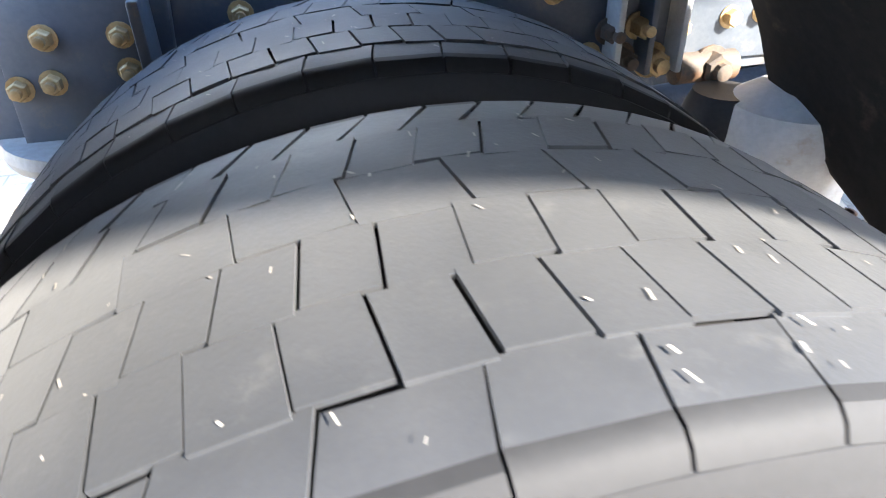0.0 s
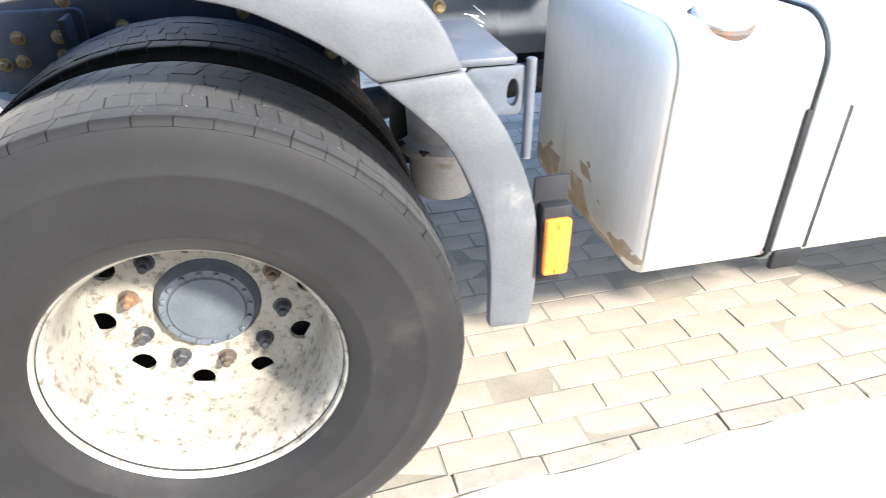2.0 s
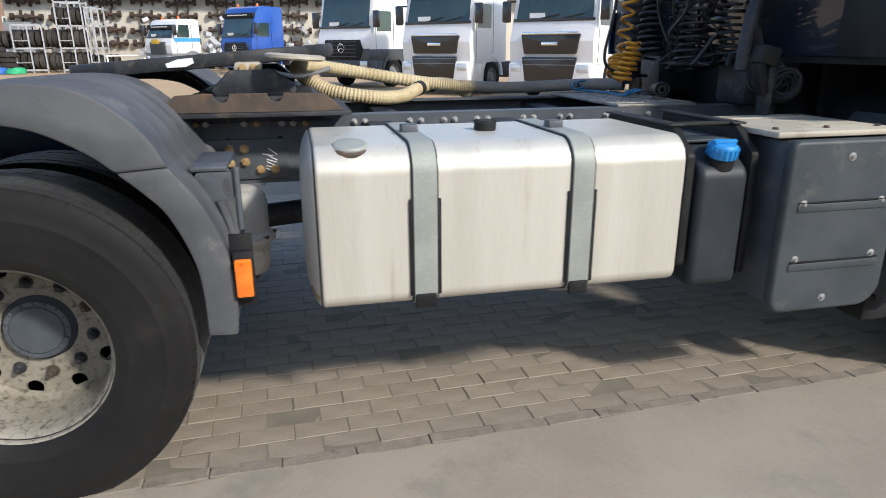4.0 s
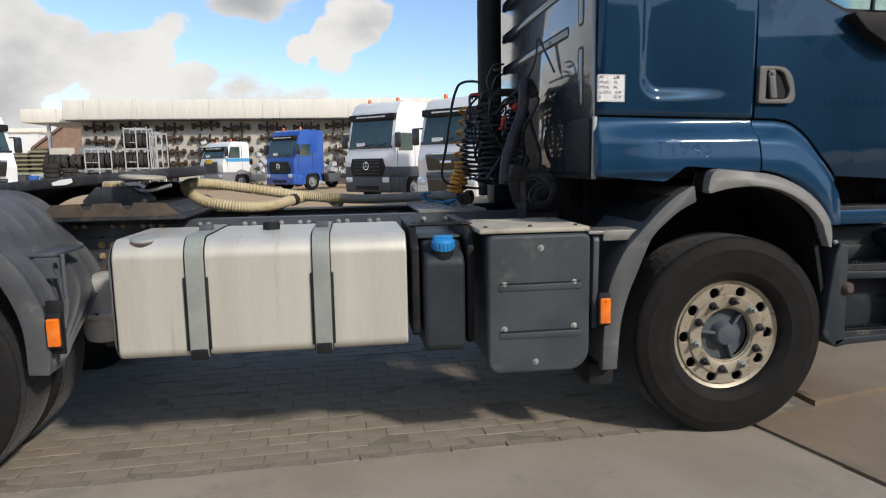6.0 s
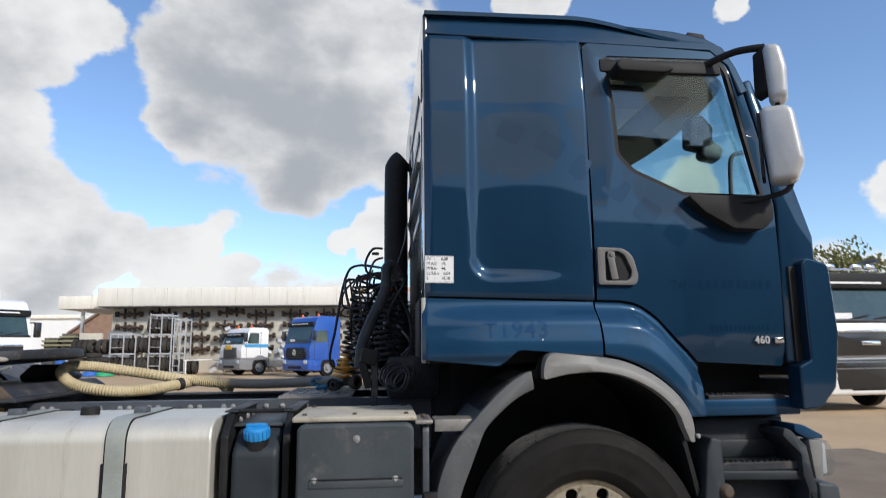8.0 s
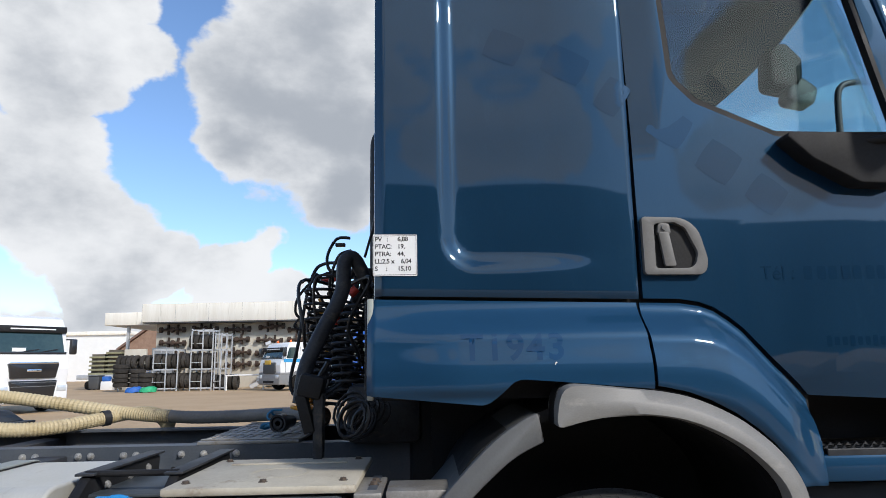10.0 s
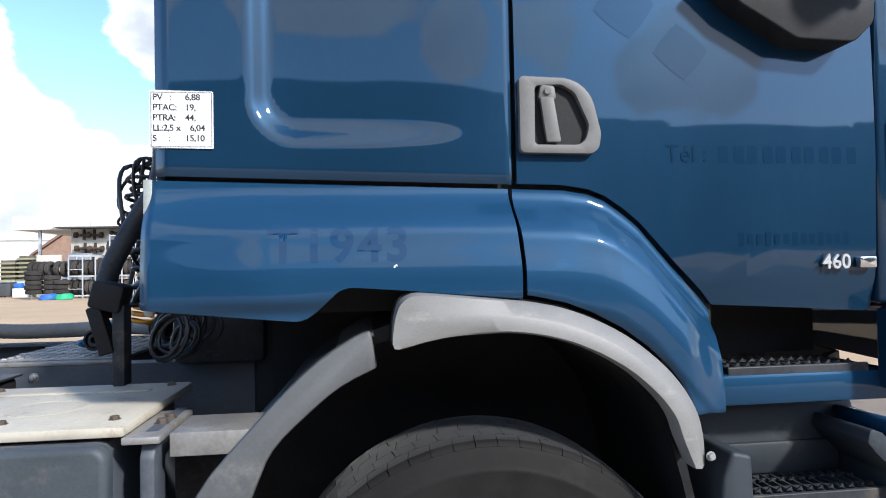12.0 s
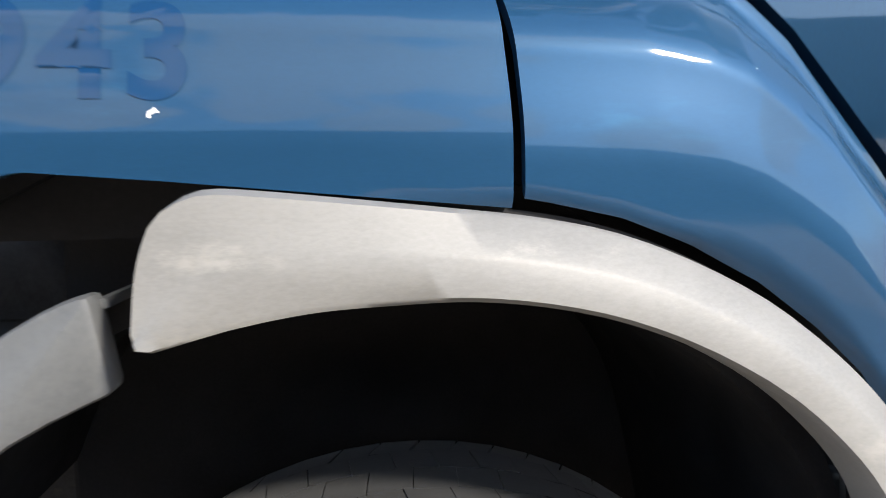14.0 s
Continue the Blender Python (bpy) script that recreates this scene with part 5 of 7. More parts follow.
def step_tread(z, x0, x1, y0, y1, parent):
    """A grating of saw-toothed bars."""
    b = box(x0, x1, y0, y0 + 0.012, z - 0.035, z, 0.003)
    n = int((x1 - x0) / 0.028)
    for k in range(n):
        x = x0 + 0.012 + 0.028 * k
        w = box(x, x + 0.005, y0 + 0.01, y1, z - 0.02, z - 0.002)
        into(b, w)
        into(b, prism([(x - 0.006, z - 0.004), (x + 0.010, z - 0.004), (x + 0.006, z + 0.007)], y0 + 0.03, y0 + 0.035))
        into(b, prism([(x - 0.006, z - 0.004), (x + 0.010, z - 0.004), (x + 0.006, z + 0.007)], y0 + 0.10, y0 + 0.105))
    for y in (y0 + 0.06, y0 + 0.12, y0 + 0.18):
        into(b, box(x0, x1, y, y + 0.004, z - 0.02, z - 0.003))
    return part("step_grating", b, STEEL_BLACK, parent, "saw-toothed step grating", 0)


step_tread(1.166, 4.520, 4.905, 0.050, 0.26, truck)
steps = part("step_box", box(4.50, 4.96, 0.17, 0.50, 0.475, 1.050, 0.02), PLASTIC_DARK, truck, "dark slate plastic step box with two gratings", 40)
part("step_cheek", prism(rounded([(4.474, 0.984), (4.524, 0.973), (4.537, 0.464), (4.479, 0.429), (4.405, 0.50), (4.450, 0.92)], [0.012, 0.012, 0.02, 0.03, 0.04, 0.02], 4), -0.034, 0.20, 0.010, 3), PLASTIC_DARK, steps, "", 40)
part("step_frame", prism(rounded([(4.836, 1.020), (4.869, 1.006), (4.938, 0.935), (4.959, 0.80), (4.973, 0.75), (4.952, 0.55), (4.940, 0.472), (4.900, 0.466), (4.905, 0.52), (4.925, 0.62), (4.930, 0.74), (4.912, 0.80), (4.908, 0.90), (4.846, 0.962), (4.828, 0.985)], [0.01] * 15, 3), -0.028, 0.20, 0.007, 2), PLASTIC_DARK, steps, "", 40)
part("step_lip", prism(rounded([(4.480, 0.431), (4.54, 0.444), (4.90, 0.458), (4.94, 0.466), (4.94, 0.492), (4.54, 0.484), (4.48, 0.468)], 0.006, 2), -0.034, 0.17, 0.006, 2), PLASTIC_DARK, steps, "", 40)
part("step_riser", prism(rounded([(4.52, 0.49), (4.94, 0.49), (4.945, 0.80), (4.52, 0.815)], 0.03), 0.120, 0.18, 0.010, 2), PLASTIC_DARK, steps, "", 40)
part("step_lip", prism(rounded([(4.53, 0.790), (4.94, 0.780), (4.94, 0.820), (4.53, 0.830)], 0.008, 2), -0.004, 0.17, 0.006, 2), PLASTIC_DARK, steps, "", 40)
part("step_back", box(4.53, 4.90, 0.160, 0.19, 0.86, 0.945, 0.008), PLASTIC_DARK, steps)
part("step_back", box(4.53, 4.86, 0.175, 0.20, 0.955, 1.03, 0.008), PLASTIC_DARK, steps)
part("riser_hole", prism([(4.878 + 0.040 * math.cos(a), 0.662 + 0.014 * math.sin(a)) for a in [2 * math.pi * k / 20 for k in range(20)]], 0.117, 0.125), DARK, steps)
step_tread(0.512, 4.54, 4.925, -0.020, 0.118, steps)
step_tread(0.862, 4.54, 4.915, 0.008, 0.160, steps)
part("step_hook", prism(rounded([(4.900, 0.462), (4.983, 0.458), (4.984, 0.326), (4.953, 0.315), (4.921, 0.386)], 0.012, 3), 0.040, 0.070, 0.005), STEEL_BLACK, steps)
part("side_repeater", lathe([(0, -0.026), (0.020, -0.022), (0.032, -0.008), (0.034, 0.0), (0.034, 0.02), (0, 0.02)], 24, (4.530, -0.034, 0.745)), RUST, steps, "small brown-amber side repeater")
part("frame_bolt", lathe([(0, -0.006), (0.012, -0.006), (0.016, 0.0), (0.016, 0.004), (0, 0.004)], 20, (4.950, -0.028, 0.718)), DARK, steps)
corner = part("bumper_corner", prism(rounded([(4.985, 0.768), (5.085, 0.756), (5.096, 0.60), (5.053, 0.483), (4.975, 0.456), (4.963, 0.50), (4.985, 0.62)], [0.01, 0.02, 0.04, 0.03, 0.02, 0.01, 0.02], 4), -0.020, 0.30, 0.014, 3), COVER, truck, "slate grey bumper corner with two screws", 40)
for x, z in ((5.054, 0.664), (5.038, 0.528)):
    part("corner_screw", hexbolt(0.010, 0.008, (x, -0.020, z)), STEEL_BLACK, corner)
lamp = part("headlamp", prism(rounded([(5.012, 0.958), (5.066, 0.953), (5.085, 0.88), (5.076, 0.800), (5.002, 0.784)], [0.01, 0.03, 0.04, 0.03, 0.01], 5), -0.012, 0.30, 0.014, 3), LENS, truck, "clear headlamp wrapped round the corner", 40)
part("reflector", box(5.010, 5.056, 0.005, 0.28, 0.800, 0.94, 0.01), SILVER, lamp)
part("lamp_frame", prism(rounded([(4.953, 0.962), (5.020, 0.958), (5.008, 0.780), (4.972, 0.788)], 0.008, 3), -0.026, 0.05, 0.005), FLARE, lamp, "pale bezel")
part("lamp_cover", prism(rounded([(4.890, 1.035), (4.935, 1.030), (5.055, 0.966), (4.953, 0.966), (4.895, 1.0)], 0.008, 3), -0.020, 0.30, 0.006), NAVY_FADED, lamp, "navy panel over the lamp")
part("bumper", sheet(lambda u, v: (4.970 + 0.20 * math.sin(math.pi * u) ** 0.35, 0.02 + (2 * MID - 0.04) * u, 0.40 + 0.45 * v), 40, 8, 0.02), PLASTIC, truck, "grey front bumper", 50)
part("grille", sheet(lambda u, v: (4.990 + 0.18 * math.sin(math.pi * u) ** 0.35, 0.30 + (2 * MID - 0.60) * u, 0.85 + 0.30 * v), 30, 6, 0.02), DARK, truck, "", 50)

# door handle
hbase = prism(rounded([(3.986, 1.690), (4.172, 1.688), (4.180, 1.735), (4.150, 1.862), (3.986, 1.868)], [0.012, 0.03, 0.05, 0.085, 0.010], 9), -0.022, 0.006, 0.006, 2, None, [rounded([(4.020, 1.708), (4.140, 1.708), (4.152, 1.755), (4.118, 1.832), (4.085, 1.850), (4.022, 1.846)], [0.01, 0.03, 0.03, 0.03, 0.02, 0.01], 5)])
handle = part("door_handle", hbase, HANDLE, door, "grey plastic door handle", 40)
part("handle_cup", prism(rounded([(4.016, 1.704), (4.144, 1.704), (4.156, 1.755), (4.120, 1.840), (4.020, 1.850)], 0.02, 4), -0.0062, 0.004), DARK, handle)
part("handle_lever", prism(rounded([(4.048, 1.714), (4.082, 1.714), (4.066, 1.818), (4.034, 1.818)], 0.004, 3), -0.026, -0.012, 0.003), HANDLE, handle, "", 40)
part("handle_hinge", prism(rounded([(4.030, 1.812), (4.074, 1.812), (4.070, 1.846), (4.036, 1.848)], 0.008, 3), -0.023, -0.004, 0.003), HANDLE, handle, "", 40)
part("key_lock", lathe([(0, -0.018), (0.0075, -0.018), (0.0085, -0.015), (0.0085, 0.0), (0, 0.0)], 20, (4.052, -0.010, 1.832)), HANDLE, handle)

# mirrors on their arm
def mirror_set(side):
    """Two silver mirror housings on a black tubular arm."""
    f = lambda b: b if side > 0 else mirrored(b)
    about = Matrix.Translation((4.838, -0.19, 0)) @ pose(0, 0, 0, 0, 0, -34) @ Matrix.Translation((-4.838, 0.19, 0))

    def turned(b):
        b.transform(about)
        return b

    arm = tube(smooth_line([(4.60, -0.03, 2.095), (4.74, -0.08, 2.090), (4.87, -0.16, 2.12), (4.89, -0.19, 2.19)], 6), 0.013, 10)
    into(arm, tube(smooth_line([(4.63, 0.04, 2.835), (4.72, -0.08, 2.850), (4.82, -0.17, 2.835)], 5), 0.018, 10))
    into(arm, tube([(4.87, -0.19, 2.15), (4.83, -0.19, 2.83)], 0.012, 8))
    a = part("mirror_arm", f(arm), DARK, truck, "black tubular mirror arm", 40)
    big_m = prism(rounded([(4.785, 2.147), (4.893, 2.142), (4.935, 2.24), (4.905, 2.508), (4.762, 2.514)], [0.03, 0.05, 0.06, 0.05, 0.03], 5), -0.27, -0.11, 0.035, 4)
    part("mirror_shell", f(turned(big_m)), SILVER, a, "silver mirror housing", 45)
    small = prism(rounded([(4.812, 2.538), (4.893, 2.545), (4.897, 2.70), (4.878, 2.818), (4.800, 2.828)], [0.03, 0.04, 0.05, 0.04, 0.03], 5), -0.26, -0.11, 0.03, 4)
    part("mirror_shell", f(turned(small)), SILVER, a, "silver upper mirror housing", 45)
    part("mirror_glass", f(turned(box(4.752, 4.766, -0.255, -0.125, 2.17, 2.49, 0.005))), DARK, a, "", 40)
    part("mirror_back", f(prism(rounded([(4.778, 2.60), (4.825, 2.56), (4.818, 2.825), (4.785, 2.822)], 0.02, 4), -0.21, -0.12, 0.015, 3)), DARK, a, "", 40)


mirror_set(1)
mirror_set(-1)
# kerb mirror over the door window, its reflector below, and what hangs inside the cab
km = prism(rounded([(4.09, 2.764), (4.13, 2.792), (4.370, 2.774), (4.400, 2.743), (4.345, 2.722), (4.12, 2.727)], 0.022, 4), -0.10, 0.03, 0.020, 3)
both_sides("kerb_mirror", km, DARK, "black kerb mirror over the window", 40)
part("sun_blind", prism(rounded([(4.11, 2.597), (4.289, 2.592), (4.308, 2.717), (4.115, 2.727)], 0.03), 0.06, 0.08, 0.006), DARK, truck)
part("marker_lamp", prism(rounded([(4.560, 3.017), (4.680, 2.996), (4.665, 3.038), (4.580, 3.048)], 0.01), 0.10, 0.18, 0.006), DARK, truck)
# front mirrors hung outside the windscreen, and a grab handle
fm = part("front_mirror", prism(rounded([(4.875, 2.639), (5.025, 2.608), (5.040, 2.764), (4.970, 2.847), (4.890, 2.821)], 0.035, 5), 0.74, 0.86, 0.02, 3), DARK, truck, "black front mirror housing", 40)
part("mirror_stem", tube([(4.965, 0.80, 2.810), (4.940, 0.80, 2.991)], 0.014, 10), DARK, fm)
part("front_mirror", prism(rounded([(4.945, 2.566), (5.070, 2.540), (5.100, 2.623), (5.030, 2.680), (4.970, 2.665)], 0.03, 5), 0.74, 0.84, 0.02, 3), FRAME_GREY, truck, "small grey front mirror", 40)
part("grab_handle", tube(smooth_line([(4.880, 0.34, 2.00), (4.885, 0.34, 2.208), (4.895, 0.34, 2.395), (4.915, 0.34, 2.447), (4.955, 0.34, 2.462), (5.024, 0.34, 2.464)], 6), 0.012, 10), FRAME_GREY, truck, "", 40)
part("sun_visor", box(4.439, 4.640, 0.25, 0.95, 2.727, 2.748, 0.006), DARK, truck)

# badge, sticker and ghost lettering
writing("460", 0.049, (4.744, -0.0034, 1.409), SILVER, door, "badge", bold=0.0008, depth=0.003, spread=1.04)
part("badge", prism(rounded([(4.845, 1.409), (4.890, 1.409), (4.890, 1.436), (4.845, 1.436)], 0.003), -0.006, 0.010, 0.001), CHROME, door)
stick = part("weight_plate", prism(rounded([(3.168, 1.700), (3.301, 1.698), (3.301, 1.824), (3.168, 1.826)], 0.003), -0.0085, 0.006, 0.0), WHITE, truck, "white weight plate with black figures", 0)


# ---- ghosts of removed lettering: unfaded paint a hair proud of the panels
def on_door(x, z):
    y = 0.004 + 0.28 * max(0.0, z - 2.5) ** 2 + 0.012 * ease(x, 4.590, 4.910) - 0.006 * math.sin(math.pi * min(max((z - 1.3) / 0.9, 0), 1))
    return y + 0.02 * (1 - ease(z, 1.30, 1.42)) - 0.0006


def on_side(x, z):
    u = (x - 3.172) / 0.797
    zb = 1.640 - 0.021 * u
    return side_skin(u, (z - zb) / (2.957 - zb))[1] + 0.28 * max(0.0, z - 2.5) ** 2 - 0.0007


def on_low(x, z):
    u = (x - 3.152) / 0.806
    z0, z1 = lerp_curve(x, LOW_BOT), lerp_curve(x, LOW_TOP)
    return low_skin(u, (z - z0) / (z1 - z0))[1] - 0.0007


def face_out(ob):
    """Turns a film's faces towards the outside of the near panel."""
    if sum(p.normal.y for p in ob.data.polygons) > 0:
        ob.data.flip_normals()
    return ob


def ghost_bar(x, z, w, h, turn, skin, parent, material=NAVY_GHOST, name="ghost_letter"):
    c, s = math.cos(radians(turn)), math.sin(radians(turn))

    def fn(u, v):
        p, q = 2 * u - 1, 2 * v - 1
        a, b = p * math.sqrt(1 - 0.16 * q * q) * w / 2, q * math.sqrt(1 - 0.16 * p * p) * h / 2
        px, pz = x + a * c - b * s, z + a * s + b * c
        return (px, skin(px, pz), pz)

    return face_out(part(name, sheet(fn, 6, 6), material, parent, "", 60))


for x, z, w, h, t in ((3.588, 2.442, 0.120, 0.105, -24), (3.781, 2.374, 0.140, 0.105, -30), (3.925, 2.262, 0.085, 0.120, -34)):
    ghost_bar(x, z, w, h, t, on_side, truck)
for x, z, w, h, t in ((4.105, 2.165, 0.125, 0.115, -34), (4.252, 2.046, 0.120, 0.118, -37), (4.392, 1.940, 0.110, 0.105, -40)):
    ghost_bar(x, z, w, h, t, on_door, door)
for k in range(10):
    ghost_bar(4.492 + 0.0385 * k + 0.004 * (k % 2), 1.690, 0.027, 0.043, 0, on_door, door)
for k in range(13):
    ghost_bar(4.535 + 0.0238 * k, 1.483, 0.016, 0.026 if k % 3 else 0.034, 0, on_door, door)
writing("Tél :", 0.060, (4.345, -0.0028, 1.672), NAVY_GHOST, door, "ghost_word", depth=0.0004)
fleet = writing("T1943", 0.098, (0, 0, 0), GHOST_LOW, truck, "ghost_number", spread=1.13, depth=0.0, bold=0.0025)
fleet.matrix_basis = Matrix()
fb = bmesh.new()
fb.from_mesh(fleet.data)
bmesh.ops.triangulate(fb, faces=fb.faces)
bmesh.ops.subdivide_edges(fb, edges=fb.edges, cuts=3, use_grid_fill=True)
for v in fb.verts:
    px, pz = 3.424 + 1.06 * v.co.x, 1.446 + 1.05 * v.co.y
    v.co = (px, on_low(px, pz), pz)
bmesh.ops.reverse_faces(fb, faces=[f for f in fb.faces if (f.normal_update() or f.normal.y) > 0])
fb.to_mesh(fleet.data)
fb.free()
for p in fleet.data.polygons:
    p.use_smooth = True
for x, z, w, h, t in ((3.690, 1.4335, 0.0045, 0.003, 20), (3.6925, 1.4355, 0.003, 0.0025, 50), (3.6885, 1.431, 0.0025, 0.0035, 10), (3.6945, 1.434, 0.0022, 0.0018, 0)):
    ghost_bar(x, z, w, h, t, on_low, truck, WHITE, "paint_chip")
rows = (("PV   :", "6,88"), ("PTAC:", "19,"), ("PTRA:", "44,"), ("LL:2,5 x", "6,04"), ("S     :", "15,10"))
for k, (a, b) in enumerate(rows):
    z = 1.8045 - 0.0225 * k
    writing(a, 0.0195, (3.174, -0.0088, z), INK, stick, bold=0.0004, depth=0.0002, spread=0.95)
    writing(b, 0.0195, (3.242 if k != 3 else 3.252, -0.0088, z), INK, stick, bold=0.0004, depth=0.0002, spread=0.95)
for z in (1.7015, 1.8205):
    part("plate_line", box(3.171, 3.298, -0.0092, -0.008, z, z + 0.0012), INK, stick)
for x in (3.1705, 3.2975):
    part("plate_line", box(x, x + 0.0012, -0.0092, -0.008, 1.7015, 1.8217), INK, stick)

# ---- fifth wheel and what lies on the chassis
def base_plate():
    """Mounting plate with two U notches in its upper edge."""
    top = [(1.02, 1.236), (0.88, 1.240)]
    for cx in (0.83, 0.628):
        top += [(cx + 0.030 * math.cos(a), 1.240 - 0.034 * math.sin(a)) for a in [math.pi * k / 8 for k in range(9)]]
    return [(0.385, 1.170), (1.10, 1.166)] + top + [(0.56, 1.241), (0.46, 1.236)]


fw = part("fifth_wheel_base", prism(base_plate(), 0.600, 0.615, 0.002, 1), RUST, truck, "grimy dark fifth wheel mounting plate with rust patches", 40)
part("base_foot", box(0.45, 1.05, 0.79, 2 * MID - 0.79, 1.108, 1.152, 0.004), STEEL_BLACK, fw)
part("base_ledge", box(0.36, 1.12, 0.585, 2 * MID - 0.585, 1.150, 1.168, 0.003), STEEL_BLACK, fw)
part("base_side", prism([(0.42, 1.168), (1.07, 1.168), (0.98, 1.226), (0.50, 1.228)], 0.64, 2 * MID - 0.60, 0.01), STEEL_BLACK, fw)
for y in (0.66, 2 * MID - 0.84):
    part("pedestal", prism(rounded([(0.56, 1.226), (0.95, 1.226), (0.83, 1.325), (0.66, 1.325)], 0.02), y, y + 0.18, 0.012), STEEL_BLACK, fw)
part("pivot_disc", lathe([(0, 0), (0.10, 0), (0.115, 0.006), (0.115, 0.016), (0.10, 0.022), (0, 0.022)], 36), SHEET, fw).matrix_basis = pose(0.915, 0.62, 1.362, 90, 4, 0)
part("pivot_block", box(0.675, 0.785, 0.70, 0.76, 1.30, 1.355, 0.016), SHEET, fw)
for x in (0.708, 0.752):
    part("pivot_nut", hexbolt(0.012, 0.012, (x, 0.70, 1.332)), BRASS, fw)


def horseshoe():
    """The top plate with its wide throat open to the rear."""
    out = []
    for k in range(33):
        a = math.pi * (-0.5 + k / 32)
        out.append((0.72 + 0.38 * math.cos(a), MID + 0.50 * math.sin(a)))
    pts = [(0.24, MID - 0.50)] + out + [(0.24, MID + 0.50), (0.02, MID + 0.30), (0.02, MID + 0.17), (0.40, MID + 0.05), (0.66, MID + 0.04), (0.66, MID - 0.04), (0.40, MID - 0.05), (0.02, MID - 0.17), (0.02, MID - 0.30)]
    b = bmesh.new()
    f = b.faces.new([b.verts.new((x, y, 0.0)) for x, y in pts])
    got = bmesh.ops.extrude_face_region(b, geom=[f])
    bmesh.ops.translate(b, verts=[v for v in got["geom"] if isinstance(v, bmesh.types.BMVert)], vec=(0, 0, 0.055))
    bmesh.ops.recalc_face_normals(b, faces=b.faces)
    bmesh.ops.transform(b, matrix=Matrix.Translation((0.62, 0, 1.335)) @ pose(0, 0, 0, 0, -4.5, 0) @ Matrix.Translation((-0.62, 0, 0)), verts=b.verts)
    return bevelled(b, 0.012, 2, 40)


part("fifth_wheel_plate", horseshoe(), STEEL_BLACK, truck, "greasy black fifth wheel plate", 40)
part("plate_label", prism([(0.43, 1.335), (0.50, 1.338), (0.53, 1.352), (0.525, 1.372), (0.47, 1.366), (0.425, 1.350)], 0.712, 0.716), WHITE, truck, "torn white label")
part("release_lever", tube(smooth_line([(0.80, 0.75, 1.32), (0.92, 0.66, 1.30), (1.05, 0.64, 1.33)], 5), 0.009, 8), ZINC, truck)

deckp = box(2.39, 2.80, 0.80, 1.64, 1.1305, 1.144, 0.003)
deck = part("deck_plate", deckp, TREADPLATE, truck, "galvanised non-slip deck plate", 30)
bumps = bmesh.new()
for i in range(10):
    for j in range(17):
        into(bumps, lathe([(0.014, 0), (0.012, -0.004), (0.007, -0.005), (0, -0.005)], 6), Matrix.Translation((2.41 + 0.041 * i, 0.85 + 0.045 * j + (0.022 if i % 2 else 0), 1.144)) @ pose(0, 0, 0, -90, 0, 0))
part("deck_studs", bumps, TREADPLATE, deck)
for y in (0.84, 1.03, 1.22, 1.41, 1.60):
    part("deck_rib", box(2.392, 2.798, y - 0.010, y + 0.010, 1.144, 1.150, 0.003), TREADPLATE, deck)

# loose hose, rope and coupling
h1 = smooth_line([(1.93, 1.70, 1.183), (1.80, 1.705, 1.191), (1.6, 1.72, 1.215), (1.3, 1.70, 1.265), (1.06, 1.64, 1.305), (0.93, 1.54, 1.311), (0.95, 1.40, 1.270), (1.08, 1.31, 1.200), (1.30, 1.28, 1.165), (1.46, 1.40, 1.160), (1.58, 1.64, 1.178), (1.70, 1.76, 1.200), (1.82, 1.78, 1.190), (1.92, 1.72, 1.130)], 26)
hose = tagged(part("ribbed_hose", tube(h1, 0.036, 16, ribs=0.004), HOSE, None, "", 20), "cream ribbed suction hose looped over the chassis", "hose")
tagged(part("hose_end", tube(smooth_line([(1.92, 1.70, 1.1835), (2.08, 1.69, 1.175), (2.30, 1.67, 1.178), (2.52, 1.60, 1.190), (2.64, 1.52, 1.195), (2.74, 1.42, 1.198)], 14), 0.034, 16, ribs=0.0015), HOSE_GREY, hose, "dusty grey rubber hose end", 40))
part("coupling", lathe([(0.034, 0), (0.034, -0.02), (0.046, -0.025), (0.046, -0.055), (0.036, -0.06), (0.03, -0.058), (0.02, -0.02), (0, -0.02)], 20), RUST, hose, "rusty hose coupling").matrix_basis = pose(2.77, 1.40, 1.190, 0, 0, 50)
part("hose_clamp", tube([(1.588, 1.652, 1.180), (1.61, 1.68, 1.184)], 0.041, 16), CABLE, hose, "black hose clamp", 40)
rr = random.Random(4)
rope_pts = [(2.56 + 0.06 * math.sin(k * 1.7) + 0.03 * rr.uniform(-1, 1), 1.58 + 0.05 * math.cos(k * 1.3) + 0.02 * rr.uniform(-1, 1), 1.165 + 0.05 * abs(math.sin(k * 0.9))) for k in range(15)]
rope_pts += [(2.60, 1.40, 1.160), (2.62, 1.25, 1.155)]
rope_pts += [(2.62 + 0.05 * math.sin(k * 1.9), 1.10 + 0.04 * math.cos(k * 1.4), 1.160 + 0.03 * abs(math.sin(k * 1.1))) for k in range(9)]
rope = tagged(part("rope", tube(smooth_line(rope_pts, 6), 0.006, 7), ROPE, None, "", 40), "tangled faded blue rope on the deck plate", "rope")

coupling = lathe([(0.012, -0.02), (0.022, -0.02), (0.024, -0.006), (0.030, -0.006), (0.030, -0.022), (0.037, -0.022), (0.038, 0.03), (0.030, 0.05), (0.026, 0.11), (0.012, 0.11)], 28, closed=True)
coupling = tagged(part("hose_coupling", coupling, CABLE, None, "", 40), "round black hose coupling lying on the deck plate", "coupling")
coupling.matrix_basis = pose(2.69, 0.94, 1.199, 0, 0, -14)

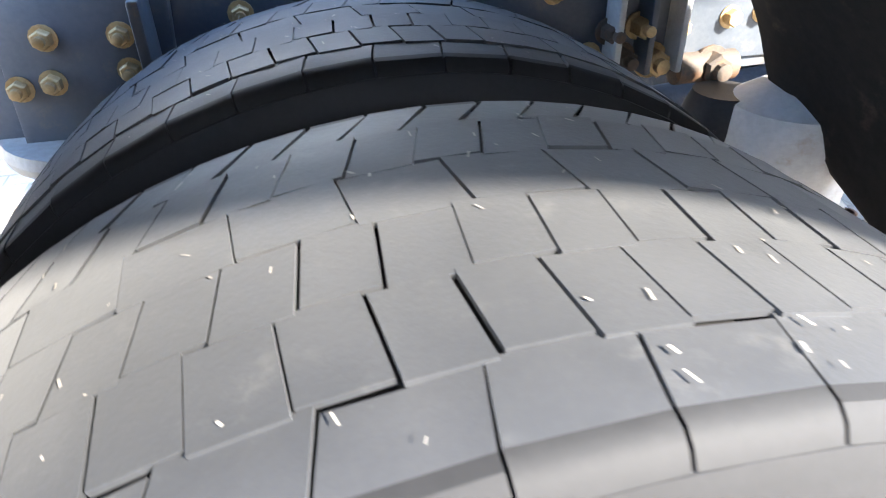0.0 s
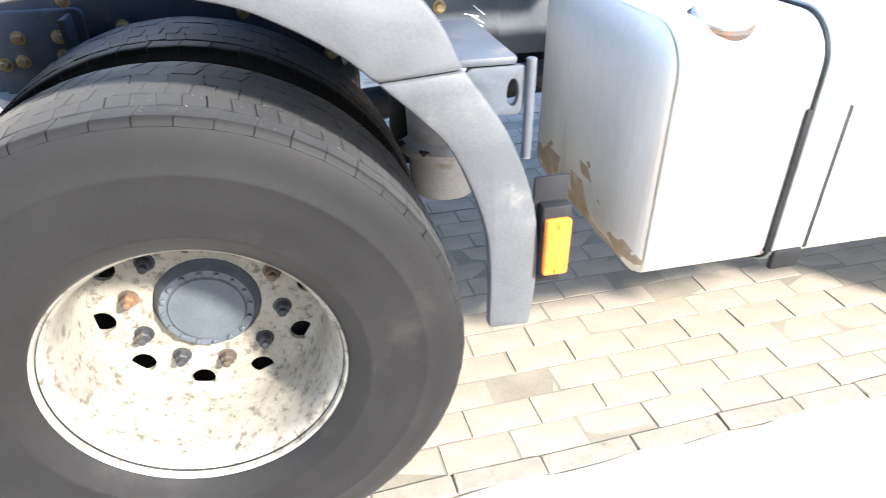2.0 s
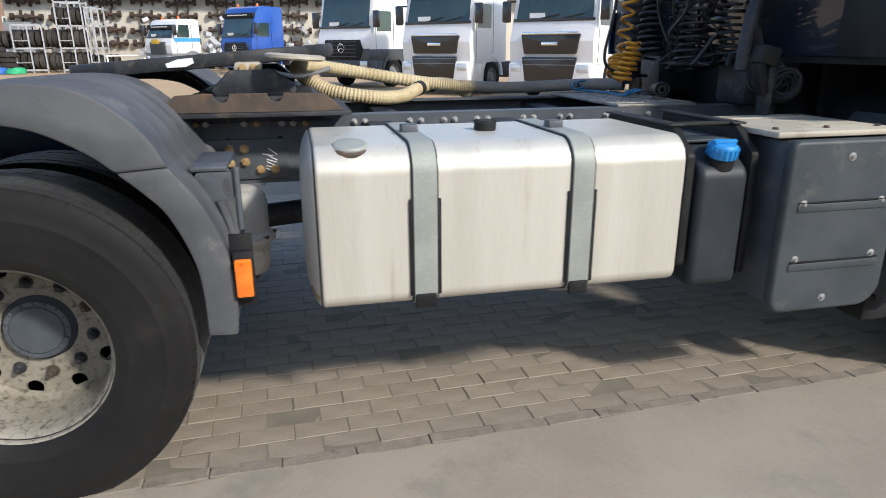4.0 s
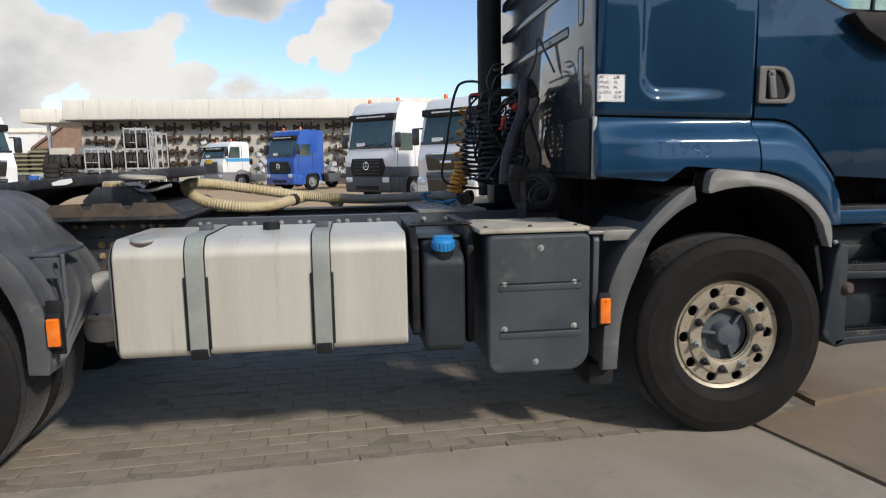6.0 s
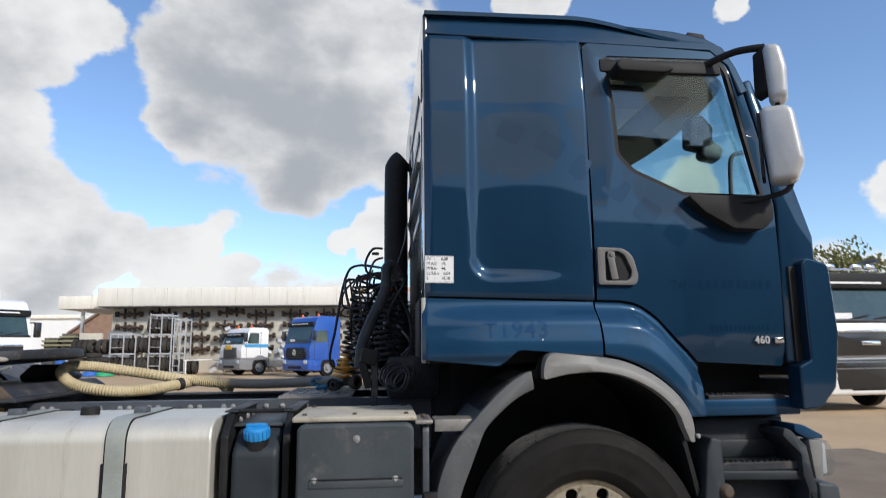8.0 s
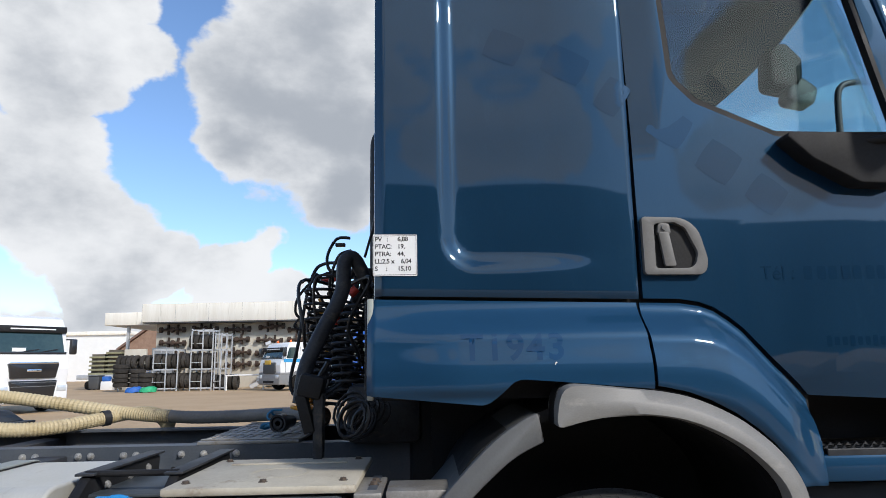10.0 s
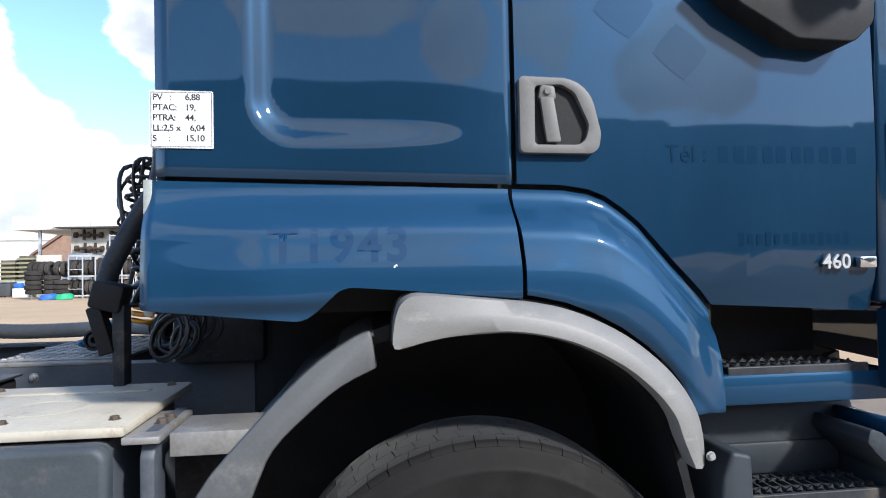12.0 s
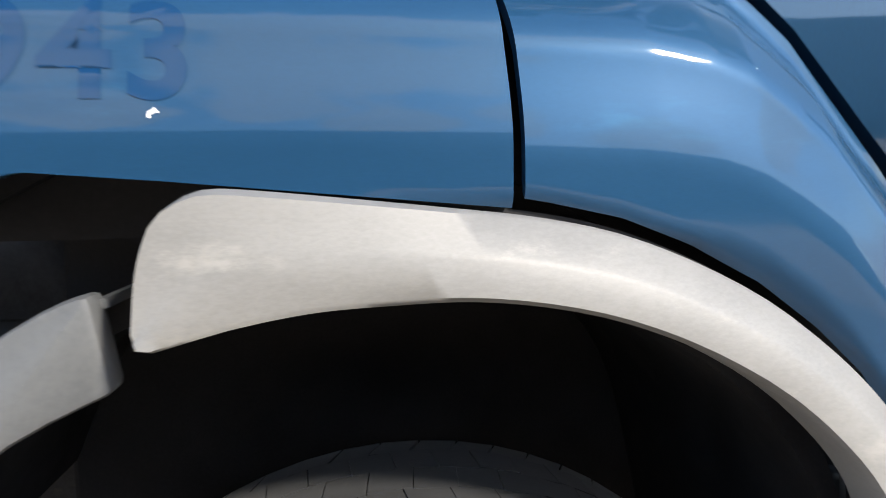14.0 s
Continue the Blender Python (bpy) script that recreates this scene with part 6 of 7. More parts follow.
# ---- air and power lines behind the cab
def coil(p0, p1, r, turns, wire, squash=1.0, wob=0.0, seed=0):
    """A spiral line between two points."""
    rnd = random.Random(seed)
    a, b = Vector(p0), Vector(p1)
    axis = (b - a).normalized()
    u = axis.orthogonal().normalized()
    w = axis.cross(u)
    n = int(turns * 14)
    pts = []
    for k in range(n + 1):
        t = k / n
        ang = 2 * math.pi * turns * t
        sag = Vector((wob * math.sin(5 * t + seed), wob * math.cos(4 * t + seed), 0))
        rad = r * (1 + 0.18 * math.sin(3.1 * t * turns + seed)) + rnd.uniform(-0.002, 0.002)
        pts.append(a.lerp(b, t) + sag + rad * (math.cos(ang) * u + squash * math.sin(ang) * w))
    return tube(pts, wire, 6)


lines = thing("air_lines", "tangle of black, yellow and red coiled lines behind the cab", "cables", (0, 0, 0))
for k, (x, y, z0, z1, turns) in enumerate(((2.84, 0.98, 1.30, 1.78, 15), (2.90, 1.14, 1.28, 1.72, 14), (2.98, 0.86, 1.32, 1.70, 12), (2.80, 1.26, 1.34, 1.74, 13), (3.02, 1.05, 1.30, 1.80, 13))):
    part("coiled_line", coil((x, y, z0), (x + 0.03, y + 0.02, z1), 0.062 - 0.004 * (k % 3), turns, 0.0075, 1, 0.02, k), CABLE, lines, "black coiled line", 40)
part("coiled_line", coil((2.76, 1.50, 1.38), (2.80, 1.48, 1.82), 0.036, 6, 0.008, 1, 0.005, 3), COIL_YELLOW, lines, "yellow coiled air line", 40)
part("coiled_line", coil((2.73, 1.52, 1.24), (2.79, 1.55, 1.34), 0.055, 6, 0.009, 1, 0.012, 8), COIL_YELLOW, lines, "bunched yellow coiled air line", 40)
part("coiled_line", coil((2.70, 1.36, 1.22), (2.75, 1.34, 1.43), 0.045, 8, 0.008, 1, 0.01, 5), COIL_YELLOW, lines, "bunched yellow coiled air line", 40)
part("line_fitting", tube([(2.80, 1.30, 1.86), (2.90, 1.28, 1.87)], 0.016, 10), COIL_RED, lines, "red line fitting", 40)
part("line_fitting", tube([(2.92, 0.95, 1.62), (2.95, 0.93, 1.70)], 0.014, 10), COIL_RED, lines, "red line fitting", 40)
part("line_fitting", tube([(2.99, 0.90, 1.74), (3.02, 0.90, 1.77)], 0.02, 10), COIL_RED, lines, "red line fitting", 40)
rr = random.Random(11)
for k in range(16):
    x0, y0 = rr.uniform(2.80, 3.08), rr.uniform(0.80, 1.35)
    pts = [(x0 + rr.uniform(-0.10, 0.10), y0 + rr.uniform(-0.15, 0.15), z) for z in (1.88 - 0.12 * rr.random(), 1.76 + 0.1 * rr.random(), 1.60, 1.45 - 0.1 * rr.random(), 1.32, 1.28 + 0.2 * rr.random())]
    part("loose_line", tube(smooth_line(pts, 7), rr.choice((0.006, 0.008, 0.011)), 6), CABLE, lines, "", 40)
for k, (x, y, z, r) in enumerate(((3.04, 0.50, 1.25, 0.065), (3.07, 0.56, 1.235, 0.055), (3.02, 0.62, 1.27, 0.07), (3.10, 0.60, 1.27, 0.05))):
    part("hanging_loop", coil((x, y, z), (x + 0.03, y + 0.05, z - 0.015), r, 3.3, 0.006, 0.85, 0.012, k), CABLE, lines, "black cable loop under the cab", 40)
for k, (x, y, z, r) in enumerate(((3.00, 1.00, 1.72, 0.07), (2.96, 1.04, 1.80, 0.05), (3.06, 0.92, 1.66, 0.05))):
    a = [(x + r * math.cos(t * 0.7) * (1 - 0.03 * t), y + 0.012 * t, z + 1.4 * r * math.sin(t * 0.7)) for t in range(9)]
    part("line_arc", tube(smooth_line(a, 6), 0.007, 6), CABLE, lines, "", 40)
for k, pts in enumerate((
    [(2.971, 1.062, 2.028), (2.910, 1.050, 2.022), (2.868, 1.050, 1.948), (2.871, 1.050, 1.887), (2.898, 1.050, 1.869), (2.959, 1.087, 1.875)],
    [(2.971, 1.087, 1.973), (2.922, 1.062, 1.948), (2.892, 1.050, 1.875), (2.876, 1.062, 1.802), (2.886, 1.074, 1.729)],
    [(2.947, 1.062, 1.875), (2.855, 1.050, 1.857), (2.782, 1.050, 1.808), (2.731, 1.050, 1.741), (2.725, 1.050, 1.680), (2.749, 1.062, 1.655), (2.788, 1.074, 1.649)],
    [(2.898, 1.050, 1.845), (2.825, 1.050, 1.832), (2.815, 1.038, 1.790), (2.843, 1.050, 1.741), (2.868, 1.050, 1.692), (2.855, 1.062, 1.655), (2.807, 1.074, 1.649)],
    [(2.739, 1.062, 1.655), (2.717, 1.062, 1.619), (2.752, 1.074, 1.601), (2.800, 1.087, 1.607), (2.825, 1.087, 1.570), (2.764, 1.087, 1.546)],
    [(2.947, 1.135, 1.778), (2.898, 1.111, 1.753), (2.935, 1.087, 1.704), (2.886, 1.111, 1.668), (2.947, 1.111, 1.631), (2.898, 1.135, 1.570)],
)):
    part("line_arc", tube(smooth_line(pts, 7), 0.0075 - 0.0006 * k, 7), CABLE, lines, "", 40)
part("line_clip", box(2.905, 2.95, 1.03, 1.06, 1.985, 2.0, 0.003), CABLE, lines)
part("line_tray", box(2.93, 3.10, 1.00, 1.09, 1.835, 1.875, 0.006), DARK, lines, "black line tray")
part("cable_stay", tube(smooth_line([(3.06, 0.85, 1.90), (3.10, 0.80, 2.02), (3.12, 0.82, 2.14), (3.14, 0.70, 2.02), (3.15, 0.60, 1.92)], 6), 0.006, 6), CABLE, lines, "", 40)

part("intake_pipe", tube(smooth_line([(3.07, 0.72, 1.80), (3.03, 0.70, 1.87), (2.995, 0.68, 1.85), (2.985, 0.66, 1.72), (2.91, 0.61, 1.55), (2.865, 0.575, 1.43), (2.85, 0.56, 1.30)], 7), 0.030, 14), STEEL_BLACK, truck, "bent dark steel pipe", 40)
part("line_bar", tube(smooth_line([(3.00, 1.45, 1.95), (2.80, 1.45, 1.97), (2.72, 1.45, 1.88), (2.66, 1.45, 1.55), (2.64, 1.45, 1.30), (2.90, 1.45, 1.24)], 7), 0.009, 10), STEEL_BLACK, truck, "black tubular line bar", 40)
part("cab_stop", into(None, box(-0.045, 0.045, 0.44, 0.53, -0.04, 0.04, 0.012), pose(2.905, 0, 1.365, 0, 14, 0)), DARK, truck, "black cab mounting block")
part("stop_post", box(2.915, 2.950, 0.46, 0.52, 1.11, 1.34, 0.006), STEEL_BLACK, truck)
part("stop_arm", into(None, box(-0.02, 0.02, 0.45, 0.50, -0.07, 0.07, 0.006), pose(2.885, 0, 1.27, 0, -16, 0)), DARK, truck)
part("cab_mount", box(3.00, 3.30, 0.72, 0.95, 1.128, 1.36, 0.03), STEEL_BLACK, truck)
part("cab_mount", box(3.00, 3.30, 1.50, 1.73, 1.128, 1.36, 0.03), STEEL_BLACK, truck)
part("engine", box(3.25, 4.7, 0.75, 1.70, 0.60, 1.34, 0.05), DARK, truck)
duct = tube(smooth_line([(3.075, 1.95, 1.17), (3.075, 1.95, 2.0), (3.075, 1.95, 2.70), (3.085, 1.95, 2.82), (3.13, 1.95, 2.87)], 6), 0.09, 24)
part("intake_duct", duct, DARK, truck, "tall black air intake duct", 40)
for k in range(9):
    part("stack_rib", tube([(3.075, 1.95, 1.25 + 0.05 * k), (3.075, 1.95, 1.275 + 0.05 * k)], 0.097, 18), CABLE, truck)

# ---------------------------------------------------------------- the yard behind: depot, racks and parked lorries
WALL = surface("stained_cream_render", (0.52, 0.48, 0.40), (0.62, 0.58, 0.50), 0.85, 0.92, 0.6, 6, 0, 0.15, 0.004, c=(0.40, 0.36, 0.29), c_amount=0.35, c_scale=0.5, stretch=(1, 1, 0.35))
FASCIA = surface("weathered_cream_fascia", (0.78, 0.74, 0.65), (0.86, 0.83, 0.75), 0.7, 0.8, 0.8, 8, 0, 0.05, 0.002, c=(0.56, 0.52, 0.43), c_amount=0.2, c_scale=1.2, stretch=(3, 1, 0.25))
BRICK_FAR = surface("far_brown_brick", (0.24, 0.15, 0.105), (0.32, 0.21, 0.15), 0.85, 0.9, 2, 12, 0, 0.1, 0.004)
TILE_FAR = surface("far_roof_tiles", (0.16, 0.10, 0.08), (0.22, 0.14, 0.11), 0.8, 0.9, 3, 15, 0, 0.1, 0.004)
GALV = surface("galvanised_rack_steel", (0.50, 0.51, 0.52), (0.60, 0.61, 0.62), 0.45, 0.55, 3, 20, 0.4, 0.05, 0.001)
AXLE_RUST = surface("grimy_axle_iron", (0.035, 0.028, 0.024), (0.09, 0.055, 0.038), 0.6, 0.8, 4, 20, 0.2, 0.2, 0.004)
TW = surface("white_lorry_paint", (0.80, 0.80, 0.79), (0.84, 0.84, 0.83), 0.3, 0.36, 1, 30, 0, 0.01, 0.001, coat=0.6)
TB = surface("bright_blue_lorry_paint", (0.012, 0.075, 0.36), (0.016, 0.09, 0.41), 0.3, 0.36, 1, 30, 0, 0.01, 0.001, coat=0.6)
TSTRIPE = surface("light_blue_stripe", (0.06, 0.32, 0.62), (0.07, 0.36, 0.66), 0.35, 0.4, 1, 30, 0, 0.01, 0.001)
TG = surface("anthracite_trim", (0.055, 0.058, 0.062), (0.075, 0.078, 0.082), 0.45, 0.55, 2, 40, 0, 0.03, 0.001)
TGREY = surface("mid_grey_trim", (0.20, 0.205, 0.21), (0.24, 0.245, 0.25), 0.45, 0.55, 2, 40, 0, 0.03, 0.001)
TBLACK = surface("black_lorry_paint", (0.012, 0.012, 0.013), (0.018, 0.018, 0.02), 0.3, 0.36, 1, 30, 0, 0.01, 0.001, coat=0.6)
YELLOWP = surface("yellow_sheet", (0.72, 0.42, 0.03), (0.8, 0.5, 0.05), 0.5, 0.6, 2, 30, 0, 0.02, 0.001)
SCREEN = surface("lorry_windscreen", (0.025, 0.05, 0.048), (0.04, 0.07, 0.066), 0.05, 0.07, 1, 10, 0, 0, 0, spec=0.9)
LAMPW = surface("headlamp_glass", (0.62, 0.65, 0.68), (0.72, 0.75, 0.77), 0.12, 0.18, 4, 30, 0.3, 0.02, 0.001)
BEACON = surface("orange_beacon", (0.80, 0.13, 0.02), (0.86, 0.17, 0.03), 0.25, 0.3, 4, 30, 0, 0.02, 0.001)
LEAF = surface("autumn_foliage", (0.11, 0.135, 0.03), (0.21, 0.19, 0.05), 0.7, 0.8, 3, 12, 0, 0.1, 0.01)
BARK = surface("grey_bark", (0.10, 0.085, 0.07), (0.16, 0.14, 0.115), 0.85, 0.9, 3, 20, 0, 0.3, 0.01)
WOOD = surface("greenish_timber", (0.20, 0.20, 0.12), (0.30, 0.28, 0.17), 0.8, 0.9, 3, 20, 0, 0.2, 0.004)
GREENP = surface("green_sack", (0.02, 0.34, 0.14), (0.04, 0.42, 0.2), 0.6, 0.7, 4, 30, 0, 0.2, 0.004)
BLUEP = surface("blue_sack", (0.02, 0.10, 0.42), (0.04, 0.16, 0.5), 0.6, 0.7, 4, 30, 0, 0.2, 0.004)

before_yard = set(bpy.data.objects)
depot = thing("depot_building", "long cream depot with a deep roof fascia", "building", (0, 46, 0))
part("wall", box(-18.7, 34, 0, 8, -0.035, 5.0, 0.02), WALL, depot, "stained cream rendered wall")
part("fascia", box(-19.3, 34.5, -1.2, 8.2, 4.78, 6.13, 0.03), FASCIA, depot, "weathered cream roof fascia")
part("soffit", box(-19.2, 34.4, -1.15, 0, 4.70, 4.78), TG, depot)
for k in range(22):
    part("fascia_joint", box(-19.3 + 2.45 * k, -19.29 + 2.45 * k, -1.206, -1.19, 4.80, 6.10), TGREY, depot)
canopy = thing("canopy", "cream flat canopy on a steel post", "canopy", (0, 47, 0))
part("roof", box(-23.2, -19.35, 0, 8, 4.75, 5.72, 0.03), FASCIA, canopy)
part("post", box(-21.75, -21.55, 0.6, 0.8, -0.035, 4.75), GALV, canopy)
tagged(part("wall_low", box(-20.3, -18.75, 44.6, 44.9, -0.035, 2.85, 0.02), WALL), "low beige boundary wall", "wall", kind="structure")
tagged(part("wall_panel", box(-18.6, -17.0, 45.2, 45.4, -0.035, 2.95, 0.02), TGREY), "grey boundary panel", "wall", kind="structure")


def far_house(x, y):
    h = thing("house", "small brick house with a pitched tiled roof", "house", (x, y, 0))
    part("wall", box(-4, 4, 0, 7, -0.035, 3.6), BRICK_FAR, h)
    part("gable", prism([(-4, 3.6), (4, 3.6), (0, 6.4)], 0.0, 7.0), BRICK_FAR, h)
    part("roof", prism([(-4.4, 3.35), (0, 6.45), (4.4, 3.35), (4.4, 3.6), (0, 6.75), (-4.4, 3.6)], -0.3, 7.3), TILE_FAR, h)
    w = part("window", box(0.4, 1.8, -0.04, 0.1, 3.3, 4.1), WHITE, h)
    part("pane", box(0.5, 1.7, -0.06, 0.0, 3.4, 4.0), SCREEN, w)


far_house(-27.5, 66)
hall = thing("white_hall", "far white flat-roofed hall", "building", (-52, 84, 0))
part("wall", box(-22, 12, 0, 20, -0.035, 6.0), TW, hall)
part("roof", box(-22.3, 12.3, -0.3, 20.3, 6.0, 6.5, 0.05), FASCIA, hall)
# dark sheds behind the camera, met only in reflections
for k, (x0, x1, eave, ridge) in enumerate(((-62, -20.5, 9.0, 9.9), (-20, 20, 9.3, 10.2), (20.5, 62, 9.0, 9.8))):
    shed = thing("workshop_shed", "long dark workshop shed across the yard", "building", (0, -32, 0), group="sheds across the yard")
    part("wall", prism([(x0, -0.035), (x1, -0.035), (x1, eave), ((x0 + x1) / 2, ridge), (x0, eave)], -10, 0), TG, shed)
    part("roof", prism([(x0 - 0.4, eave - 0.2), ((x0 + x1) / 2, ridge), (x1 + 0.4, eave - 0.2), (x1 + 0.4, eave), ((x0 + x1) / 2, ridge + 0.25), (x0 - 0.4, eave)], -10.3, 0.4), TG, shed)

# lattice of tyre racks
def rack(x0, x1, levels, top):
    r = thing("tyre_rack", "tall galvanised tyre rack filled with used tyres", "rack", (x0, 41.0, -0.035), group="tyre racks")
    w = x1 - x0
    for x in (0, w - 0.07, w * 0.5):
        for y in (0, 1.1):
            part("post", box(x, x + 0.07, y, y + 0.07, 0, top), GALV, r)
    for z in levels:
        for y in (0, 1.1):
            part("beam", box(0, w, y, y + 0.06, z, z + 0.09), GALV, r)
    for z in levels[:-1]:
        part("rail", box(0, w * 0.5, -0.02, 0.02, z + 0.45, z + 0.49), GALV, r)
    return r


rack(-16.55, -14.85, (0.12, 1.35, 2.65), 2.75)
rack(-14.05, -12.55, (0.12, 1.35, 2.6, 3.9), 4.05)
rack(-12.45, -11.65, (0.12, 1.35, 2.6, 3.6), 3.75)


USED = surface("dusty_used_rubber", (0.028, 0.025, 0.022), (0.055, 0.049, 0.043), 0.7, 0.85, 5, 40, 0, 0.4, 0.01, c=(0.10, 0.088, 0.072), c_amount=0.4, c_scale=3, vary=0.35, spec=0.2)


def used_tyre():
    t = part("used_tyre", lathe([(0.27, 0.05), (0.29, 0.02), (0.36, 0.0), (0.45, 0.01), (0.50, 0.04), (0.515, 0.15), (0.50, 0.26), (0.45, 0.29), (0.36, 0.30), (0.29, 0.28), (0.27, 0.25)], 28, closed=True), USED, None, "", 40)
    return tagged(t, "dusty used black lorry tyre", "tyre", "stacked used tyres")


first = used_tyre()
first.matrix_basis = pose(-16.4, 41.55, 0.65, 0, 0, 90)
rr = random.Random(21)
spots = []
for x0, x1, z in ((-16.0, -14.9, 0.64), (-16.4, -14.9, 1.92), (-13.95, -12.4, 0.64), (-13.95, -12.4, 1.90), (-13.95, -12.4, 3.15), (-12.3, -10.9, 0.48), (-14.8, -14.1, 1.92), (-14.8, -14.1, 0.62)):
    x = x0
    while x < x1:
        spots.append((x, 41.55 + rr.uniform(-0.08, 0.08), z + rr.uniform(-0.01, 0.02), 0, 0, 90 + rr.uniform(-6, 6)))
        x += 0.33
for x in (-18.9, -18.55, -18.2, -17.85, -17.3, -16.95):
    spots.append((x, 41.8, 1.85, 0, 0, 90 + rr.uniform(-5, 5)))
for x, n in ((-18.6, 5), (-17.5, 4), (-17.5 + 0.55, 3)):
    for k in range(n):
        spots.append((x + rr.uniform(-0.05, 0.05), 41.0 + rr.uniform(-0.05, 0.05), 0.27 + 0.295 * k, 90, 0, 0))
for s in spots:
    copy_thing(first, pose(*s))
shelf = thing("tyre_shelf", "low steel shelf carrying stood-up tyres", "rack", (-19.2, 41.5, -0.035))
part("shelf_beam", box(0, 2.6, 0, 0.06, 1.25, 1.34), GALV, shelf)
part("shelf_beam", box(0, 2.6, 0.7, 0.76, 1.25, 1.34), GALV, shelf)
for x in (0.0, 2.53):
    part("post", box(x, x + 0.07, 0.3, 0.37, 0, 1.3), GALV, shelf)


def wall_axle(x, z):
    a = thing("lorry_axle", "grimy scrap axle hung on the wall", "axle", (x, 45.75, z), group="axles on the wall")
    part("beam", tube([(-0.75, 0, 0), (0.75, 0, 0)], 0.09, 8), AXLE_RUST, a)
    part("differential", lathe([(0, -0.2), (0.16, -0.15), (0.22, 0), (0.16, 0.15), (0, 0.2)], 12), AXLE_RUST, a)
    for s in (-0.85, 0.85):
        part("drum", tube([(s - 0.1, 0, 0), (s + 0.1, 0, 0)], 0.21, 12), AXLE_RUST, a)
    part("bracket", box(-0.4, -0.3, 0.0, 0.25, -0.35, 0.4), AXLE_RUST, a)
    part("bracket", box(0.3, 0.4, 0.0, 0.25, -0.35, 0.4), AXLE_RUST, a)
    return a


ax = wall_axle(-17.4, 4.25)
for r_, z in enumerate((4.25, 3.35, 2.45, 1.6)):
    for k in range(13):
        if r_ + k:
            copy_thing(ax, pose(-17.4 + 2.42 * k + rr.uniform(-0.15, 0.15), 45.75, z + rr.uniform(-0.12, 0.12), 0, rr.uniform(-4, 4), 0))
scrap = bmesh.new()
for k in range(150):
    x, z = rr.uniform(-10.9, 3.0), abs(rr.gauss(0.0, 0.9))
    w = box(-rr.uniform(0.08, 0.35), rr.uniform(0.08, 0.35), -0.2, 0.2, -0.12, 0.16, 0.02, 1)
    into(scrap, w, pose(x, 44.9 + rr.uniform(-0.3, 0.5), z + 0.1, rr.uniform(-30, 30), rr.uniform(-40, 40), rr.uniform(0, 180)))
tagged(part("scrap_parts", scrap, GALV, None, "", 30), "heap of shiny scrap lorry parts along the wall", "scrap", kind="stuff")
trestle = thing("wheel_trestle", "low pale steel trestle over three wheels", "trestle", (-11.3, 40.2, -0.035))
part("rail", tube(smooth_line([(0, 0, 0), (0, 0, 0.85), (0.1, 0, 0.95), (2.3, 0, 0.95), (2.4, 0, 0.85), (2.4, 0, 0)], 4), 0.05, 8), TW, trestle)
for k, (mat_, sx) in enumerate(((BLUEP, -16.9), (GREENP, -16.0))):
    b = lathe([(0, -0.22), (0.35, -0.2), (0.5, -0.08), (0.5, 0.1), (0, 0.12)], 14)
    for v in b.verts:
        v.co += Vector(noise.noise_vector(v.co * 3)) * 0.12
    s = tagged(part("sack", b, mat_, None, "", 60), ("blue" if k == 0 else "green") + " plastic sack lying on the ground", "sack")
    s.matrix_basis = pose(sx, 39.4, 0.1, -90)

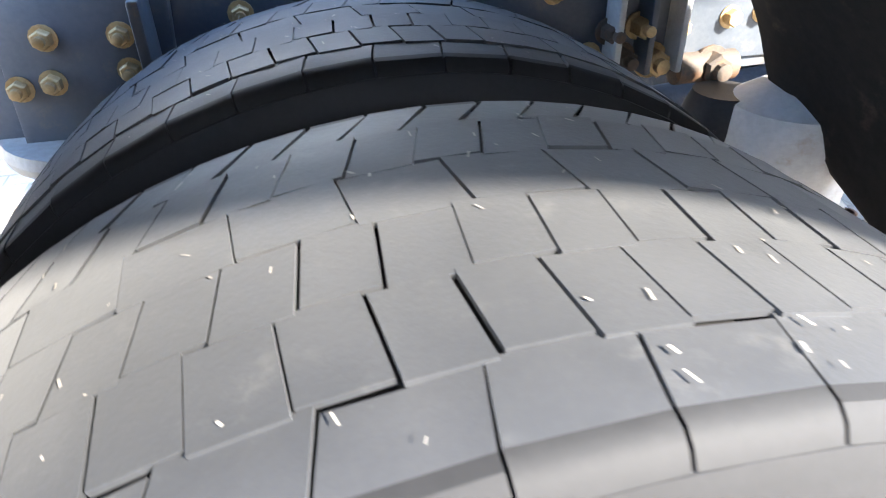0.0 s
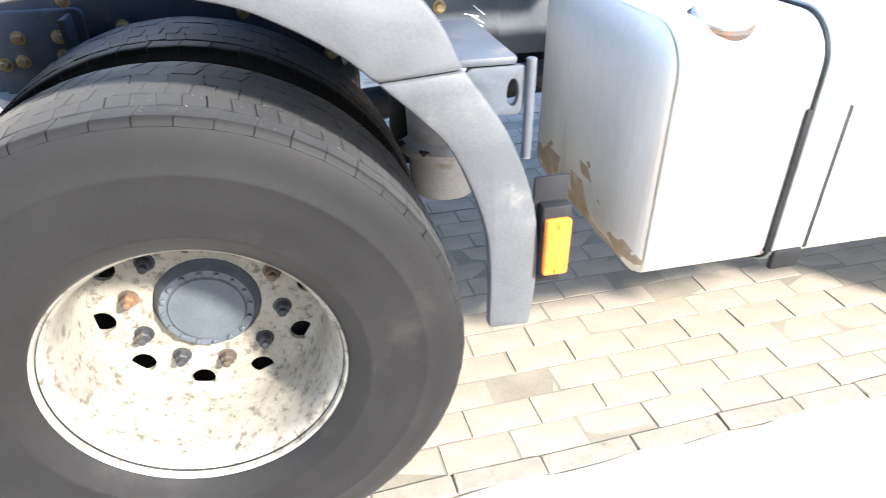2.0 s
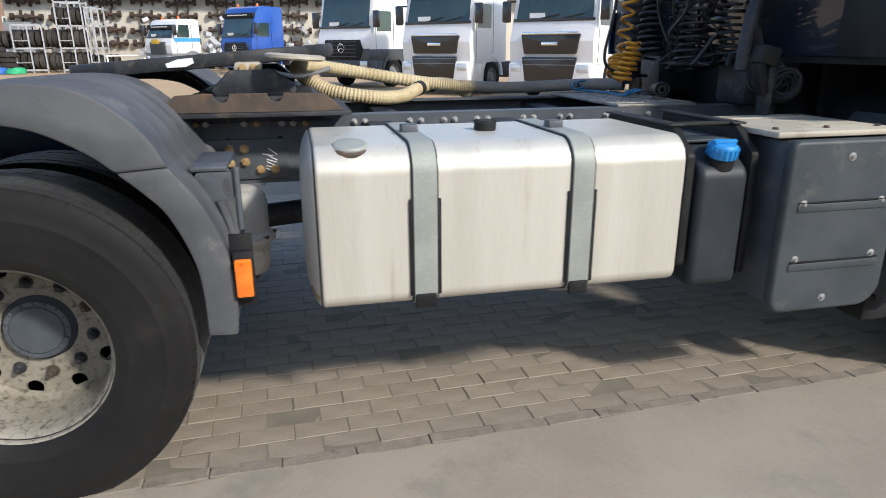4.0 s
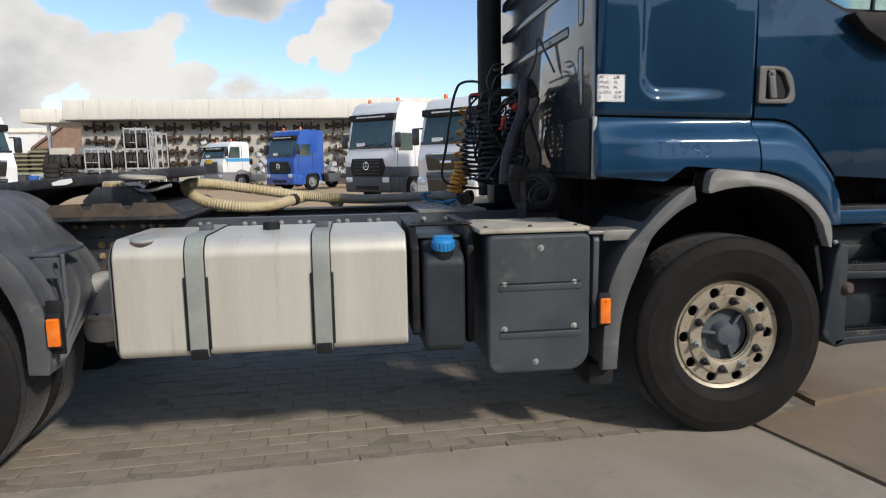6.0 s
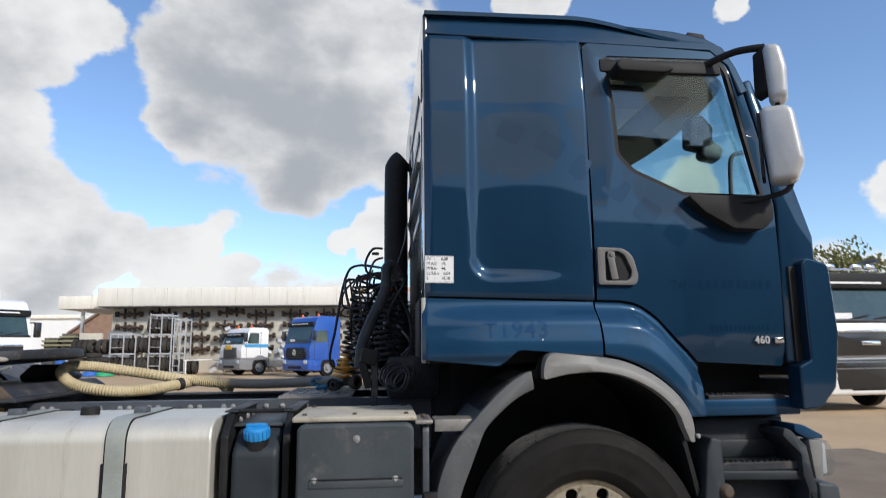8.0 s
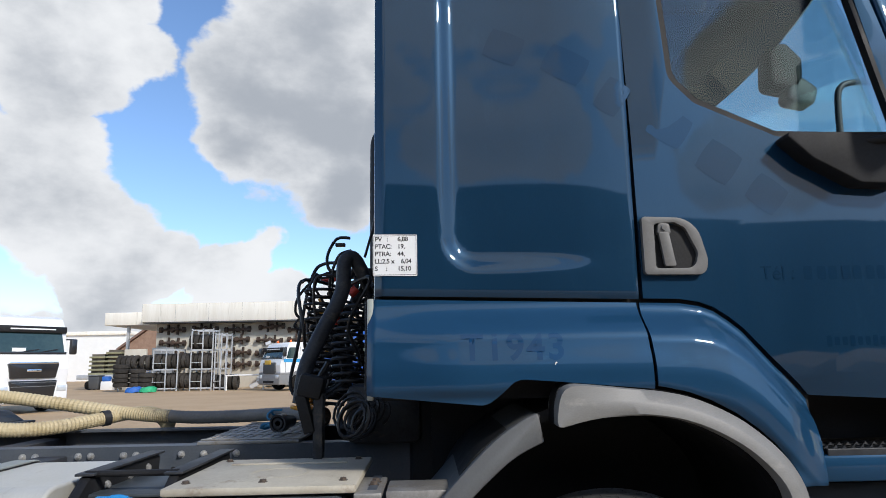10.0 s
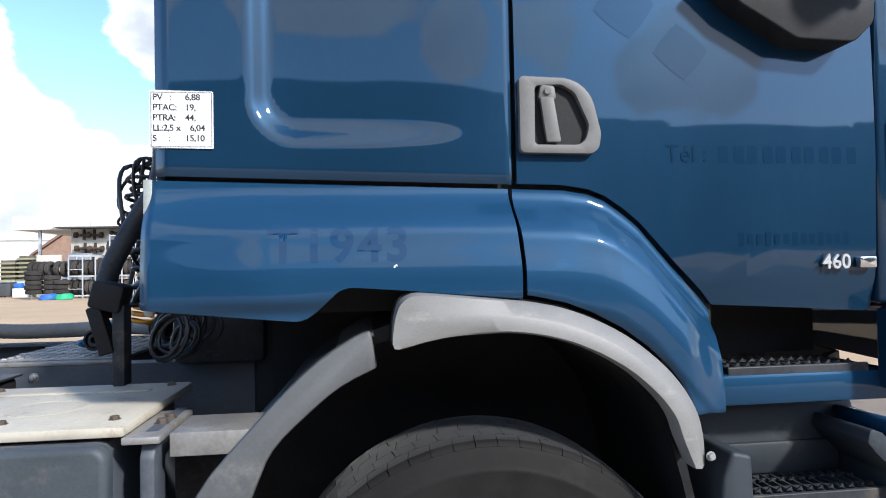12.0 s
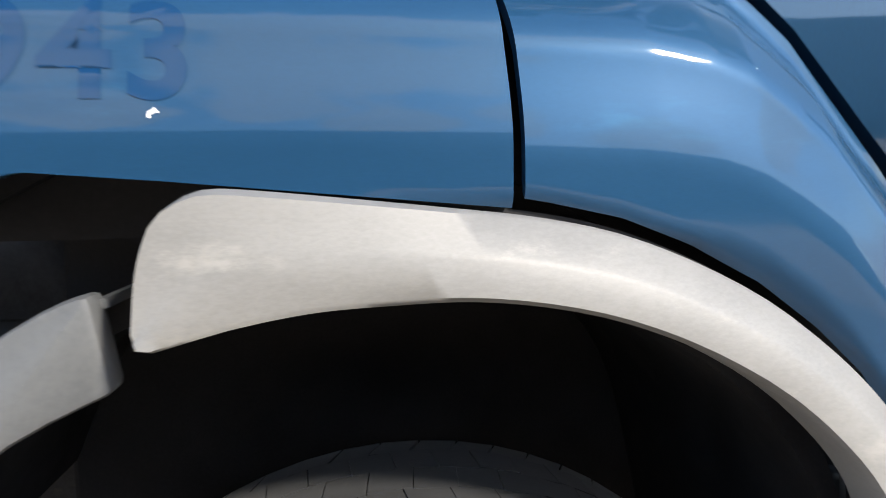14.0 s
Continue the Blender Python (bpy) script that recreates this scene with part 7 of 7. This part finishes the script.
# parked lorries
def lorry(name, label, place, turn, H, body, lower, grille_mat, style, length=6.2, cabl=2.15, stripe=None, sheetm=None, beacons=True, group="parked lorries", glass_z=None, roof_lamps=False):
    """A forward-control lorry; its front looks along -y before it is turned."""
    t = thing(name, label, "lorry", (place[0], place[1], -0.035), turn, group)
    hw = 1.22
    top, base = H, 0.95
    wide = 1.08 if roof_lamps else 0.86
    prof = [(0.06, base), (0.0, 1.55), (0.10, 1.85), (0.42, top - 0.42), (0.62, top - 0.10), (0.85, top), (cabl - 0.1, top - 0.02), (cabl, top - 0.15), (cabl, base)]
    part("cab_body", barprism(rounded(prof, [0.02, 0.1, 0.1, 0.15, 0.12, 0.1, 0.08, 0.08, 0.02], 4), -hw, hw, 0.11, 4), body, t, "", 40)
    slope = lambda z: 0.10 + (0.42 - 0.10) * (z - 1.85) / (top - 0.42 - 1.85)
    z0, z1 = (2.12, top - 0.62) if style == "man" else (1.98, min(top - 0.55, 2.88))
    if glass_z:
        z0, z1 = glass_z
    ws_ = bmesh.new()
    vs = [ws_.verts.new((x, slope(z) - 0.03, z)) for x, z in ((-hw + 0.12, z0), (hw - 0.12, z0), (hw - 0.16, z1), (-hw + 0.16, z1))]
    f_ = ws_.faces.new(vs)
    g_ = bmesh.ops.extrude_face_region(ws_, geom=[f_])
    bmesh.ops.translate(ws_, verts=[v for v in g_["geom"] if isinstance(v, bmesh.types.BMVert)], vec=(0, 0.05, 0))
    part("windscreen", ws_, SCREEN, t, "dark lorry windscreen")
    part("screen_border", box(-hw + 0.05, hw - 0.05, slope(z0) - 0.045, slope(z0) + 0.02, z0 - 0.06, z0 + 0.02, 0.01), TBLACK, t)
    part("dash_paper", box(-0.7, -0.25, slope(z0) - 0.034, slope(z0) - 0.02, z0 + 0.03, z0 + 0.16), TW, t)
    for s in (-0.35, 0.3):
        part("wiper", tube([(s, slope(z0) - 0.05, z0 + 0.02), (s + 0.55, slope(z0) - 0.04, z0 + 0.12)], 0.015, 6), TBLACK, t)
    part("visor", box(-hw + 0.02, hw - 0.02, slope(z1) - 0.13, slope(z1) + 0.16, z1 - 0.01, z1 + (0.36 if roof_lamps else 0.23), 0.04), DARK, t, "dark sun visor")
    part("visor_strip", box(-hw + 0.45, hw - 0.45, slope(z1) - 0.136, slope(z1) - 0.12, z1 + 0.10, z1 + 0.145), TW, t)
    for sx in (-1, 1):
        w = prism(rounded([(0.42, 1.95), (1.25, 1.95), (1.25, 2.62), (0.62, 2.62)], 0.05), 0, 0.02)
        bmesh.ops.transform(w, matrix=Matrix.Translation((sx * (hw + 0.002) - 0.01, 0, 0)) @ SWAP, verts=w.verts)
        part("side_window", w, SCREEN, t, "dark side window")
        part("mirror", box(sx * 1.43 - 0.12, sx * 1.43 + 0.12, 0.10, 0.26, 2.05, 2.62, 0.05), TBLACK, t, "black mirror housing", 40)
        part("mirror_bracket", tube([(sx * 1.2, 0.3, 2.6), (sx * 1.43, 0.2, 2.6)], 0.025, 6), TBLACK, t)
        part("headlamp", box(sx * 0.98 - 0.17, sx * 0.98 + 0.17, -0.082, 0.1, 0.74, 0.95, 0.03), LAMPW, t, "clear headlamp", 40)
        part("door_step", box(sx * 1.1 - 0.12, sx * 1.1 + 0.12, 0.35, 0.85, 0.35, 0.95, 0.03), lower, t)
        part("door_gap", box(sx * hw - 0.006, sx * hw + 0.006, 0.36, 0.38, 1.0, 2.68), TBLACK, t)
        part("door_gap", box(sx * hw - 0.006, sx * hw + 0.006, 1.38, 1.40, 1.2, 2.68), TBLACK, t)
        part("wheel_arch", prism([(0.68 * math.cos(math.pi * k / 14), 0.68 * math.sin(math.pi * k / 14)) for k in range(15)] + [(0.55 * math.cos(math.pi * k / 14), 0.55 * math.sin(math.pi * k / 14)) for k in range(14, -1, -1)], 0, 0.4), lower, t).matrix_basis = pose(sx * 1.24, 1.35, 0.55, 0, 0, 90 if sx > 0 else -90)
        if stripe:
            part("stripe", box(sx * hw - 0.008, sx * hw + 0.008, 0.25, cabl - 0.02, 1.72, 1.92), stripe, t)
    if lower is not body:
        part("lower_cab", box(-hw - 0.012, hw + 0.012, -0.02, cabl + 0.01, base - 0.02, 1.36 if style == "merc" else 1.12, 0.05, 2), lower, t, "dark lower cab panel", 40)
    part("air_intake", box(-0.62, 0.62, -0.075, -0.02, 0.46, 0.62, 0.03), DARK, t, "dark intake in the bumper")
    part("bumper", box(-hw - 0.01, hw + 0.01, -0.06, 0.40, 0.36, 1.0, 0.08, 3), lower, t, "", 40)
    if style == "merc":
        gb = prism(rounded([(-0.78, 0.98), (0.78, 0.98), (0.92, 1.30), (0.80, 1.66), (-0.80, 1.66), (-0.92, 1.30)], 0.05), -0.06, 0.08, 0.02)
    else:
        gb = prism(rounded([(-wide + 0.1, 1.22), (wide - 0.1, 1.22), (wide, 1.74), (-wide, 1.74)], 0.04), -0.045, 0.06, 0.015) if style == "man" else box(-0.72, 0.72, -0.045, 0.06, 1.02, 1.72, 0.05)
    g = part("grille", gb, grille_mat if style != "merc" else DARK, t, "", 40)
    for k in range(5 if style != "man" else 0):
        part("grille_bar", box(-0.66, 0.66, -0.078, -0.03, 1.08 + 0.125 * k, 1.105 + 0.125 * k), TG, g)
    if style == "man":
        part("name_bar", box(-0.24, 0.24, -0.060, -0.04, 1.44, 1.53, 0.01), CHROME, g)
        part("grille_lip", box(-wide + 0.04, wide - 0.04, -0.075, -0.03, 1.72, 1.79, 0.012), CHROME, g, "chrome lip over the grille")
        part("lower_grille", prism(rounded([(-wide + 0.16, 0.50), (wide - 0.16, 0.50), (wide - 0.06, 1.14), (-wide + 0.06, 1.14)], 0.04), -0.085, 0.0, 0.015), TBLACK, t, "black lower grille")
        for k in range(3):
            part("grille_bar", box(-wide + 0.12, wide - 0.12, -0.095, -0.07, 0.93 + 0.07 * k, 0.945 + 0.07 * k), TGREY if k != 1 else TBLACK, t)
    else:
        em = lathe([(0.13, -0.02), (0.16, -0.02), (0.16, 0.02), (0.13, 0.02)], 24, (0, -0.10, 1.38), closed=True)
        for k in range(3):
            into(em, box(-0.012, 0.012, -0.012, 0.012, 0, 0.14), Matrix.Translation((0, -0.10, 1.38)) @ pose(0, 0, 0, 0, 120 * k, 0))
        if style == "merc":
            part("emblem", em, CHROME, g, "round chrome emblem", 40)
    if sheetm:
        part("number_board", box(-0.45, 0.25, -0.09, -0.05, 1.60, 1.86, 0.01), sheetm, t, "yellow sheet on the nose")
    if beacons:
        for s in (-0.75, 0.75):
            part("beacon", lathe([(0, -0.16), (0.05, -0.15), (0.07, -0.1), (0.07, 0.02), (0, 0.02)], 12), BEACON, t, "orange roof beacon").matrix_basis = pose(s, 1.0, top, -90)
    if roof_lamps:
        part("lamp_bar", tube([(-0.95, 0.55, top + 0.06), (0.95, 0.55, top + 0.06)], 0.025, 8), CHROME, t)
        for s in (-0.72, -0.36, 0.36, 0.72):
            part("roof_lamp", box(s - 0.13, s + 0.13, 0.46, 0.56, top + 0.05, top + 0.18, 0.05), CHROME, t, "oval chrome roof lamp", 40)
        part("air_horn", tube([(0.95, 0.5, top + 0.28), (0.95, 1.1, top + 0.30)], [0.06, 0.02], 10), TBLACK, t)
        part("horn_stay", box(0.93, 0.97, 0.8, 0.86, top - 0.02, top + 0.28), TBLACK, t)
    part("chassis", box(-0.45, 0.45, 0.5, length, 0.6, 0.9, 0.02), STEEL_BLACK, t)
    part("side_tank", box(0.5, 1.2, cabl + 0.35, cabl + 1.3, 0.45, 0.95, 0.08), TG if style != "yellow" else SHEET, t)
    if style == "yellow":
        part("rear_body", box(0.7, 1.2, cabl + 0.1, cabl + 0.45, 0.5, 1.1, 0.03), SHEET, t)
    for x, y in ((1.0, 1.35), (-1.0, 1.35), (1.0, length - 1.1), (-1.0, length - 1.1)):
        s = 1 if x > 0 else -1
        w = part("wheel", lathe([(0.27, 0.06), (0.30, 0.02), (0.40, 0.0), (0.47, 0.02), (0.505, 0.06), (0.505, 0.25), (0.45, 0.30), (0.3, 0.30)], 32), RUBBER, t, "", 40)
        w.matrix_basis = pose(x + s * 0.24, y, 0.505, 0, 0, 90 if s > 0 else -90)
        part("rim", lathe([(0.275, 0.03), (0.29, 0.015), (0.29, 0.03), (0.25, 0.10), (0.2, 0.11), (0.15, 0.10), (0.12, 0.02), (0.10, 0.0), (0, 0.0)], 28), TGREY, w, "", 40)
    return t


TURN_ROW = -44
lorry("tipper_cab", "white and grey lorry with a pale blue stripe and orange beacons", (-8.0, 38.3), TURN_ROW, 2.95, TW, TGREY, TG, "yellow", 7.0, 1.95, TSTRIPE, YELLOWP)
lorry("tractor_lorry", "bright blue tractor lorry with chrome front emblem", (-3.33, 34.66), TURN_ROW, 3.45, TB, TB, TBLACK, "merc", 6.0, 2.25)
lorry("tractor_lorry", "white sleeper lorry with a dark grille facing the yard", (-11.45, 20.9), 60, 3.45, TW, TW, TBLACK, "man", 6.0, 2.25, None, None, False)


def tree(x, y, h, seed):
    rnd = random.Random(seed)
    t = thing("tree", "leafy tree turning yellow behind the parked lorries", "tree", (x, y, -0.035))
    tr = tube([(0, 0, 0), (0.1, 0, h * 0.3), (0.0, 0.1, h * 0.6), (0.1, 0, h * 0.9)], [0.28, 0.22, 0.15, 0.05], 10)
    for k in range(9):
        z = h * (0.35 + 0.05 * k)
        a = rnd.uniform(0, 6.28)
        into(tr, tube([(0.05, 0, z), (math.cos(a) * 0.9, math.sin(a) * 0.9, z + 0.6), (math.cos(a) * 1.7, math.sin(a) * 1.7, z + 1.3)], [0.10, 0.06, 0.02], 6))
    part("trunk", tr, BARK, t, "", 50)
    cr = bmesh.new()
    for k in range(4200):
        d = Vector((rnd.gauss(0, 1), rnd.gauss(0, 1), rnd.gauss(0, 1))).normalized() * (0.35 + 0.65 * rnd.random() ** 0.5)
        lump = 1 + 0.3 * noise.noise(d * 2.5 + Vector((seed, 0, 0)))
        c = Vector((d.x * h * 0.36 * lump, d.y * h * 0.36 * lump, h * 0.66 + d.z * h * 0.36 * lump))
        m = Matrix.Translation(c) @ Euler((rnd.uniform(0, 6), rnd.uniform(0, 6), rnd.uniform(0, 6))).to_matrix().to_4x4()
        s = rnd.uniform(0.08, 0.19)
        vs = [cr.verts.new(m @ Vector(p)) for p in ((-s, 0, 0), (0, -s * 0.5, 0.04), (s, 0, 0), (0, s * 0.5, 0.04))]
        cr.faces.new(vs)
    part("crown", cr, LEAF, t, "", 0)


tree(29.2, 34.0, 7.3, 5)
stackp = thing("pallet_stack", "stack of greenish timber pallets on a flatbed", "pallets", (-24.3, 47.2, 1.04))
for i in range(2):
    for k in range(5 + i):
        part("pallet", box(0.02 + 1.25 * i, 1.2 + 1.25 * i, 0, 1.2, 0.02 + 0.31 * k, 0.16 + 0.31 * k, 0.01), WOOD, stackp)
        part("pallet_block", box(0.12 + 1.25 * i, 1.1 + 1.25 * i, 0.2, 1.0, 0.15 + 0.31 * k, 0.33 + 0.31 * k), BARK, stackp)
van = thing("flatbed_van", "small blue flatbed van parked by the wall", "van", (-20.85, 47.0, -0.035))
part("cab_body", prism(rounded([(-0.9, 0.5), (0.9, 0.5), (0.9, 1.2), (0.6, 2.05), (-0.9, 2.05)], 0.15), 0, 1.8, 0.08), TB, van)
part("window", prism(rounded([(-0.5, 1.3), (0.7, 1.3), (0.5, 1.9), (-0.5, 1.9)], 0.05), -0.02, 0.0), SCREEN, van)
part("flatbed", box(-4.2, -0.95, 0, 1.9, 0.75, 1.1, 0.03), GALV, van)
for x in (0.4, -3.2):
    part("wheel", lathe([(0, 0), (0.2, 0), (0.34, 0.02), (0.34, 0.2), (0, 0.2)], 20, (x, -0.02, 0.34)), RUBBER, van)
bin_ = thing("wheelie_bin", "dark grey wheeled waste bin on the yard", "bin", (-23.1, 45.9, -0.035))
part("body", prism([(-0.34, 0.08), (0.34, 0.08), (0.42, 1.0), (-0.42, 1.0)], 0, 0.7, 0.03), TG, bin_)
part("lid", box(-0.45, 0.45, -0.04, 0.74, 1.0, 1.07, 0.02), TG, bin_)
for x in (-0.3, 0.24):
    part("wheel", box(x, x + 0.06, 0.5, 0.66, 0, 0.16, 0.03), RUBBER, bin_)
crate = thing("crate", "white crate with a blue bundle on top", "crate", (-22.1, 45.8, -0.035))
part("body", box(-0.42, 0.45, 0, 0.6, 0, 0.62, 0.02), TW, crate)
part("bundle", box(-0.40, 0.15, 0.05, 0.5, 0.62, 0.98, 0.08), BLUEP, crate)
# the depot and all before it stand slightly askew to the tractor unit
YARD_TURN = Matrix.Translation((2.4, -3.1, 0)) @ pose(0, 0, 0, 0, 0, -2.1) @ Matrix.Translation((-2.4, 3.1, 0))
for ob in list(bpy.data.objects):
    if ob not in before_yard and ob.parent is None and ob.name.split(".")[0] != "workshop_shed":
        ob.matrix_basis = YARD_TURN @ ob.matrix_basis
lorry("tractor_lorry", "white tractor lorry with anthracite bumper and front emblem", (2.7, 22.2), TURN_ROW - 2, 3.84, TW, TG, TG, "merc", 6.0, 2.25, glass_z=(2.10, 3.12))
lorry("tractor_lorry", "white tractor lorry with a black grille and white bumper", (5.1, 17.7), TURN_ROW - 2, 3.60, TW, TW, TBLACK, "man", 6.0, 2.25)
lorry("tractor_lorry", "white tractor lorry with a black grille and white bumper", (7.7, 15.0), TURN_ROW - 2, 3.60, TW, TW, TBLACK, "man", 6.0, 2.25)

lorry("tractor_lorry", "white tractor lorry with black visor, black grille and roof lamps", (13.75, 10.5), 5, 3.14, TW, TW, TBLACK, "man", 6.0, 2.25, None, None, False, glass_z=(2.0, 2.74), roof_lamps=True)

scrawl = random.Random(21)
loops = [(7.0 + (0.20 + 0.05 * k) * math.cos(0.52 * n_) + scrawl.uniform(-0.025, 0.025), 2.08 + (0.27 + 0.04 * k) * math.sin(0.52 * n_) + scrawl.uniform(-0.03, 0.03), 0.0) for k in range(2) for n_ in range(13)]
chalk_loop = tube(smooth_line(loops, 4), 0.013, 6)
for v in chalk_loop.verts:
    v.co.z = 0.0062 + 0.03 * max(0.0, v.co.z)
tagged(part("chalk_scrawl", chalk_loop, CHALK, None, "", 60), "faint white chalk loops drawn on the concrete", "chalk mark")

# ---------------------------------------------------------------- pavers, laid in running bond along the slab's edge
def paver_mesh(w, d, seed):
    rnd = random.Random(seed)
    j = lambda: rnd.uniform(-0.0022, 0.0022)
    b = bmesh.new()
    h = 0.012
    low = [b.verts.new((x * w / 2 + j(), y * d / 2 + j(), -0.03)) for x, y in ((-1, -1), (1, -1), (1, 1), (-1, 1))]
    mid_ = [b.verts.new((v.co.x, v.co.y, -0.004)) for v in low]
    top = [b.verts.new((v.co.x * (1 - 0.005 / w), v.co.y * (1 - 0.005 / d), rnd.uniform(-0.0012, 0.0012))) for v in low]
    b.faces.new(top)
    for i in range(4):
        b.faces.new((low[i - 1], low[i], mid_[i], mid_[i - 1]))
        b.faces.new((mid_[i - 1], mid_[i], top[i], top[i - 1]))
    return b


PW, PD = 0.205, 0.105
meshes = []
for k in range(8):
    ob = part("paver", paver_mesh(PW - 0.0035, PD - 0.0035, k), PAVER, None, "", 0)
    meshes.append(ob.data)
    bpy.data.objects.remove(ob)
slope_k = math.atan2(KERB[1][1] - KERB[0][1], KERB[1][0] - KERB[0][0])
rr = random.Random(77)
far_pavers = bmesh.new()
count = 0
for j in range(44):
    for i in range(-20, 26):
        u, v = (i + (0.5 if j % 2 else 0.0)) * PW, (j + 0.5) * PD + 0.066
        x = KERB[0][0] + 4.5 + u * math.cos(slope_k) - v * math.sin(slope_k)
        y = lerp_curve(0.0, KERB) + u * math.sin(slope_k) + v * math.cos(slope_k)
        if not -4.3 < x < 4.45 or y > 4.4 or (x > 3.95 and y < 0.16):
            continue
        m = Matrix.Translation((x, y, rr.uniform(-0.003, 0.001))) @ pose(0, 0, 0, rr.uniform(-0.35, 0.35), rr.uniform(-0.35, 0.35), math.degrees(slope_k) + rr.uniform(-0.8, 0.8))
        if 0.25 < x < 3.6 and j < 16 and count < 300:
            count += 1
            p = new("paver", meshes[rr.randrange(8)])
            p.parent = bed
            p.matrix_basis = m
        elif y < 1.4 or x > -1.5:
            me = meshes[rr.randrange(8)]
            vs = [far_pavers.verts.new(m @ q.co) for q in me.vertices]
            for f in me.polygons:
                far_pavers.faces.new([vs[q] for q in f.vertices])
rest = part("pavers", far_pavers, PAVER, bed, "", 0)
rest["kind"] = "stuff"
